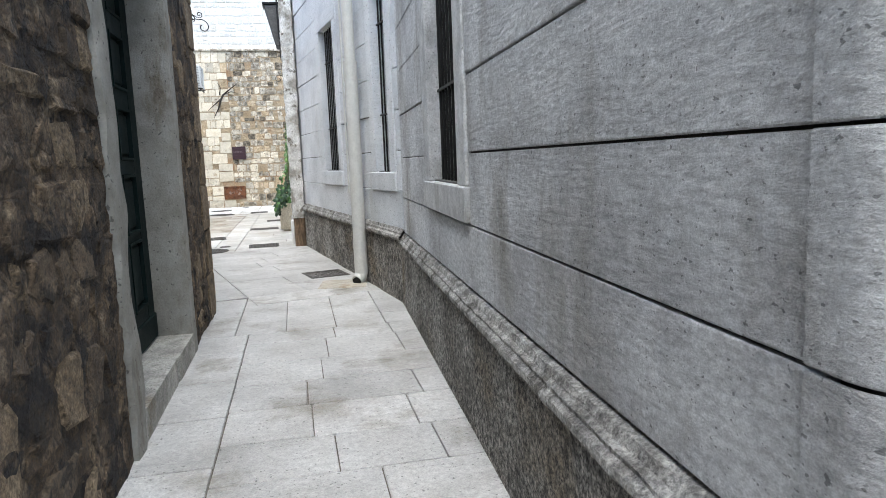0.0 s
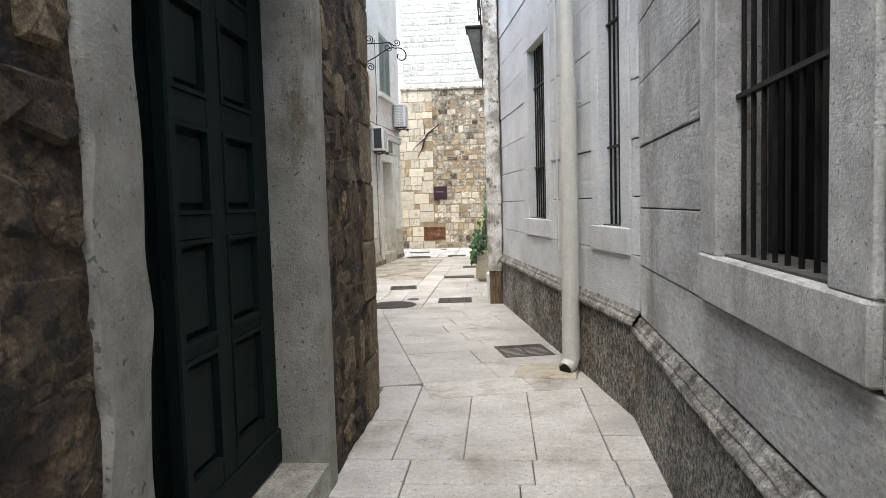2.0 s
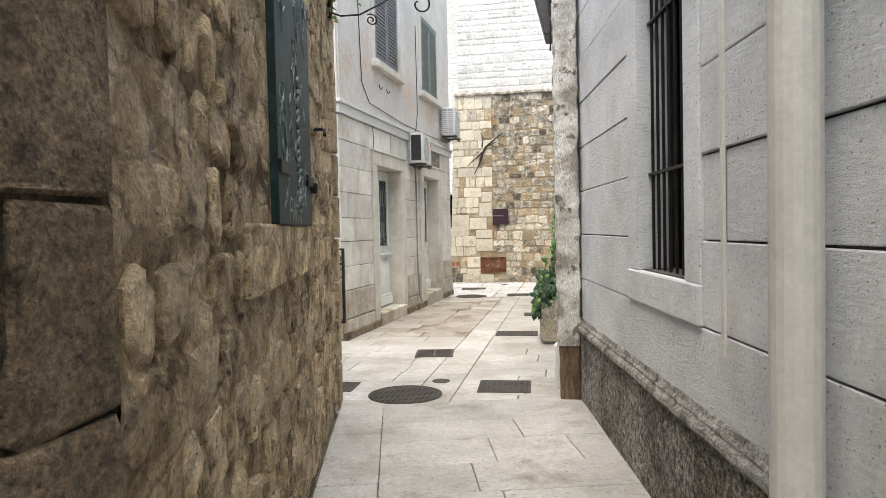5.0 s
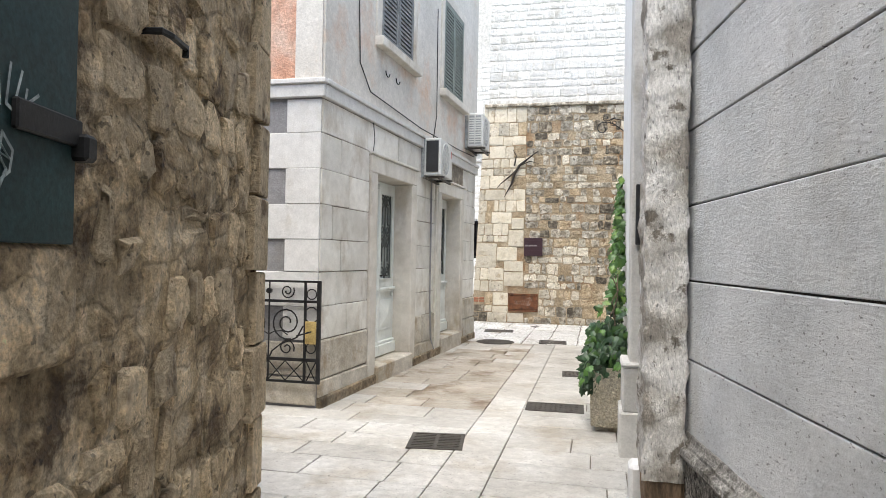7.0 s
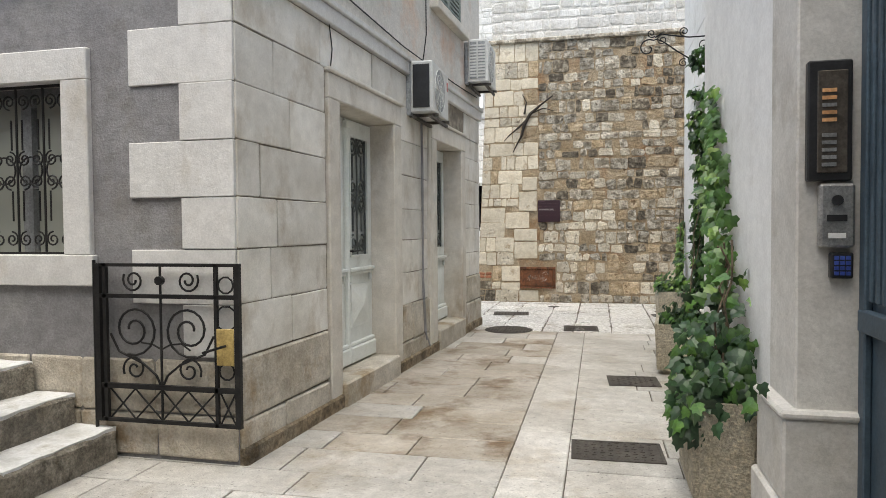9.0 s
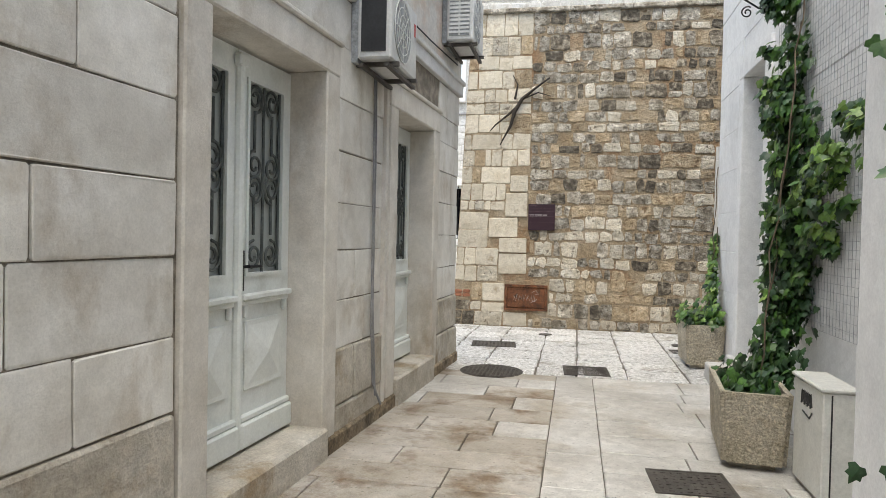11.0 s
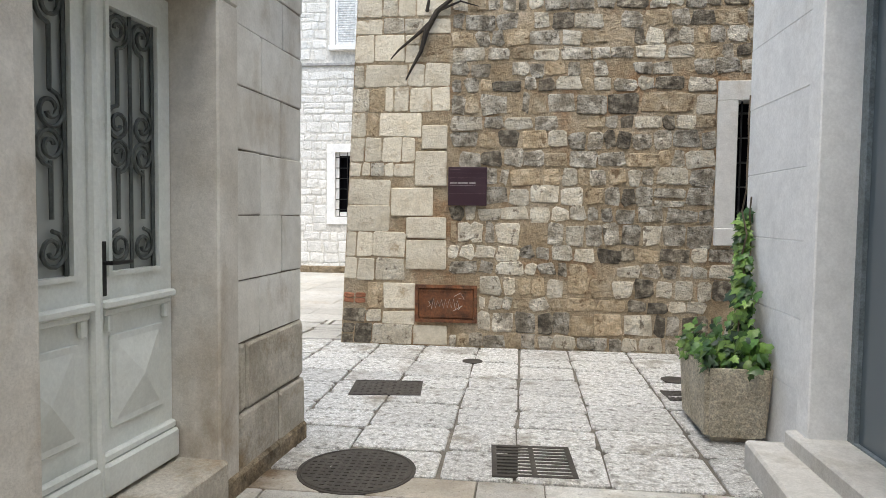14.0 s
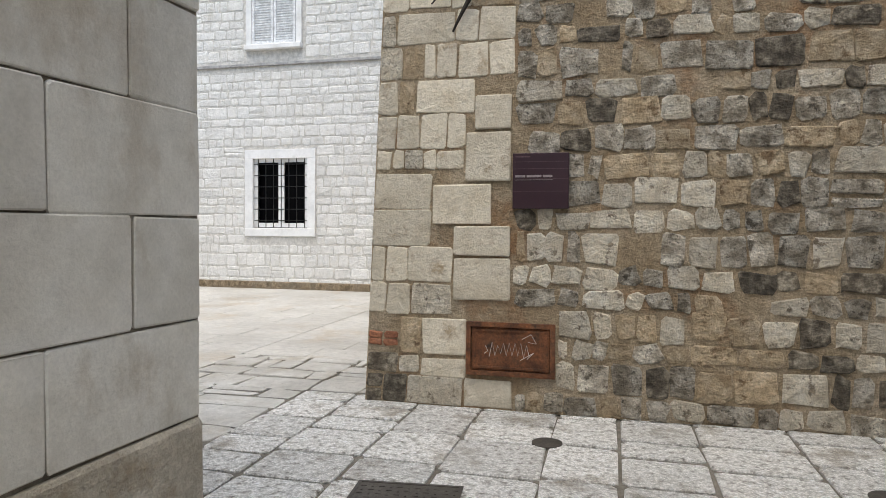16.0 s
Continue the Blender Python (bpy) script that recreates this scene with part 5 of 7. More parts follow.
def entry():
    t = thing("doorway_pilaster", None, "pale stone doorway pilaster with a stepped base", "pilaster", kind="structure")
    part("shaft", boxes((-0.415, -0.06, 13.82, 14.22, 0.70, 6.2), bevel=0.008), M_PILA, t)
    part("base", boxes((-0.465, -0.05, 13.79, 14.24, 0.34, 0.68), bevel=0.01), M_PILA, t)
    part("base_cap", boxes((-0.48, -0.05, 13.775, 14.25, 0.68, 0.715), bevel=0.012), M_PILA, t)
    part("footing", boxes((-0.485, -0.05, 13.77, 14.26, -0.02, 0.34), bevel=0.012), M_PILA, t)
    n = thing("doorway_jamb", None, "white painted doorway jamb with a broken foot", "jamb", kind="structure")
    part("jamb", boxes((-0.435, -0.06, 12.25, 12.37, 0.0, 6.2), bevel=0.006), M_WHITE, n)
    part("jamb_foot", boxes((-0.485, -0.06, 12.242, 12.41, -0.02, 0.40), bevel=0.02), M_WHITE, n)
    d = thing("door_2", None, "blue-grey metal entrance door with a ribbed upper part", "door", kind="structure")
    part("door_leaf", boxes((-0.17, -0.135, 12.37, 13.82, 0.05, 2.9)), M_BLUE, d)
    for k in range(22):
        y = 12.5 + k * 0.06
        part("rib", boxes((-0.192, -0.17, y, y + 0.03, 1.15, 2.85), bevel=0.006), M_BLUE, d)
    part("mid_rail", boxes((-0.205, -0.17, 12.40, 13.80, 1.03, 1.12), bevel=0.008), M_BLUE, d)
    part("edge_strip", boxes((-0.20, -0.17, 13.74, 13.80, 0.06, 2.88), bevel=0.006), M_BLUE, d)
    i = thing("intercom", pose(-0.31, 13.815, 0), "black intercom panel with backlit name buttons", "intercom")
    part("housing", boxes((-0.078, 0.078, -0.035, 0.004, 1.61, 2.07), bevel=0.006), M_BLACK, i)
    part("face", boxes((-0.045, 0.06, -0.04, -0.03, 1.64, 2.03), bevel=0.003), surf("dark_bronze_panel", [(0.10, 0.085, 0.07), (0.14, 0.12, 0.10)], 5, 60, 0.4, 0, metal=0.5), i)
    for k in range(10):
        z = 1.665 + k * 0.028 + (0.03 if k > 4 else 0)
        part("name_button", boxes((-0.03, 0.02, -0.044, -0.038, z, z + 0.014)), M_AMBER if k in (5, 6, 8, 9) else M_STEEL, i)
    v = thing("video_doorbell", pose(-0.285, 13.815, 0), "steel video doorbell with round lens", "doorbell")
    part("case", boxes((-0.06, 0.065, -0.04, 0.004, 1.355, 1.60), bevel=0.01), M_STEEL, v)
    part("lens", bars([(0.0, -0.035, 1.535), (0.0, -0.05, 1.535)], r=0.02, n=16), M_BLACK, v)
    part("slot", boxes((-0.035, 0.035, -0.043, -0.038, 1.455, 1.48)), M_BLACK, v)
    part("label_plate", boxes((-0.03, 0.03, -0.043, -0.038, 1.39, 1.41)), M_WHITE, v)
    k = thing("keypad", pose(-0.262, 13.815, 0), "small blue backlit keypad", "keypad")
    part("case", boxes((-0.04, 0.04, -0.03, 0.004, 1.235, 1.335), bevel=0.006), M_BLACK, k)
    for a in range(3):
        for b in range(4):
            part("key", boxes((-0.028 + a * 0.02, -0.012 + a * 0.02, -0.034, -0.028, 1.248 + b * 0.02, 1.262 + b * 0.02)), M_KEYS, k)


entry()


# ---- ironwork in the ground ----
def cover(kind, x, y, sx, sy, turn, label):
    t = thing(kind, pose(x, y, 0, 0, 0, turn), label, "drain" if kind == "drain_grate" else "cover", "drain grates in the paving" if kind == "drain_grate" else "iron covers in the paving")
    z = 0.008
    if kind == "drain_grate":
        # A thin black sheet; the shade down the drain is put into its colour.
        part("pit", boxes((-sx / 2 + 0.01, sx / 2 - 0.01, -sy / 2 + 0.01, sy / 2 - 0.01, 0.004, 0.005)), M_SHADE, t)
        part("frame", boxes((-sx / 2, sx / 2, -sy / 2, -sy / 2 + 0.03, 0, z + 0.004), (-sx / 2, sx / 2, sy / 2 - 0.03, sy / 2, 0, z + 0.004), (-sx / 2, -sx / 2 + 0.03, -sy / 2 + 0.03, sy / 2 - 0.03, 0, z + 0.004), (sx / 2 - 0.03, sx / 2, -sy / 2 + 0.03, sy / 2 - 0.03, 0, z + 0.004)), M_CAST, t)
        n = 8
        for k in range(n):
            yy = -sy / 2 + 0.04 + (sy - 0.08) * (k + 0.5) / n
            part("slat", boxes((-sx / 2 + 0.03, sx / 2 - 0.03, yy - 0.014, yy + 0.014, 0.005, z + 0.003)), M_CAST, t)
        part("spine", boxes((-0.015, 0.015, -sy / 2 + 0.03, sy / 2 - 0.03, 0.005, z + 0.0034)), M_CAST, t)
    elif kind == "access_cover":
        part("plate", boxes((-sx / 2, sx / 2, -sy / 2, sy / 2, 0, z), bevel=0.003), M_CAST, t)
        part("rim", boxes((-sx / 2, sx / 2, -sy / 2, -sy / 2 + 0.02, z - 0.002, z + 0.003), (-sx / 2, sx / 2, sy / 2 - 0.02, sy / 2, z - 0.002, z + 0.003), (-sx / 2, -sx / 2 + 0.02, -sy / 2 + 0.02, sy / 2 - 0.02, z - 0.002, z + 0.003), (sx / 2 - 0.02, sx / 2, -sy / 2 + 0.02, sy / 2 - 0.02, z - 0.002, z + 0.003)), M_CAST, t)
        bm = bmesh.new()
        for i in range(int(sx / 0.05)):
            for j in range(int(sy / 0.05)):
                cx, cy = -sx / 2 + 0.045 + i * 0.05, -sy / 2 + 0.045 + j * 0.05
                if cx < sx / 2 - 0.03 and cy < sy / 2 - 0.03:
                    w, h = (0.016, 0.006) if (i + j) % 2 else (0.006, 0.016)
                    box(bm, cx - w, cx + w, cy - h, cy + h, z - 0.001, z + 0.003)
        tagged(part("tread_pattern", bm, M_CAST, t), kind="stuff")
    else:
        bm = bmesh.new()
        bmesh.ops.create_cone(bm, cap_ends=True, segments=40, radius1=sx, radius2=sx, depth=0.012)
        bmesh.ops.translate(bm, vec=(0, 0, 0.003), verts=bm.verts[:])
        part("plate", bm, M_CAST, t)
        if sx > 0.2:
            bm = bmesh.new()
            k = int(sx / 0.045)
            for i in range(-k, k + 1):
                for j in range(-k, k + 1):
                    cx, cy = i * 0.045, j * 0.045
                    if math.hypot(cx, cy) < sx - 0.05:
                        box(bm, cx - 0.014, cx + 0.014, cy - 0.014, cy + 0.014, 0.008, 0.0125)
            tagged(part("tread_pattern", bm, M_CAST, t), kind="stuff")
            bm = bmesh.new()
            tube(bm, [(math.cos(2 * math.pi * q / 40) * (sx - 0.02), math.sin(2 * math.pi * q / 40) * (sx - 0.02), 0.009) for q in range(41)], 0.006, 5)
            part("rim", bm, M_CAST, t)
    return t


cover("drain_grate", -0.09, 8.88, 0.46, 0.48, 13, "dark cast iron drain grate beside the downpipe")
cover("access_cover", -0.94, 12.24, 0.48, 0.46, 3, "dark iron tread-plate access cover in the paving")
cover("manhole_cover", -1.79, 11.86, 0.33, 0, 0, "round cast iron manhole cover in pale slabs")
cover("valve_cover", -1.57, 12.41, 0.085, 0, 0, "small round iron valve cover")
cover("access_cover", -2.55, 12.08, 0.46, 0.36, 3, "dark iron tread-plate access cover beside the wall")
cover("drain_grate", -1.91, 13.80, 0.44, 0.46, 8, "square cast iron drain grate in pale slabs")
cover("access_cover", -1.06, 15.32, 0.57, 0.38, 2, "wide rusty iron access cover in pale slabs")
cover("access_cover", -0.86, 17.36, 0.46, 0.40, 3, "dark iron access cover near the trough")
cover("manhole_cover", -2.41, 20.30, 0.335, 0, 0, "round cast iron manhole cover at the paving change")
cover("drain_grate", -1.42, 20.58, 0.48, 0.50, 3, "cast iron street drain grate with slots")
cover("access_cover", -2.60, 22.08, 0.58, 0.46, 6, "rusty iron access cover in rough blocks")
cover("valve_cover", -1.97, 23.21, 0.10, 0, 0, "small round iron valve cover")
cover("valve_cover", -0.13, 22.76, 0.12, 0, 0, "small round iron valve cover")
cover("access_cover", -0.08, 22.22, 0.5, 0.30, 4, "dark iron access cover beside the trough")
sb = thing("outlet_stone", pose(0.06, 8.12, 0, 0, 0, -9), "worn stone slab under the downpipe outlet", "slab")
part("slab", boxes((-0.24, 0.26, -0.24, 0.20, -0.02, 0.022), bevel=0.01), M_BFOOT, sb)


# ---- the house with two white doors ----
M_GRILLE = surf("weathered_grille_iron", [(0.045, 0.052, 0.048), (0.085, 0.095, 0.088)], 9, 80, 0.6, 0.3, 0.003, 0.05)


def white_door(name, op, label):
    a, b, c, d = op
    t = thing(name, WALL_B.matrix_basis, label, "door", kind="structure")
    y = -0.22
    mid = (a + b) / 2
    for x0, x1 in ((a + 0.005, mid - 0.004), (mid + 0.004, b - 0.005)):
        w = x1 - x0
        st = 0.105
        g0, g1, z0, z1 = x0 + st, x1 - st, 1.20, d - 0.17
        bm = boxes((x0, g0, y - 0.045, y, c + 0.01, d - 0.02), (g1, x1, y - 0.045, y, c + 0.01, d - 0.02), (g0, g1, y - 0.045, y, z1, d - 0.02), (g0, g1, y - 0.045, y, c + 0.01, z0))
        leaf = part("door_leaf", bm, M_DOORW, t)
        part("glass", boxes((g0, g1, y - 0.04, y - 0.032, z0, z1)), M_GLASSG, leaf)
        bd = 0.018
        part("glazing_bead", boxes((g0 - bd, g0 + 0.004, y, y + 0.012, z0 - bd, z1 + bd), (g1 - 0.004, g1 + bd, y, y + 0.012, z0 - bd, z1 + bd), (g0, g1, y, y + 0.012, z1, z1 + bd), (g0, g1, y, y + 0.012, z0 - bd, z0)), M_DOORW, leaf)
        gm = (g0 + g1) / 2
        yy = y - 0.014
        h = z1 - z0
        lines = [[(gm, yy, z0), (gm, yy, z1)], [(g0 + 0.012, yy, z0), (g0 + 0.012, yy, z1)], [(g1 - 0.012, yy, z0), (g1 - 0.012, yy, z1)]]
        q = (g1 - g0) / 4
        for cx in (gm - q, gm + q):
            s = 1 if cx < gm else -1
            lines += [[(cx, yy, z0 + 0.20 * h), (cx, yy, z0 + 0.40 * h)], [(cx, yy, z0 + 0.64 * h), (cx, yy, z0 + 0.86 * h)]]
            for zc, st0 in ((0.09, 0.5), (0.45, -0.5), (0.57, 0.5), (0.93, -0.5)):
                lines.append(scroll(cx, z0 + zc * h, q * 0.92, 1.7, st0 * math.pi, s, y=yy))
        part("iron_grille", bars(*lines, r=0.0095, n=5), M_GRILLE, leaf, "grey-green wrought iron scroll grille")
        bm = boxes((x0 + 0.03, x1 - 0.02, y, y + 0.05, 1.05, 1.085), bevel=0.008)
        box(bm, x0 + 0.045, x1 - 0.035, y, y + 0.03, 1.02, 1.05, 0.006)
        part("ledge", bm, M_DOORW, leaf)
        for bx in (x0 + 0.06, x1 - 0.09):
            part("corbel", boxes((bx, bx + 0.03, y, y + 0.028, 0.95, 1.02), bevel=0.006), M_DOORW, leaf)
        bm = boxes((x0 + 0.09, x1 - 0.09, y, y + 0.012, 0.53, 0.93), bevel=0.004)
        part("panel", bm, M_DOORW, leaf)
        bm = bmesh.new()
        vs = [bm.verts.new(v) for v in ((x0 + 0.12, y + 0.0125, 0.56), (x1 - 0.12, y + 0.0125, 0.56), (x1 - 0.12, y + 0.0125, 0.90), (x0 + 0.12, y + 0.0125, 0.90), ((x0 + x1) / 2, y + 0.045, 0.73))]
        for i in range(4):
            bm.faces.new((vs[(i + 1) % 4], vs[i], vs[4]))
        part("diamond_point", bm, M_DOORW, leaf)
        bm = boxes((x0 + 0.01, x1 - 0.01, y, y + 0.05, c + 0.015, c + 0.16), bevel=0.012)
        box(bm, x0 + 0.015, x1 - 0.015, y, y + 0.035, c + 0.16, c + 0.20, 0.01)
        part("kick_board", bm, M_DOORW, leaf)
    part("astragal", bars([(mid, y + 0.012, c + 0.02), (mid, y + 0.012, d - 0.1)], r=0.03, n=10), M_DOORW, t)
    part("astragal_cap", boxes((mid - 0.045, mid + 0.045, y, y + 0.05, d - 0.12, d - 0.05), bevel=0.01), M_DOORW, t)
    hb = mid - 0.06
    part("handle_plate", boxes((hb - 0.02, hb + 0.02, y, y + 0.01, 1.10, 1.33), bevel=0.003), M_IRON, t)
    part("handle", bars([(hb, y + 0.01, 1.24), (hb, y + 0.05, 1.24), (hb - 0.12, y + 0.055, 1.24)], r=0.009), M_IRON, t)
    f = 0.2
    for x0, x1 in ((a - f, a), (b, b + f)):
        part("door_surround", boxes((x0, x1, -0.30, 0.035, 0.0, d), bevel=0.01), M_BTRIM, t)
    part("lintel", boxes((a - f, b + f, -0.30, 0.037, d, d + 0.2), bevel=0.01), M_BTRIM, t)
    part("cornice", boxes((a - f - 0.02, b + f + 0.02, 0.0, 0.06, d + 0.2, d + 0.235), bevel=0.01), M_BTRIM, t)
    bm = boxes((a - 0.02, b + 0.02, -0.32, 0.075, -0.02, c), bevel=0.016)
    part("doorstep", bm, M_BFOOT, t, "worn stone doorstep")
    return t


white_door("door_3", D1, "white wooden double door with iron scroll grilles")
white_door("door_4", D2, "white wooden double door with iron scroll grilles")
rng = random.Random(21)
HB = [(D1[0] - 0.22, D1[1] + 0.22, 0, D1[3] + 0.24), (D2[0] - 0.22, D2[1] + 0.22, 0, D2[3] + 0.24)]
B_E = [0.66, 0.985, 1.325, 1.645, 1.99, 2.34, 2.69, 3.02]
UE = D2[0] - 0.22
B_N = [0.77, 1.10, 1.44, 1.78, 2.11, 2.42, 2.69, 3.02]
ASH = dict(proud=0.012, bevel=0.005, cut=0.009, jit=0.004)
B_CUT = [0.60, 0.30, 0.59, 0.31, 0.57, 0.28, 0.55]
lay(rng, WALL_B, "ashlar_block", [(p + 0.003, B_N[k] + 0.003, q - p - 0.006, B_N[k + 1] - B_N[k] - 0.006) for k in range(7) for p, q in ((0.0, B_CUT[k]), (B_CUT[k], UE))], [M_BSTONE], pick0, **ASH)
lay(rng, WALL_B, "ashlar_block", rows_fill(rng, UE, LB, B_E, 0.4, 1.05, HB, 0.007), [M_BSTONE], pick0, **ASH)
lay(rng, WALL_B, "footing_block", [(0.0, 0.02, 0.376, 0.38), (0.384, 0.02, UE - 0.388, 0.38), (0.0, 0.408, 0.772, 0.354), (0.78, 0.408, UE - 0.784, 0.354)], [M_BFOOT], pick0, proud=0.03, bevel=0.015, cut=0.015, jit=0.006)
lay(rng, WALL_B, "footing_block", rows_fill(rng, UE, LB, [0.02, 0.27, 0.66], 0.5, 1.1, HB, 0.008), [M_BFOOT], pick0, proud=0.03, bevel=0.015, cut=0.015, jit=0.006)
part("ground_course", boxes((0.0, LB, -0.02, 0.055, -0.02, 0.11), bevel=0.015), M_GROUNDC, WALL_B)
lay(rng, WALL_BF, "quoin", [(0.0, B_E[k], 0.72 if k in (1, 3, 5) else 0.36, B_E[k + 1] - B_E[k] - 0.004) for k in range(7)], [M_QUOIN], pick0, proud=0.02, bevel=0.004, cut=0.004, jit=0.001)
lay(rng, WALL_BF, "footing_block", rows_fill(rng, 0.0, 6.6, [0.02, 0.3, 0.64], 0.35, 0.6, (), 0.01), [M_BFOOT], pick0, proud=0.02, bevel=0.012, cut=0.015, jit=0.006)
for wl, ln in ((WALL_B, LB), (WALL_BF, 6.695)):
    part("string_course", boxes((-0.04, ln, -0.02, 0.05, 3.03, 3.16), (-0.06, ln, -0.02, 0.075, 3.16, 3.21), bevel=0.008), M_QUOIN, wl)
UP = [(bu(17.13), bu(16.0), 4.05, 5.5), (bu(19.72), bu(18.57), 4.08, 5.5)]
up = piece("upper_render", slab_mesh("upper_render", LB, 7.2, 0.03, UP, M_UPREND, 3.21), WALL_B)
up.matrix_basis = Matrix.Translation((0, 0.025, 0))
up = piece("upper_render", slab_mesh("upper_render", 6.4, 7.2, 0.03, (), M_SALMON, 3.21), WALL_BF, label="flaking salmon render")
up.matrix_basis = Matrix.Translation((0.28, 0.02, 0))
up = piece("corner_render", slab_mesh("corner_render", 0.28, 7.2, 0.03, (), M_UPREND, 3.21), WALL_BF)
up.matrix_basis = Matrix.Translation((0.0, 0.025, 0))
M_SHUTG = surf("grey_shutter_paint", [(0.14, 0.145, 0.15), (0.19, 0.195, 0.195)], 2, 60, 0.6, 0.2, 0.004, 0.05)
M_SHUTD = surf("green_grey_shutter_paint", [(0.13, 0.16, 0.145), (0.18, 0.21, 0.19)], 2, 60, 0.6, 0.2, 0.004, 0.05)


def shutter_window(name, m, op, mat, label, trim, slat=0.0):
    a, b, c, d = op
    t = thing(name, m, label, "window", kind="structure")
    mid = (a + b) / 2
    for x0, x1 in ((a + 0.01, mid - 0.005), (mid + 0.005, b - 0.01)):
        s = part("shutter", boxes((x0, x0 + 0.06, 0.0, 0.045, c, d), (x1 - 0.06, x1, 0.0, 0.045, c, d), (x0 + 0.06, x1 - 0.06, 0.0, 0.045, d - 0.08, d), (x0 + 0.06, x1 - 0.06, 0.0, 0.045, c, c + 0.08), (x0 + 0.06, x1 - 0.06, 0.0, 0.012, c + 0.08, d - 0.08)), mat, t)
        k = 0
        z = c + 0.1
        while z < d - 0.1:
            bm = boxes((x0 + 0.06, x1 - 0.06, 0.012, 0.036, z, z + 0.028))
            part("slat", bm, mat, s)
            z += 0.055
    part("window_sill", boxes((a - 0.15, b + 0.15, -0.02, 0.13, c - 0.12, c - 0.01), bevel=0.01), trim, t)
    for x0, x1, z0, z1 in ((a - 0.14, a, c, d), (b, b + 0.14, c, d), (a - 0.14, b + 0.14, d, d + 0.14)):
        part("surround", boxes((x0, x1, -0.02, 0.05, z0, z1), bevel=0.006), trim, t)
    return t


shutter_window("window_4", WALL_B.matrix_basis, UP[0], M_SHUTG, "closed grey shutters on an upper window", M_BTRIM)
shutter_window("window_5", WALL_B.matrix_basis, UP[1], M_SHUTD, "closed green-grey shutters on an upper window", M_BTRIM)
M_ACW = surf("off_white_ac_casing", [(0.56, 0.56, 0.54), (0.63, 0.63, 0.61)], 3, 60, 0.5, 0.1, 0.003, 0.03, grain=0.05)
M_ACG = surf("grey_ac_backing", [(0.25, 0.26, 0.265), (0.32, 0.33, 0.33)], 3, 60, 0.6, 0.1)
M_RED = surf("red_sticker", [(0.45, 0.04, 0.03), (0.5, 0.06, 0.05)], 3, 60, 0.5, 0)


def ac_unit(x0, y0, z0, sx, sy, sz, label, dark):
    """Outdoor unit: fan side towards the lane, louvred end towards the walker."""
    t = thing("air_conditioner", pose(x0, y0, z0), label, "air conditioner", "air conditioners on the house front")
    part("casing", boxes((0, sx, 0.01, sy, 0, sz), bevel=0.015), M_ACW, t)
    part("back_panel", boxes((-0.05, 0.0, 0.02, sy - 0.02, -0.02, sz - 0.03), bevel=0.004), M_ACG, t)
    e = part("end_grille", boxes((0.03, sx - 0.035, 0.0, 0.012, 0.05, sz - 0.04)), M_BLACK if dark else M_ACG, t)
    if not dark:
        for k in range(11):
            z = 0.07 + k * (sz - 0.13) / 11
            part("louvre", boxes((0.03, sx - 0.035, -0.008, 0.008, z, z + 0.022)), M_ACW, e)
        part("mullion", boxes((sx * 0.45, sx * 0.52, -0.009, 0.006, 0.05, sz - 0.04)), M_ACW, e)
    cy, cz, r = sy * 0.42, sz * 0.5, min(sz * 0.42, 0.25)
    lines = []
    for q in range(4):
        rr = r * (q + 1) / 4
        lines.append([(sx + 0.006, cy + rr * math.cos(2 * math.pi * i / 28), cz + rr * math.sin(2 * math.pi * i / 28)) for i in range(29)])
    for i in range(8):
        a = math.pi * i / 4
        lines.append([(sx + 0.006, cy, cz), (sx + 0.006, cy + r * math.cos(a), cz + r * math.sin(a))])
    bm = bmesh.new()
    bmesh.ops.create_cone(bm, cap_ends=True, segments=28, radius1=r, radius2=r, depth=0.01)
    bmesh.ops.rotate(bm, cent=(0, 0, 0), matrix=Matrix.Rotation(math.pi / 2, 3, "Y"), verts=bm.verts[:])
    bmesh.ops.translate(bm, vec=(sx, cy, cz), verts=bm.verts[:])
    fan = part("fan_opening", bm, M_ACG, t)
    for line in lines:
        part("guard_wire", bars(line, r=0.004, n=4), M_ACW, fan)
    for by in (0.10, sy - 0.13):
        part("bracket", boxes((-0.2, sx + 0.03, by, by + 0.03, -0.03, 0.0), (-0.2, -0.17, by, by + 0.03, -0.22, -0.03)), M_CAST, t)
    part("bearer", boxes((0.02, 0.05, 0.0, sy, -0.055, -0.03), (sx - 0.04, sx - 0.01, 0.0, sy, -0.055, -0.03)), M_CAST, t)
    if dark:
        part("sticker", boxes((sx, sx + 0.002, sy - 0.09, sy - 0.05, sz - 0.2, sz - 0.1)), M_RED, t)
    return t


ac_unit(-3.06, 17.61, 2.635, 0.24, 0.74, 0.53, "white outdoor air conditioner with a dark end on the ashlar wall", True)
ac_unit(-2.90, 19.92, 3.42, 0.27, 0.74, 0.58, "white outdoor air conditioner with a louvred end high on the wall", False)
pp = thing("drain_hose", WALL_B.matrix_basis, "thin grey condensate hoses running down the ashlar wall", "pipe")
part("hose", bars([(bu(18.06), 0.03, 2.62), (bu(18.07), 0.03, 1.6), (bu(18.06), 0.035, 0.75), (bu(18.1), 0.04, 0.3), (bu(18.2), 0.07, 0.12)], r=0.009), M_GREYREND, pp)
part("hose", bars([(bu(18.10), 0.025, 2.7), (bu(18.12), 0.025, 2.2), (bu(18.11), 0.025, 0.9), (bu(18.13), 0.05, 0.2)], r=0.007), M_GREYREND, pp)
part("conduit", boxes((bu(18.36), bu(18.30), 0.0, 0.045, 0.1, 2.95), bevel=0.006), M_BTRIM, pp)
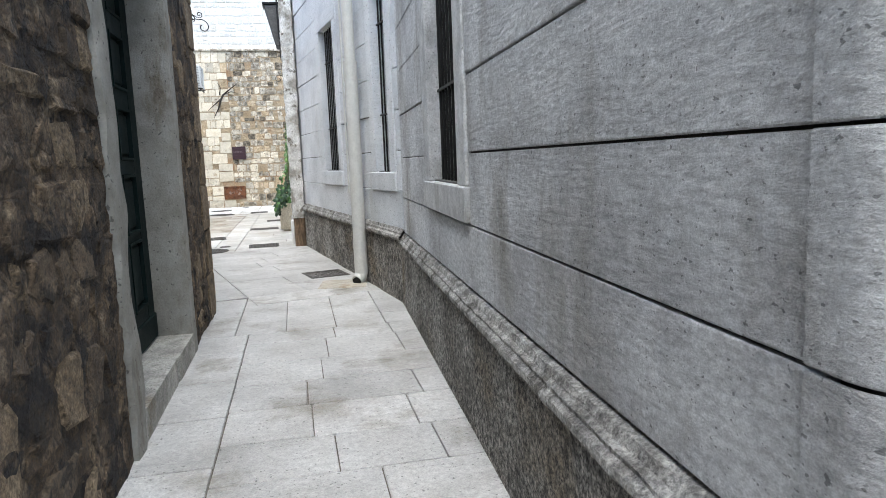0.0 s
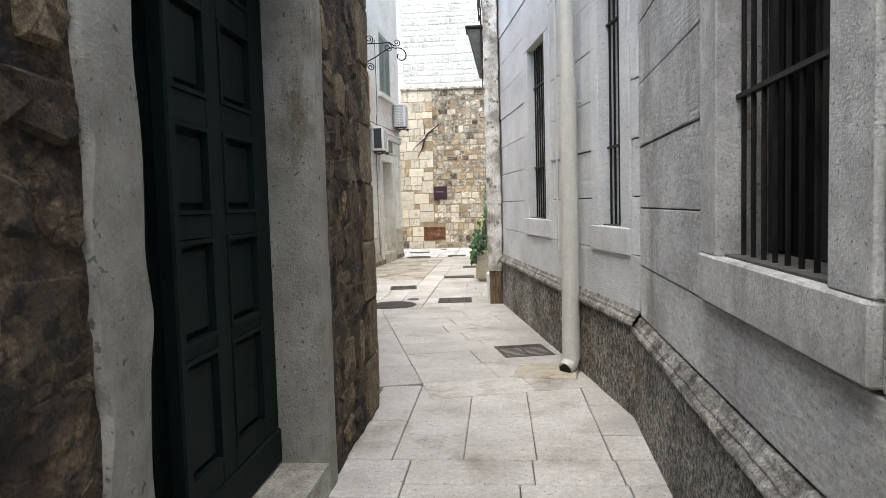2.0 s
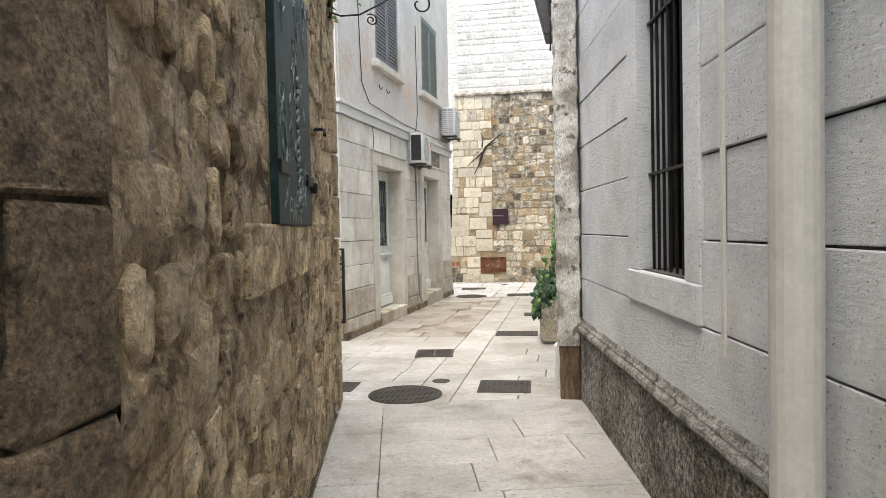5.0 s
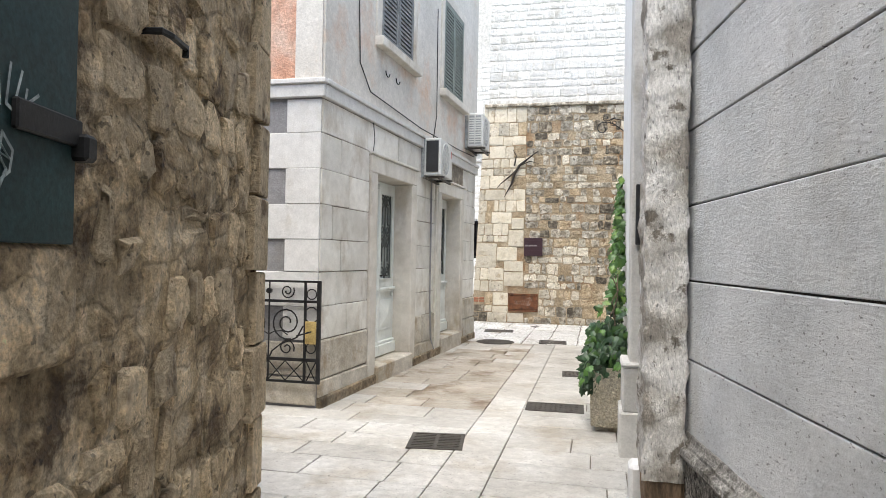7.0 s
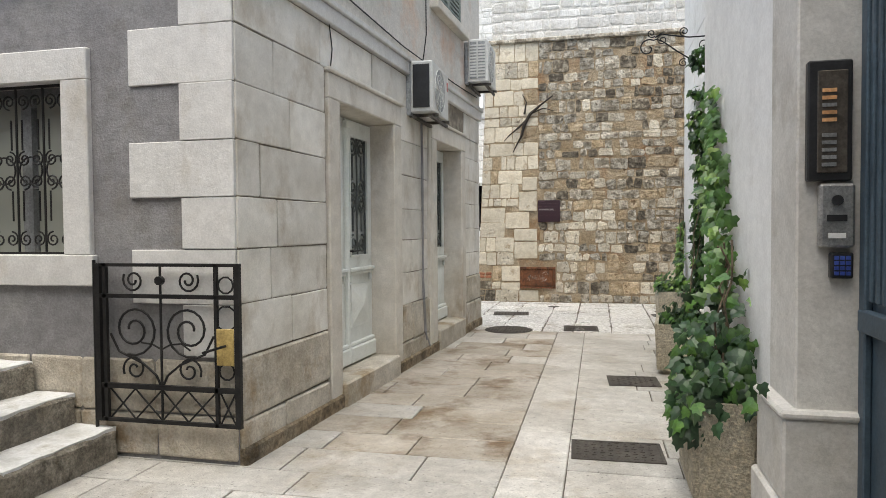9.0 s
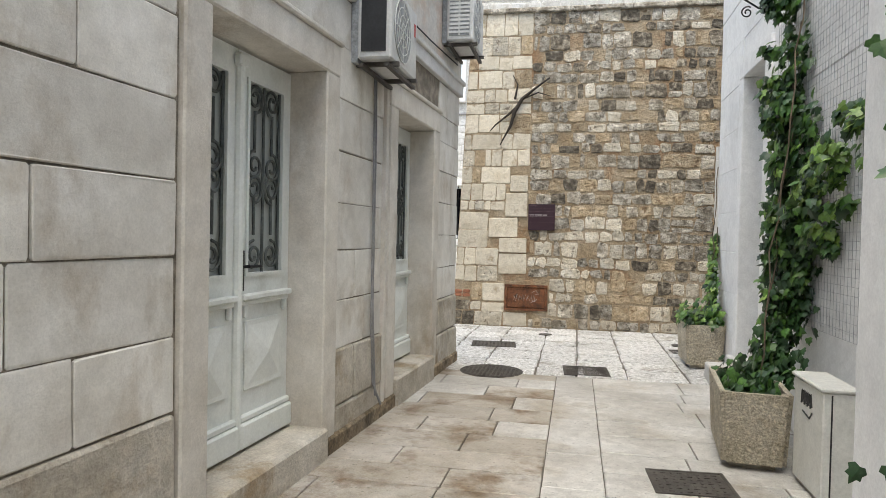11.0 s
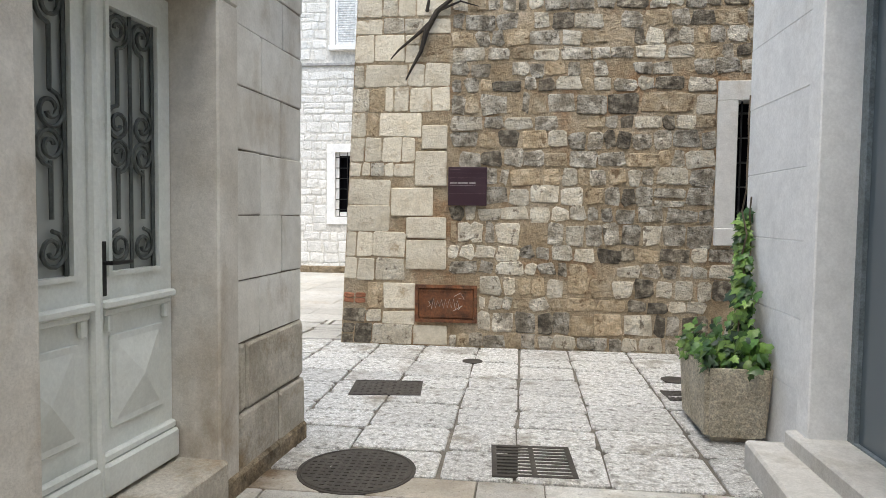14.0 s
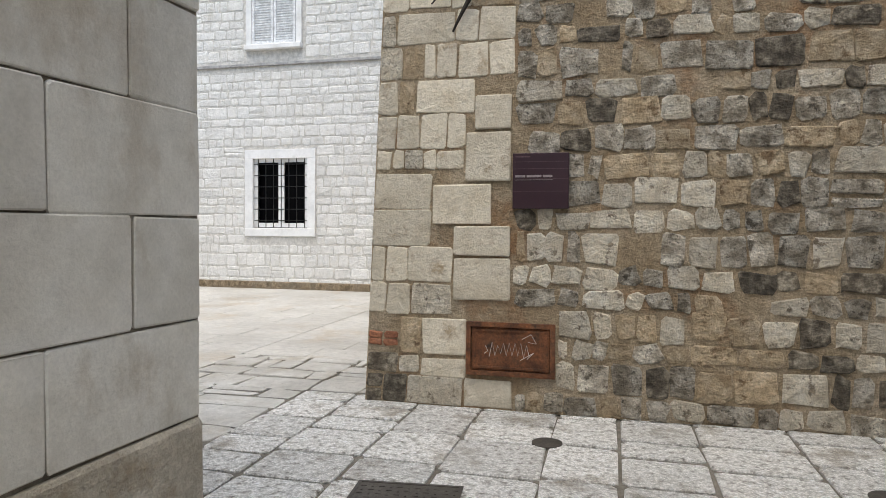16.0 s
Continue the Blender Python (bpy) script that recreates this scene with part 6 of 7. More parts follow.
wc = thing("facade_wire", WALL_B.matrix_basis, "thin dark wires sagging across the upper front", "cable")
part("wire", bars([(bu(15.3), 0.04, 5.0), (bu(15.4), 0.04, 3.6), (bu(15.7), 0.04, 3.35), (bu(17.5), 0.04, 3.28), (bu(19.5), 0.04, 3.3), (bu(20.6), 0.04, 3.34)], r=0.007, n=5), M_IRON, wc)
part("wire", bars([(bu(15.85), 0.02, 3.05), (bu(15.9), 0.02, 2.85), (bu(15.86), 0.02, 2.68)], r=0.005, n=5), M_IRON, wc)
part("wire", bars([(bu(18.2), 0.045, 5.2), (bu(18.22), 0.045, 3.6), (bu(18.1), 0.04, 3.25)], r=0.007, n=5), M_IRON, wc)
sh = thing("shutter_holdback", WALL_B.matrix_basis, "small black iron shutter holdbacks under the window", "hook")
for yy in (16.2, 16.55):
    part("hook", bars(arc(bu(yy), 3.72, 0.07, 200, 350, 0.05), r=0.007, n=5), M_IRON, sh)


# ---- gable window, steps, gate ----
def gable_window():
    t = thing("window_6", WALL_BF.matrix_basis, "gable window with a scrolled iron grille in a pale surround", "window", kind="structure")
    a, b, c, d = 1.205, 2.06, 1.29, 2.40
    for x0, x1, z0, z1 in ((a - 0.2, a, c, d), (b, b + 0.2, c, d), (a - 0.2, b + 0.2, d, d + 0.2), (a - 0.22, b + 0.22, c - 0.2, c)):
        part("surround", boxes((x0, x1, -0.2, 0.04, z0, z1), bevel=0.006), M_QUOIN, t)
    part("pane", boxes((a, b, -0.19, -0.18, c, d)), M_CURTAIN, t)
    part("window_frame", boxes((a, a + 0.05, -0.18, -0.13, c, d), ((a + b) / 2 - 0.04, (a + b) / 2 + 0.04, -0.18, -0.13, c, d), (b - 0.05, b, -0.18, -0.13, c, d), (a + 0.05, (a + b) / 2 - 0.04, -0.18, -0.14, d - 0.05, d), ((a + b) / 2 + 0.04, b - 0.05, -0.18, -0.14, d - 0.05, d)), M_SHUTG, t)
    y = -0.05
    n = 4
    w = (b - a) / n
    for k in range(n):
        cx = a + w * (k + 0.5)
        lines = [[(cx - w * 0.3, y, c + 0.22), (cx - w * 0.3, y, c + 0.42)], [(cx + w * 0.3, y, c + 0.22), (cx + w * 0.3, y, c + 0.42)], [(cx - w * 0.3, y, d - 0.42), (cx - w * 0.3, y, d - 0.22)], [(cx + w * 0.3, y, d - 0.42), (cx + w * 0.3, y, d - 0.22)]]
        for zc, st in ((c + 0.10, 0.5), (d - 0.10, -0.5), (c + 0.48, -0.5), (d - 0.48, 0.5)):
            lines.append(scroll(cx - w * 0.24, zc, w * 0.24, 1.5, st * math.pi, 1, 16, y))
            lines.append(scroll(cx + w * 0.24, zc, w * 0.24, 1.5, st * math.pi, -1, 16, y))
        lines.append(arc(cx, (c + d) / 2, w * 0.42, 0, 360, y, 20))
        part("grille_panel", bars(*lines, r=0.006, n=5), M_IRON, t)
        part("upright", bars([(a + w * k, y, c), (a + w * k, y, d)], r=0.008), M_IRON, t)
    part("upright", bars([(b, y, c), (b, y, d)], r=0.008), M_IRON, t)
    part("grille_rail", boxes((a, b, y - 0.01, y + 0.01, c + 0.0, c + 0.016), (a, b, y - 0.01, y + 0.01, d - 0.016, d)), M_IRON, t)


gable_window()
M_STEP = surf("rough_step_stone", [(0.21, 0.185, 0.145), (0.30, 0.27, 0.22), (0.39, 0.36, 0.305)], 4, 50, 0.9, 1.0, 0.03, 0.08, grain=0.24, stain=(0.14, 0.12, 0.088), stain_scale=4, stain_at=(0.53, 0.66))
M_WASH = surf("whitewashed_tread", [(0.46, 0.455, 0.43), (0.64, 0.645, 0.64), (0.74, 0.745, 0.74)], 4, 50, 0.7, 0.5, 0.01, 0.03, grain=0.08, stain=(0.40, 0.385, 0.35), stain_scale=4, stain_at=(0.55, 0.68))
st = thing("stone_stairs", None, "worn stone steps with whitewashed treads beside the gable", "stairs")
for k in range(7):
    x1 = -4.14 - 0.31 * k
    bm = boxes((x1 - (0.33 if k < 6 else 1.2), x1, 13.72, 14.575, -0.02, 0.195 * (k + 1)), bevel=0.02)
    bmesh.ops.subdivide_edges(bm, edges=bm.edges[:], cuts=2, use_grid_fill=True)
    for v in bm.verts:
        if v.co.z > 0.01:
            v.co += Vector((noise.noise(v.co * 6), noise.noise(v.co * 6 + Vector((9, 0, 0))), noise.noise(v.co * 5))) * 0.014
    step = part("step", bm, M_STEP, st)
    zt = 0.195 * (k + 1)
    bm = boxes((x1 - (0.36 if k < 6 else 1.2), x1 - 0.012, 13.74, 14.57, zt - 0.02, zt + 0.009))
    bmesh.ops.subdivide_edges(bm, edges=bm.edges[:], cuts=7, use_grid_fill=True)
    for v in bm.verts:
        v.co += Vector((noise.noise(v.co * 9) * 0.02, noise.noise(v.co * 8) * 0.015, noise.noise(v.co * 5) * 0.008))
    part("tread", bm, M_WASH, step, "whitewashed tread")
hr = thing("handrail", None, "black wrought iron stair handrail with scroll infill", "railing")
p0, sl = Vector((-4.33, 13.80, 0.19)), 0.195 / 0.31
part("post", bars([p0, p0 + Vector((0, 0, 0.98))], r=0.017, n=8), M_IRON, hr)
for k in (1, 2):
    q = p0 + Vector((-0.75 * k, 0, sl * 0.75 * k))
    part("post", bars([q, q + Vector((0, 0, 0.95))], r=0.013, n=8), M_IRON, hr)
for h, r in ((0.98, 0.018), (0.70, 0.014), (0.22, 0.012)):
    part("rail", bars([p0 + Vector((0, 0, h)), p0 + Vector((-1.7, 0, h + sl * 1.7))], r=r, n=6), M_IRON, hr)
for k in range(3):
    cx, cz = -4.50 - 0.3 * k, 0.19 + 0.44 + sl * (0.14 + 0.3 * k)
    part("scroll", bars(scroll(cx, cz, 0.13, 1.5, 0.6, 1, 18, 13.80), scroll(cx - 0.12, cz - 0.1, 0.1, 1.4, 3.6, -1, 18, 13.80), r=0.007, n=5), M_IRON, hr)
M_BRASS = surf("ochre_lock_plate", [(0.38, 0.27, 0.09), (0.46, 0.34, 0.13)], 6, 60, 0.7, 0.1)


def gate():
    t = thing("iron_gate", pose(-4.247, 14.53, 0.25), "black wrought iron gate with scrolls and a brass lock plate", "gate")
    w, h = 1.0, 0.99
    part("gate_frame", boxes((0.0, 0.035, -0.015, 0.015, 0, h), (w - 0.035, w, -0.015, 0.015, 0, h), (0.035, w - 0.035, -0.012, 0.012, h - 0.02, h), (0.035, w - 0.035, -0.012, 0.012, h - 0.215, h - 0.19), (0.035, w - 0.035, -0.012, 0.012, 0.21, 0.24), (0.035, w - 0.035, -0.012, 0.012, 0, 0.022)), M_IRON, t)
    part("hinge_stile", boxes((0.055, 0.08, -0.012, 0.012, 0, h)), M_IRON, t)
    part("lock_stile", boxes((w - 0.17, w - 0.15, -0.012, 0.012, 0, h)), M_IRON, t)
    part("centre_bar", bars([(0.46, 0, 0.02), (0.46, 0, h - 0.02)], r=0.008), M_IRON, t)
    for cx, s in ((0.27, 1), (0.65, -1)):
        part("scroll", bars(scroll(cx, h - 0.105, 0.075, 1.6, 2.6 if s > 0 else 0.5, s), r=0.007), M_IRON, t)
        part("scroll", bars(scroll(cx, 0.58, 0.165, 1.8, 4.4 if s > 0 else 5.0, s, 30), r=0.008), M_IRON, t)
        part("scroll", bars(scroll(cx + 0.0, 0.335, 0.085, 1.5, 3.6 if s > 0 else -0.4, -s), r=0.007), M_IRON, t)
    part("heart_curve", bars([(0.46, 0, 0.22), (0.42, 0, 0.30), (0.33, 0, 0.37), (0.16, 0, 0.44), (0.10, 0, 0.55)], [(0.46, 0, 0.22), (0.50, 0, 0.30), (0.59, 0, 0.37), (0.76, 0, 0.44), (0.82, 0, 0.55)], r=0.008), M_IRON, t)
    part("tendril", bars([(0.46, 0, 0.46), (0.52, 0, 0.49), (0.60, 0, 0.50), (0.66, 0, 0.46)], [(0.46, 0, 0.46), (0.40, 0, 0.49), (0.32, 0, 0.50)], r=0.006), M_IRON, t)
    for x0, x1 in ((0.09, 0.27), (0.27, 0.46), (0.46, 0.64), (0.64, 0.83), (0.86, 0.96)):
        part("cross", bars([(x0, 0, 0.02), (x1, 0, 0.21)], [(x0, 0, 0.21), (x1, 0, 0.02)], r=0.006), M_IRON, t)
    for z in (0.34, 0.86):
        part("scroll", bars(arc(0.905, z, 0.05, 0, 360), r=0.006), M_IRON, t)
    part("scroll", bars(arc(0.905, 0.66, 0.075, 0, 360), r=0.006), M_IRON, t)
    part("rosette", bars([(0.46, -0.02, h - 0.105), (0.46, 0.01, h - 0.105)], r=0.028, n=8), M_IRON, t)
    part("lock_plate", boxes((w - 0.15, w - 0.035, -0.022, -0.014, 0.38, 0.60), bevel=0.003), M_BRASS, t, "ochre brass lock plate")
    part("handle", bars([(w - 0.09, -0.02, 0.50), (w - 0.09, -0.06, 0.50), (w - 0.22, -0.06, 0.46)], r=0.008), M_IRON, t)
    part("hinge_pin", bars([(-0.012, 0, -0.25), (-0.012, 0, h + 0.02)], r=0.011), M_IRON, t)


gate()

# ---- far rubble wall ----
rng = random.Random(8)
FM = [M_ST_CREAM, M_ST_GREY, M_ST_OCHRE, M_ST_DARK, M_ST_BRICK, M_ST_WHITE]
BIG = [(fu(-2.335), 1.76, 0.37, 0.38), (fu(-2.49), 1.43, 0.49, 0.31), (fu(-2.33), 1.19, 0.46, 0.23), (fu(-2.33), 0.85, 0.46, 0.32), (fu(-2.33), 2.16, 0.30, 0.26)]
HF = [(r[0] - 0.01, r[0] + r[2] + 0.01, r[1] - 0.02, r[1] + r[3] + 0.02) for r in BIG]
WH = (WF[0] - 0.2, WF[1] + 0.2, WF[2] - 0.19, WF[3] + 0.18)
BX = (fu(-1.975), fu(-2.665), 0.265, 0.69)
BK = (7.235, 7.5, 0.455, 0.585)
rub = rubble_fill(rng, 2.2, fu(-2.30), 0.0, 5.0, (0.15, 0.25), (0.14, 0.34), [WH, BX] + HF, 0.022)
quo = rubble_fill(rng, fu(-2.30), 7.5, 0.0, 5.0, (0.16, 0.33), (0.18, 0.56), [BX, BK] + HF, 0.014)
FM.append(M_ST_BLOCK)


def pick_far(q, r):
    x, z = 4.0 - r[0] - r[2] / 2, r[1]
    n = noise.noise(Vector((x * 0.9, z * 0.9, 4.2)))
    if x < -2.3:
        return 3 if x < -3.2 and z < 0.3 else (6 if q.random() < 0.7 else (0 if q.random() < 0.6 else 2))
    # Lichen high up; right of x -0.7 the east house's shade, put into colour.
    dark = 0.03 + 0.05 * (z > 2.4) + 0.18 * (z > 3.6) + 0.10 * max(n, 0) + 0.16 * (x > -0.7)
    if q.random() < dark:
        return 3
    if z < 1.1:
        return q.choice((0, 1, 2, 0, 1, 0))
    # Greyer stones high up, and past x -0.8 where that shade is coloured in.
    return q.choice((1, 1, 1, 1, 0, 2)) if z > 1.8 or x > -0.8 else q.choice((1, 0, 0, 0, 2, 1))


near = lambda r: math.hypot(4.0 - r[0] + 1.5, r[1] - 1.4)
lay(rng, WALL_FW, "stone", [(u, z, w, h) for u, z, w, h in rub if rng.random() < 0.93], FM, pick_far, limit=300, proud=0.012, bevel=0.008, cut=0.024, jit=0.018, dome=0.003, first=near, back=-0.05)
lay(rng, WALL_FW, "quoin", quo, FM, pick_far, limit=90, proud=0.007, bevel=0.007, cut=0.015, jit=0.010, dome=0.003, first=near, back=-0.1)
lay(rng, WALL_FW, "brick", [(BK[0] + 0.008 + 0.13 * i, 0.462 + 0.06 * j, 0.115, 0.05) for i in range(2) for j in range(2)], [M_ST_BRICK], pick0, proud=0.012, bevel=0.008, cut=0.01, jit=0.006)
lay(rng, WALL_FW, "block", BIG, [M_ST_BLOCK], pick0, proud=0.024, bevel=0.010, cut=0.012, jit=0.004)
lay(rng, WALL_FU, "stone", rubble_fill(rng, 2.0, 7.20, 5.0, 9.6, (0.15, 0.26), (0.15, 0.4), (), 0.018), [M_ST_UPPER], pick0, limit=240, first=lambda r: r[1], proud=0.012, bevel=0.016, cut=0.025, jit=0.008, dome=0.006)
part("ledge", boxes((0.0, 7.5, -0.2, 0.06, 4.985, 5.06), bevel=0.015), M_ST_GREY, WALL_FW, "dark weathered stone ledge")


def lean(ob):
    """The corner of the rubble wall leans back as it rises."""
    for o in (ob, *ob.children):
        for v in o.data.vertices:
            v.co.x -= 0.045 * v.co.z * min(max((v.co.x - 6.3) / 1.2, 0), 1)


lean(WALL_FW)
for v in WALL_FR.data.vertices:
    v.co.y -= 0.045 * v.co.z
barred_window("window_7", WALL_FW.matrix_basis, WF, M_QUOIN, "barred window in a pale surround in the rubble wall", 6, 0.14, 5)
M_PLAQ = surf("dark_plum_enamel", [(0.030, 0.012, 0.018), (0.042, 0.017, 0.024)], 2, 60, 0.35, 0.03, 0.002, 0.0, grain=0.05)
M_PLTX = surf("pale_plaque_lettering", [(0.26, 0.23, 0.235), (0.32, 0.28, 0.28)], 5, 60, 0.6, 0)
M_PLT2 = surf("faded_plaque_lettering", [(0.09, 0.05, 0.06), (0.12, 0.07, 0.08)], 5, 60, 0.6, 0)
pq = thing("wall_plaque", WALL_FW.matrix_basis, "dark plum metal plaque with small white lettering", "sign")
u0, u1 = fu(-1.892), fu(-2.309)
part("plate", boxes((u0, u1, 0.0, 0.05, 1.552, 1.966), bevel=0.003), M_PLAQ, pq)
for z in (1.68, 1.772, 1.848, 1.90):
    part("groove", boxes((u0 + 0.004, u1 - 0.004, 0.0495, 0.0515, z, z + 0.003)), M_PLT2, pq)
part("underline", boxes((u1 - 0.30, u1 - 0.02, 0.0495, 0.052, 1.765, 1.768)), M_PLTX, pq)
for a, b in ((0.02, 0.095), (0.105, 0.215), (0.225, 0.295)):
    part("letter_bar", boxes((u1 - b, u1 - a, 0.0495, 0.0525, 1.786, 1.802)), M_PLTX, pq)
part("letter_bar", boxes((u1 - 0.13, u1 - 0.02, 0.0495, 0.0525, 1.935, 1.945)), M_PLT2, pq)
M_RUST = surf("rusted_steel", [(0.075, 0.030, 0.014), (0.16, 0.06, 0.025), (0.27, 0.12, 0.055)], 5, 50, 0.9, 0.6, 0.008, 0.0, grain=0.25, stain=(0.04, 0.022, 0.014), stain_scale=5, stain_at=(0.52, 0.66))
rb = thing("meter_box", WALL_FW.matrix_basis, "rusted steel meter box with a graffiti-tagged lid", "box")
u0, u1, z0, z1 = BX[0] + 0.005, BX[1] - 0.005, 0.272, 0.682
part("outer_frame", boxes((u0, u1, -0.05, 0.035, z0, z0 + 0.035), (u0, u1, -0.05, 0.035, z1 - 0.035, z1), (u0, u0 + 0.035, -0.05, 0.035, z0 + 0.035, z1 - 0.035), (u1 - 0.035, u1, -0.05, 0.035, z0 + 0.035, z1 - 0.035)), M_RUST, rb)
part("lid", boxes((u0 + 0.04, u1 - 0.04, -0.03, 0.018, z0 + 0.04, z1 - 0.04), bevel=0.004), M_RUST, rb)
part("lid_rim", boxes((u0 + 0.06, u1 - 0.06, 0.016, 0.026, z0 + 0.055, z0 + 0.07), (u0 + 0.06, u1 - 0.06, 0.016, 0.026, z1 - 0.07, z1 - 0.055), (u0 + 0.06, u0 + 0.075, 0.016, 0.026, z0 + 0.07, z1 - 0.07), (u1 - 0.075, u1 - 0.06, 0.016, 0.026, z0 + 0.07, z1 - 0.07)), M_RUST, rb)
M_TAG = surf("pale_marker_paint", [(0.50, 0.44, 0.40), (0.6, 0.55, 0.5)], 9, 60, 0.6, 0)
q = random.Random(6)
x = u1 - 0.18
pts = []
for k in range(15):
    pts.append((x - 0.022 * k, 0.022, 0.47 + (0.055 if k % 2 else -0.05) * q.uniform(0.5, 1.2)))
part("graffiti", bars(pts, r=0.004, n=4), M_TAG, rb)
for line in ([(u1 - 0.15, 0.022, 0.50), (u1 - 0.17, 0.022, 0.46), (u1 - 0.14, 0.022, 0.44)], [(u1 - 0.42, 0.022, 0.40), (u1 - 0.52, 0.022, 0.46), (u1 - 0.47, 0.022, 0.41)], [(u1 - 0.43, 0.022, 0.56), (u1 - 0.5, 0.022, 0.6), (u1 - 0.54, 0.022, 0.53), (u1 - 0.48, 0.022, 0.54)]):
    part("graffiti", bars(line, r=0.003, n=4), M_TAG, rb)
M_VINE = surf("dead_vine_bark", [(0.022, 0.017, 0.013), (0.05, 0.038, 0.028)], 9, 60, 0.95, 0.6)
dv = thing("dead_vine", WALL_FW.matrix_basis, "dry dark vine root clinging to the rubble wall", "plant")
part("stem", bars([(fu(-2.02), 0.05, 3.95), (fu(-2.28), 0.05, 3.76), (fu(-2.45), 0.05, 3.62), (fu(-2.56), 0.055, 3.42), (fu(-2.62), 0.05, 3.2), (fu(-2.72), 0.05, 3.02), (fu(-2.78), 0.05, 2.9)], r=[0.012, 0.02, 0.03, 0.032, 0.022, 0.014, 0.008], n=7), M_VINE, dv)
part("stem", bars([(fu(-2.50), 0.05, 3.52), (fu(-2.66), 0.05, 3.38), (fu(-2.86), 0.05, 3.22), (fu(-2.95), 0.05, 3.12)], r=[0.026, 0.018, 0.012, 0.006], n=6), M_VINE, dv)
part("stem", bars([(fu(-2.56), 0.05, 3.62), (fu(-2.52), 0.05, 3.85), (fu(-2.60), 0.05, 4.0)], r=[0.02, 0.012, 0.006], n=6), M_VINE, dv)
part("stem", bars([(fu(-2.40), 0.05, 3.64), (fu(-2.2), 0.05, 3.72), (fu(-2.0), 0.05, 3.66)], r=[0.016, 0.01, 0.005], n=6), M_VINE, dv)

# ---- white house across the square ----
lay(rng, WALL_FB, "stone", rubble_fill(rng, 7.5, 17.5, 0.0, 8.5, (0.16, 0.30), (0.18, 0.52), [(a - 0.22, b + 0.22, c - 0.22, d + 0.22) for a, b, c, d in FB_LOW + FB_UP] + [(7.0, 18.0, 4.93, 5.03)], 0.02), [M_ST_WHITE], pick0, limit=300, proud=0.01, bevel=0.014, cut=0.025, jit=0.014, dome=0.006, first=lambda r: math.hypot(r[0] - 11.6, r[1] - 2.5))
part("string_course", boxes((6.0, 20.0, -0.02, 0.05, 4.95, 5.02), bevel=0.01), M_PIPEG, WALL_FB, "thin grey string course")
part("ground_course", boxes((6.0, 20.0, -0.02, 0.03, -0.02, 0.16), bevel=0.015), M_GROUNDC, WALL_FB, "dark weathered foot")
for (a, b, c, d), nm in zip(FB_LOW, ("window_8", "window_10")):
    w8 = barred_window(nm, WALL_FB.matrix_basis, (a, b, c, d), M_WHITE, "white framed window with iron bars in the white house", 7, 0.1, 6)
    m = (a + b) / 2
    part("casement_frame", boxes((a, a + 0.09, -0.09, -0.055, c, d), (b - 0.09, b, -0.09, -0.055, c, d), (m - 0.07, m + 0.07, -0.09, -0.055, c, d), (a + 0.09, m - 0.07, -0.09, -0.055, d - 0.08, d), (m + 0.07, b - 0.09, -0.09, -0.055, d - 0.08, d), (a + 0.09, m - 0.07, -0.09, -0.055, c, c + 0.1), (m + 0.07, b - 0.09, -0.09, -0.055, c, c + 0.1)), M_WHITE, w8, "white casement frame")
M_SHUTP = surf("pale_grey_shutter_paint", [(0.62, 0.63, 0.64), (0.70, 0.71, 0.72)], 3, 60, 0.6, 0.1, 0.003, 0.04)
for op, nm in zip(FB_UP, ("window_9", "window_11")):
    shutter_window(nm, WALL_FB.matrix_basis, op, M_SHUTP, "upper window with white louvred shutters", M_WHITE)

# ---- white wall with mesh, door and step ----
rng = random.Random(15)
RB = (RDOOR[0] - 0.16, RDOOR[1] + 0.16, 0, RDOOR[3] + 0.16)
lay(rng, WALL_R3B, "block", rows_fill(rng, 0.0, 5.42, edges_from(rng, 0.0, 6.2, 0.42, 0.46), 0.7, 1.2, [RB], 0.004), [M_WHITE], pick0, proud=0.006, bevel=0.003, cut=0.003, jit=0.001)
t = thing("door_5", WALL_R3B.matrix_basis, "dark glazed door in a white stone surround", "door", kind="structure")
a, b, c, d = RDOOR
part("pane", boxes((a + 0.07, b - 0.07, -0.20, -0.19, c + 0.1, d - 0.07)), M_GLASSB, t)
M_DFR = surf("slate_blue_door_frame", [(0.12, 0.15, 0.17), (0.17, 0.20, 0.22)], 3, 60, 0.5, 0.1)
part("door_frame", boxes((a, a + 0.07, -0.21, -0.165, c, d), (b - 0.07, b, -0.21, -0.165, c, d), (a + 0.07, b - 0.07, -0.21, -0.165, d - 0.07, d), (a + 0.07, b - 0.07, -0.21, -0.165, c, c + 0.1)), M_DFR, t)
for x0, x1 in ((a - 0.16, a), (b, b + 0.16)):
    part("surround", boxes((x0, x1, -0.34, 0.04, c, d), bevel=0.008), M_WHITE, t)
part("lintel", boxes((a - 0.16, b + 0.16, -0.34, 0.042, d, d + 0.16), bevel=0.008), M_WHITE, t)
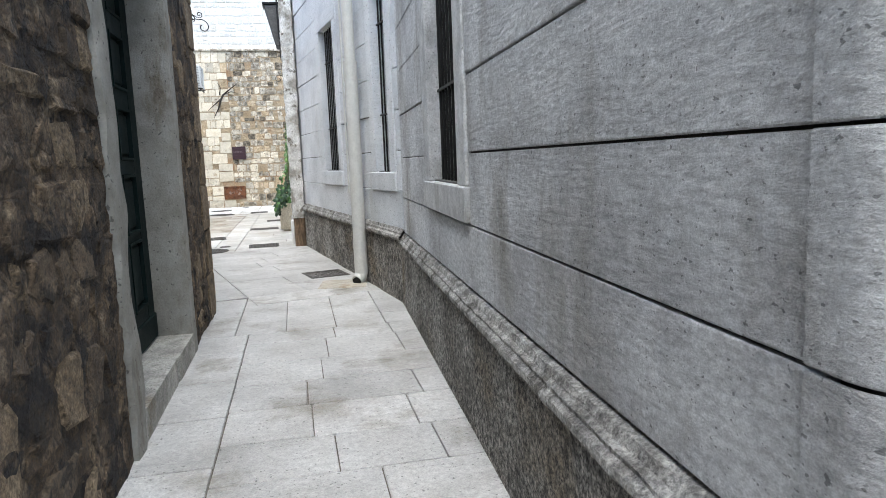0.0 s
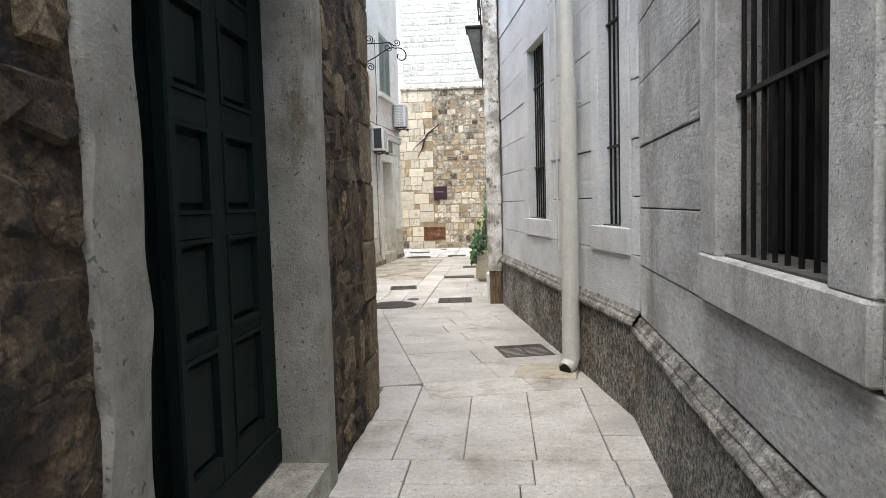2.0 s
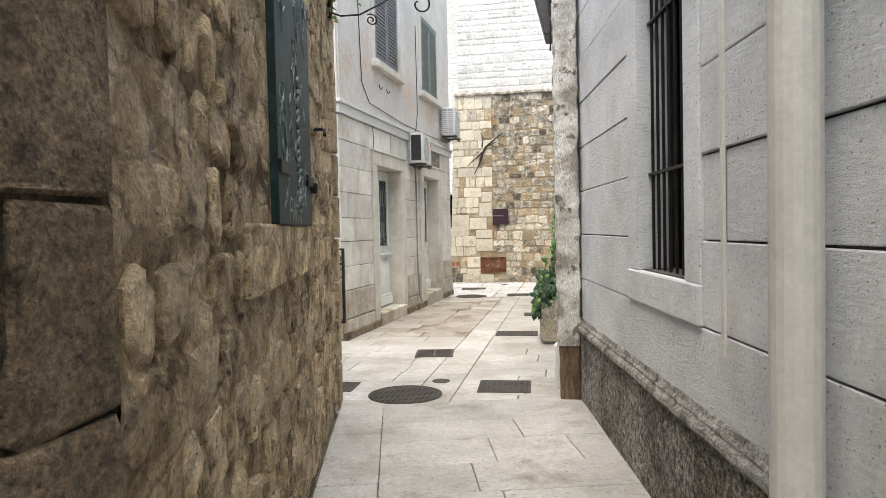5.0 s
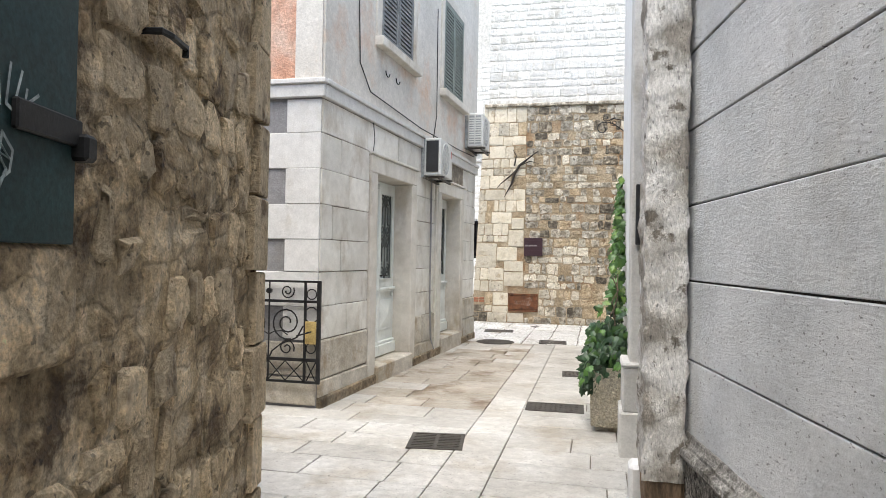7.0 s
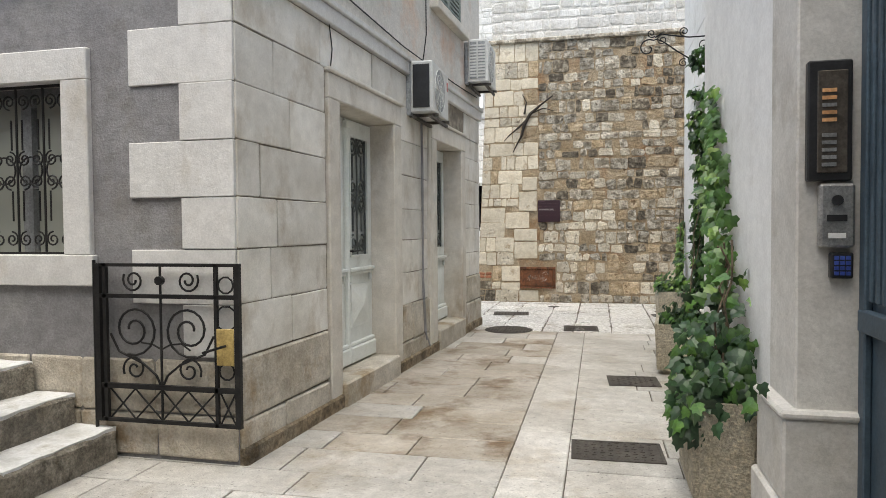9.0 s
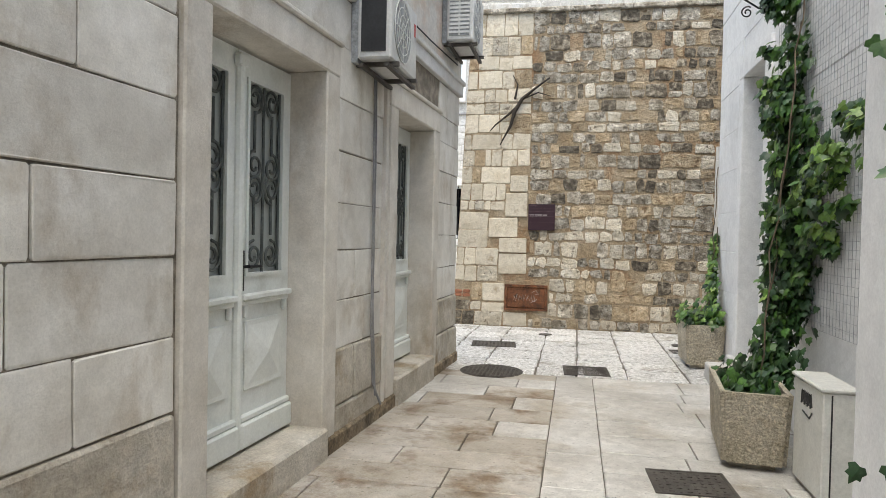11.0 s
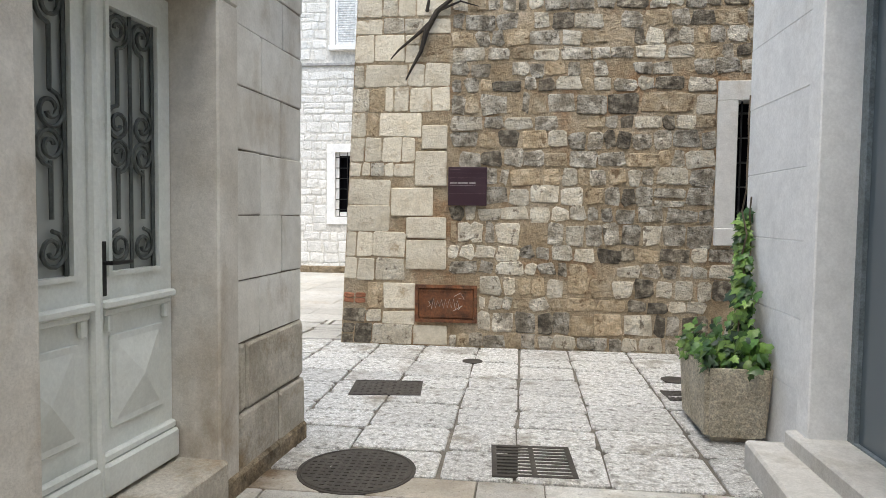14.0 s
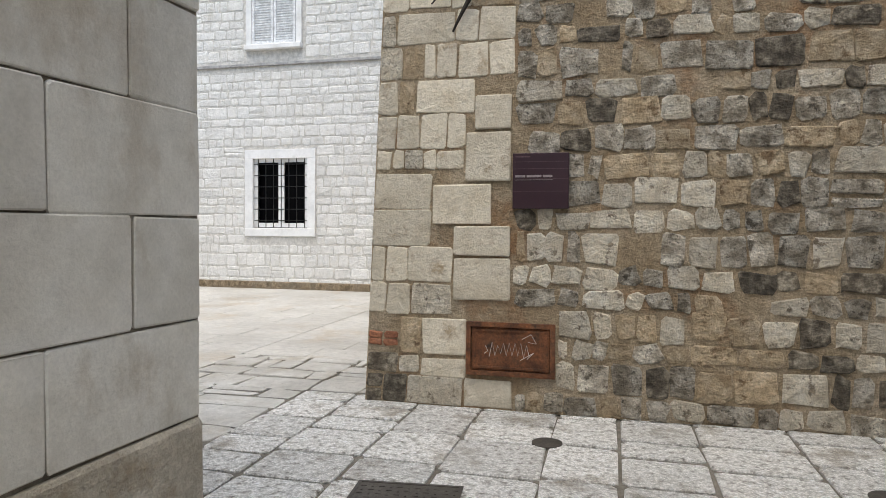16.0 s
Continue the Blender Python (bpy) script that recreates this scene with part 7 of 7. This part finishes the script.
part("sill", boxes((a - 0.16, b + 0.16, -0.34, 0.10, 0.0, 0.26), bevel=0.012), M_PILA, t)
s = thing("doorstep", pose(-0.10, 20.03, 0, 0, 0, -4), "pale stone doorstep block in front of a glazed door", "step")
part("block", boxes((-0.135, 0.17, -0.66, 0.66, -0.02, 0.165), bevel=0.014), M_PILA, s)
wm = thing("wire_mesh", WALL_R3B.matrix_basis, "galvanised wire mesh fixed on the white wall", "mesh")
lines = [[(u * 0.055 + 0.75, 0.03, 0.85), (u * 0.055 + 0.75, 0.03, 3.3)] for u in range(42)] + [[(0.75, 0.033, 0.85 + k * 0.055), (3.0, 0.033, 0.85 + k * 0.055)] for k in range(45)]
M_WIRE = surf("galvanised_wire", [(0.33, 0.34, 0.35), (0.42, 0.43, 0.44)], 5, 60, 0.5, 0)
bm = bmesh.new()
for p in lines:
    tube(bm, p, 0.0016, 3)
tagged(part("welded_mesh", bm, M_WIRE, wm), kind="stuff")
cab = thing("utility_cabinet", pose(-0.10, 17.38, 0), "cream metal utility cabinet with a marker scrawl", "cabinet")
M_CAB = surf("cream_cabinet_paint", [(0.60, 0.595, 0.55), (0.66, 0.655, 0.61)], 2, 60, 0.5, 0.1, 0.003, 0.0, grain=0.06)
part("body", boxes((-0.13, 0.045, -0.24, 0.24, 0.03, 0.635), bevel=0.008), M_CAB, cab)
part("lid", boxes((-0.145, 0.055, -0.255, 0.255, 0.635, 0.66), bevel=0.008), M_CAB, cab)
part("seam", boxes((-0.09, -0.082, -0.2425, -0.2395, 0.04, 0.62)), M_BLACK, cab)
part("foot", boxes((-0.11, 0.03, -0.22, 0.22, 0, 0.03)), M_BFOOT, cab)
for line in [[(-0.1325, 0.10 - 0.025 * k, 0.50 + 0.02 * (k % 2)), (-0.1325, 0.09 - 0.025 * k, 0.58), (-0.1325, 0.075 - 0.025 * k, 0.51)] for k in range(7)] + [[(-0.1325, 0.08, 0.46), (-0.1325, -0.04, 0.44), (-0.1325, -0.08, 0.48)]]:
    part("graffiti", bars(line, r=0.005, n=4), M_SPRAYK, cab)
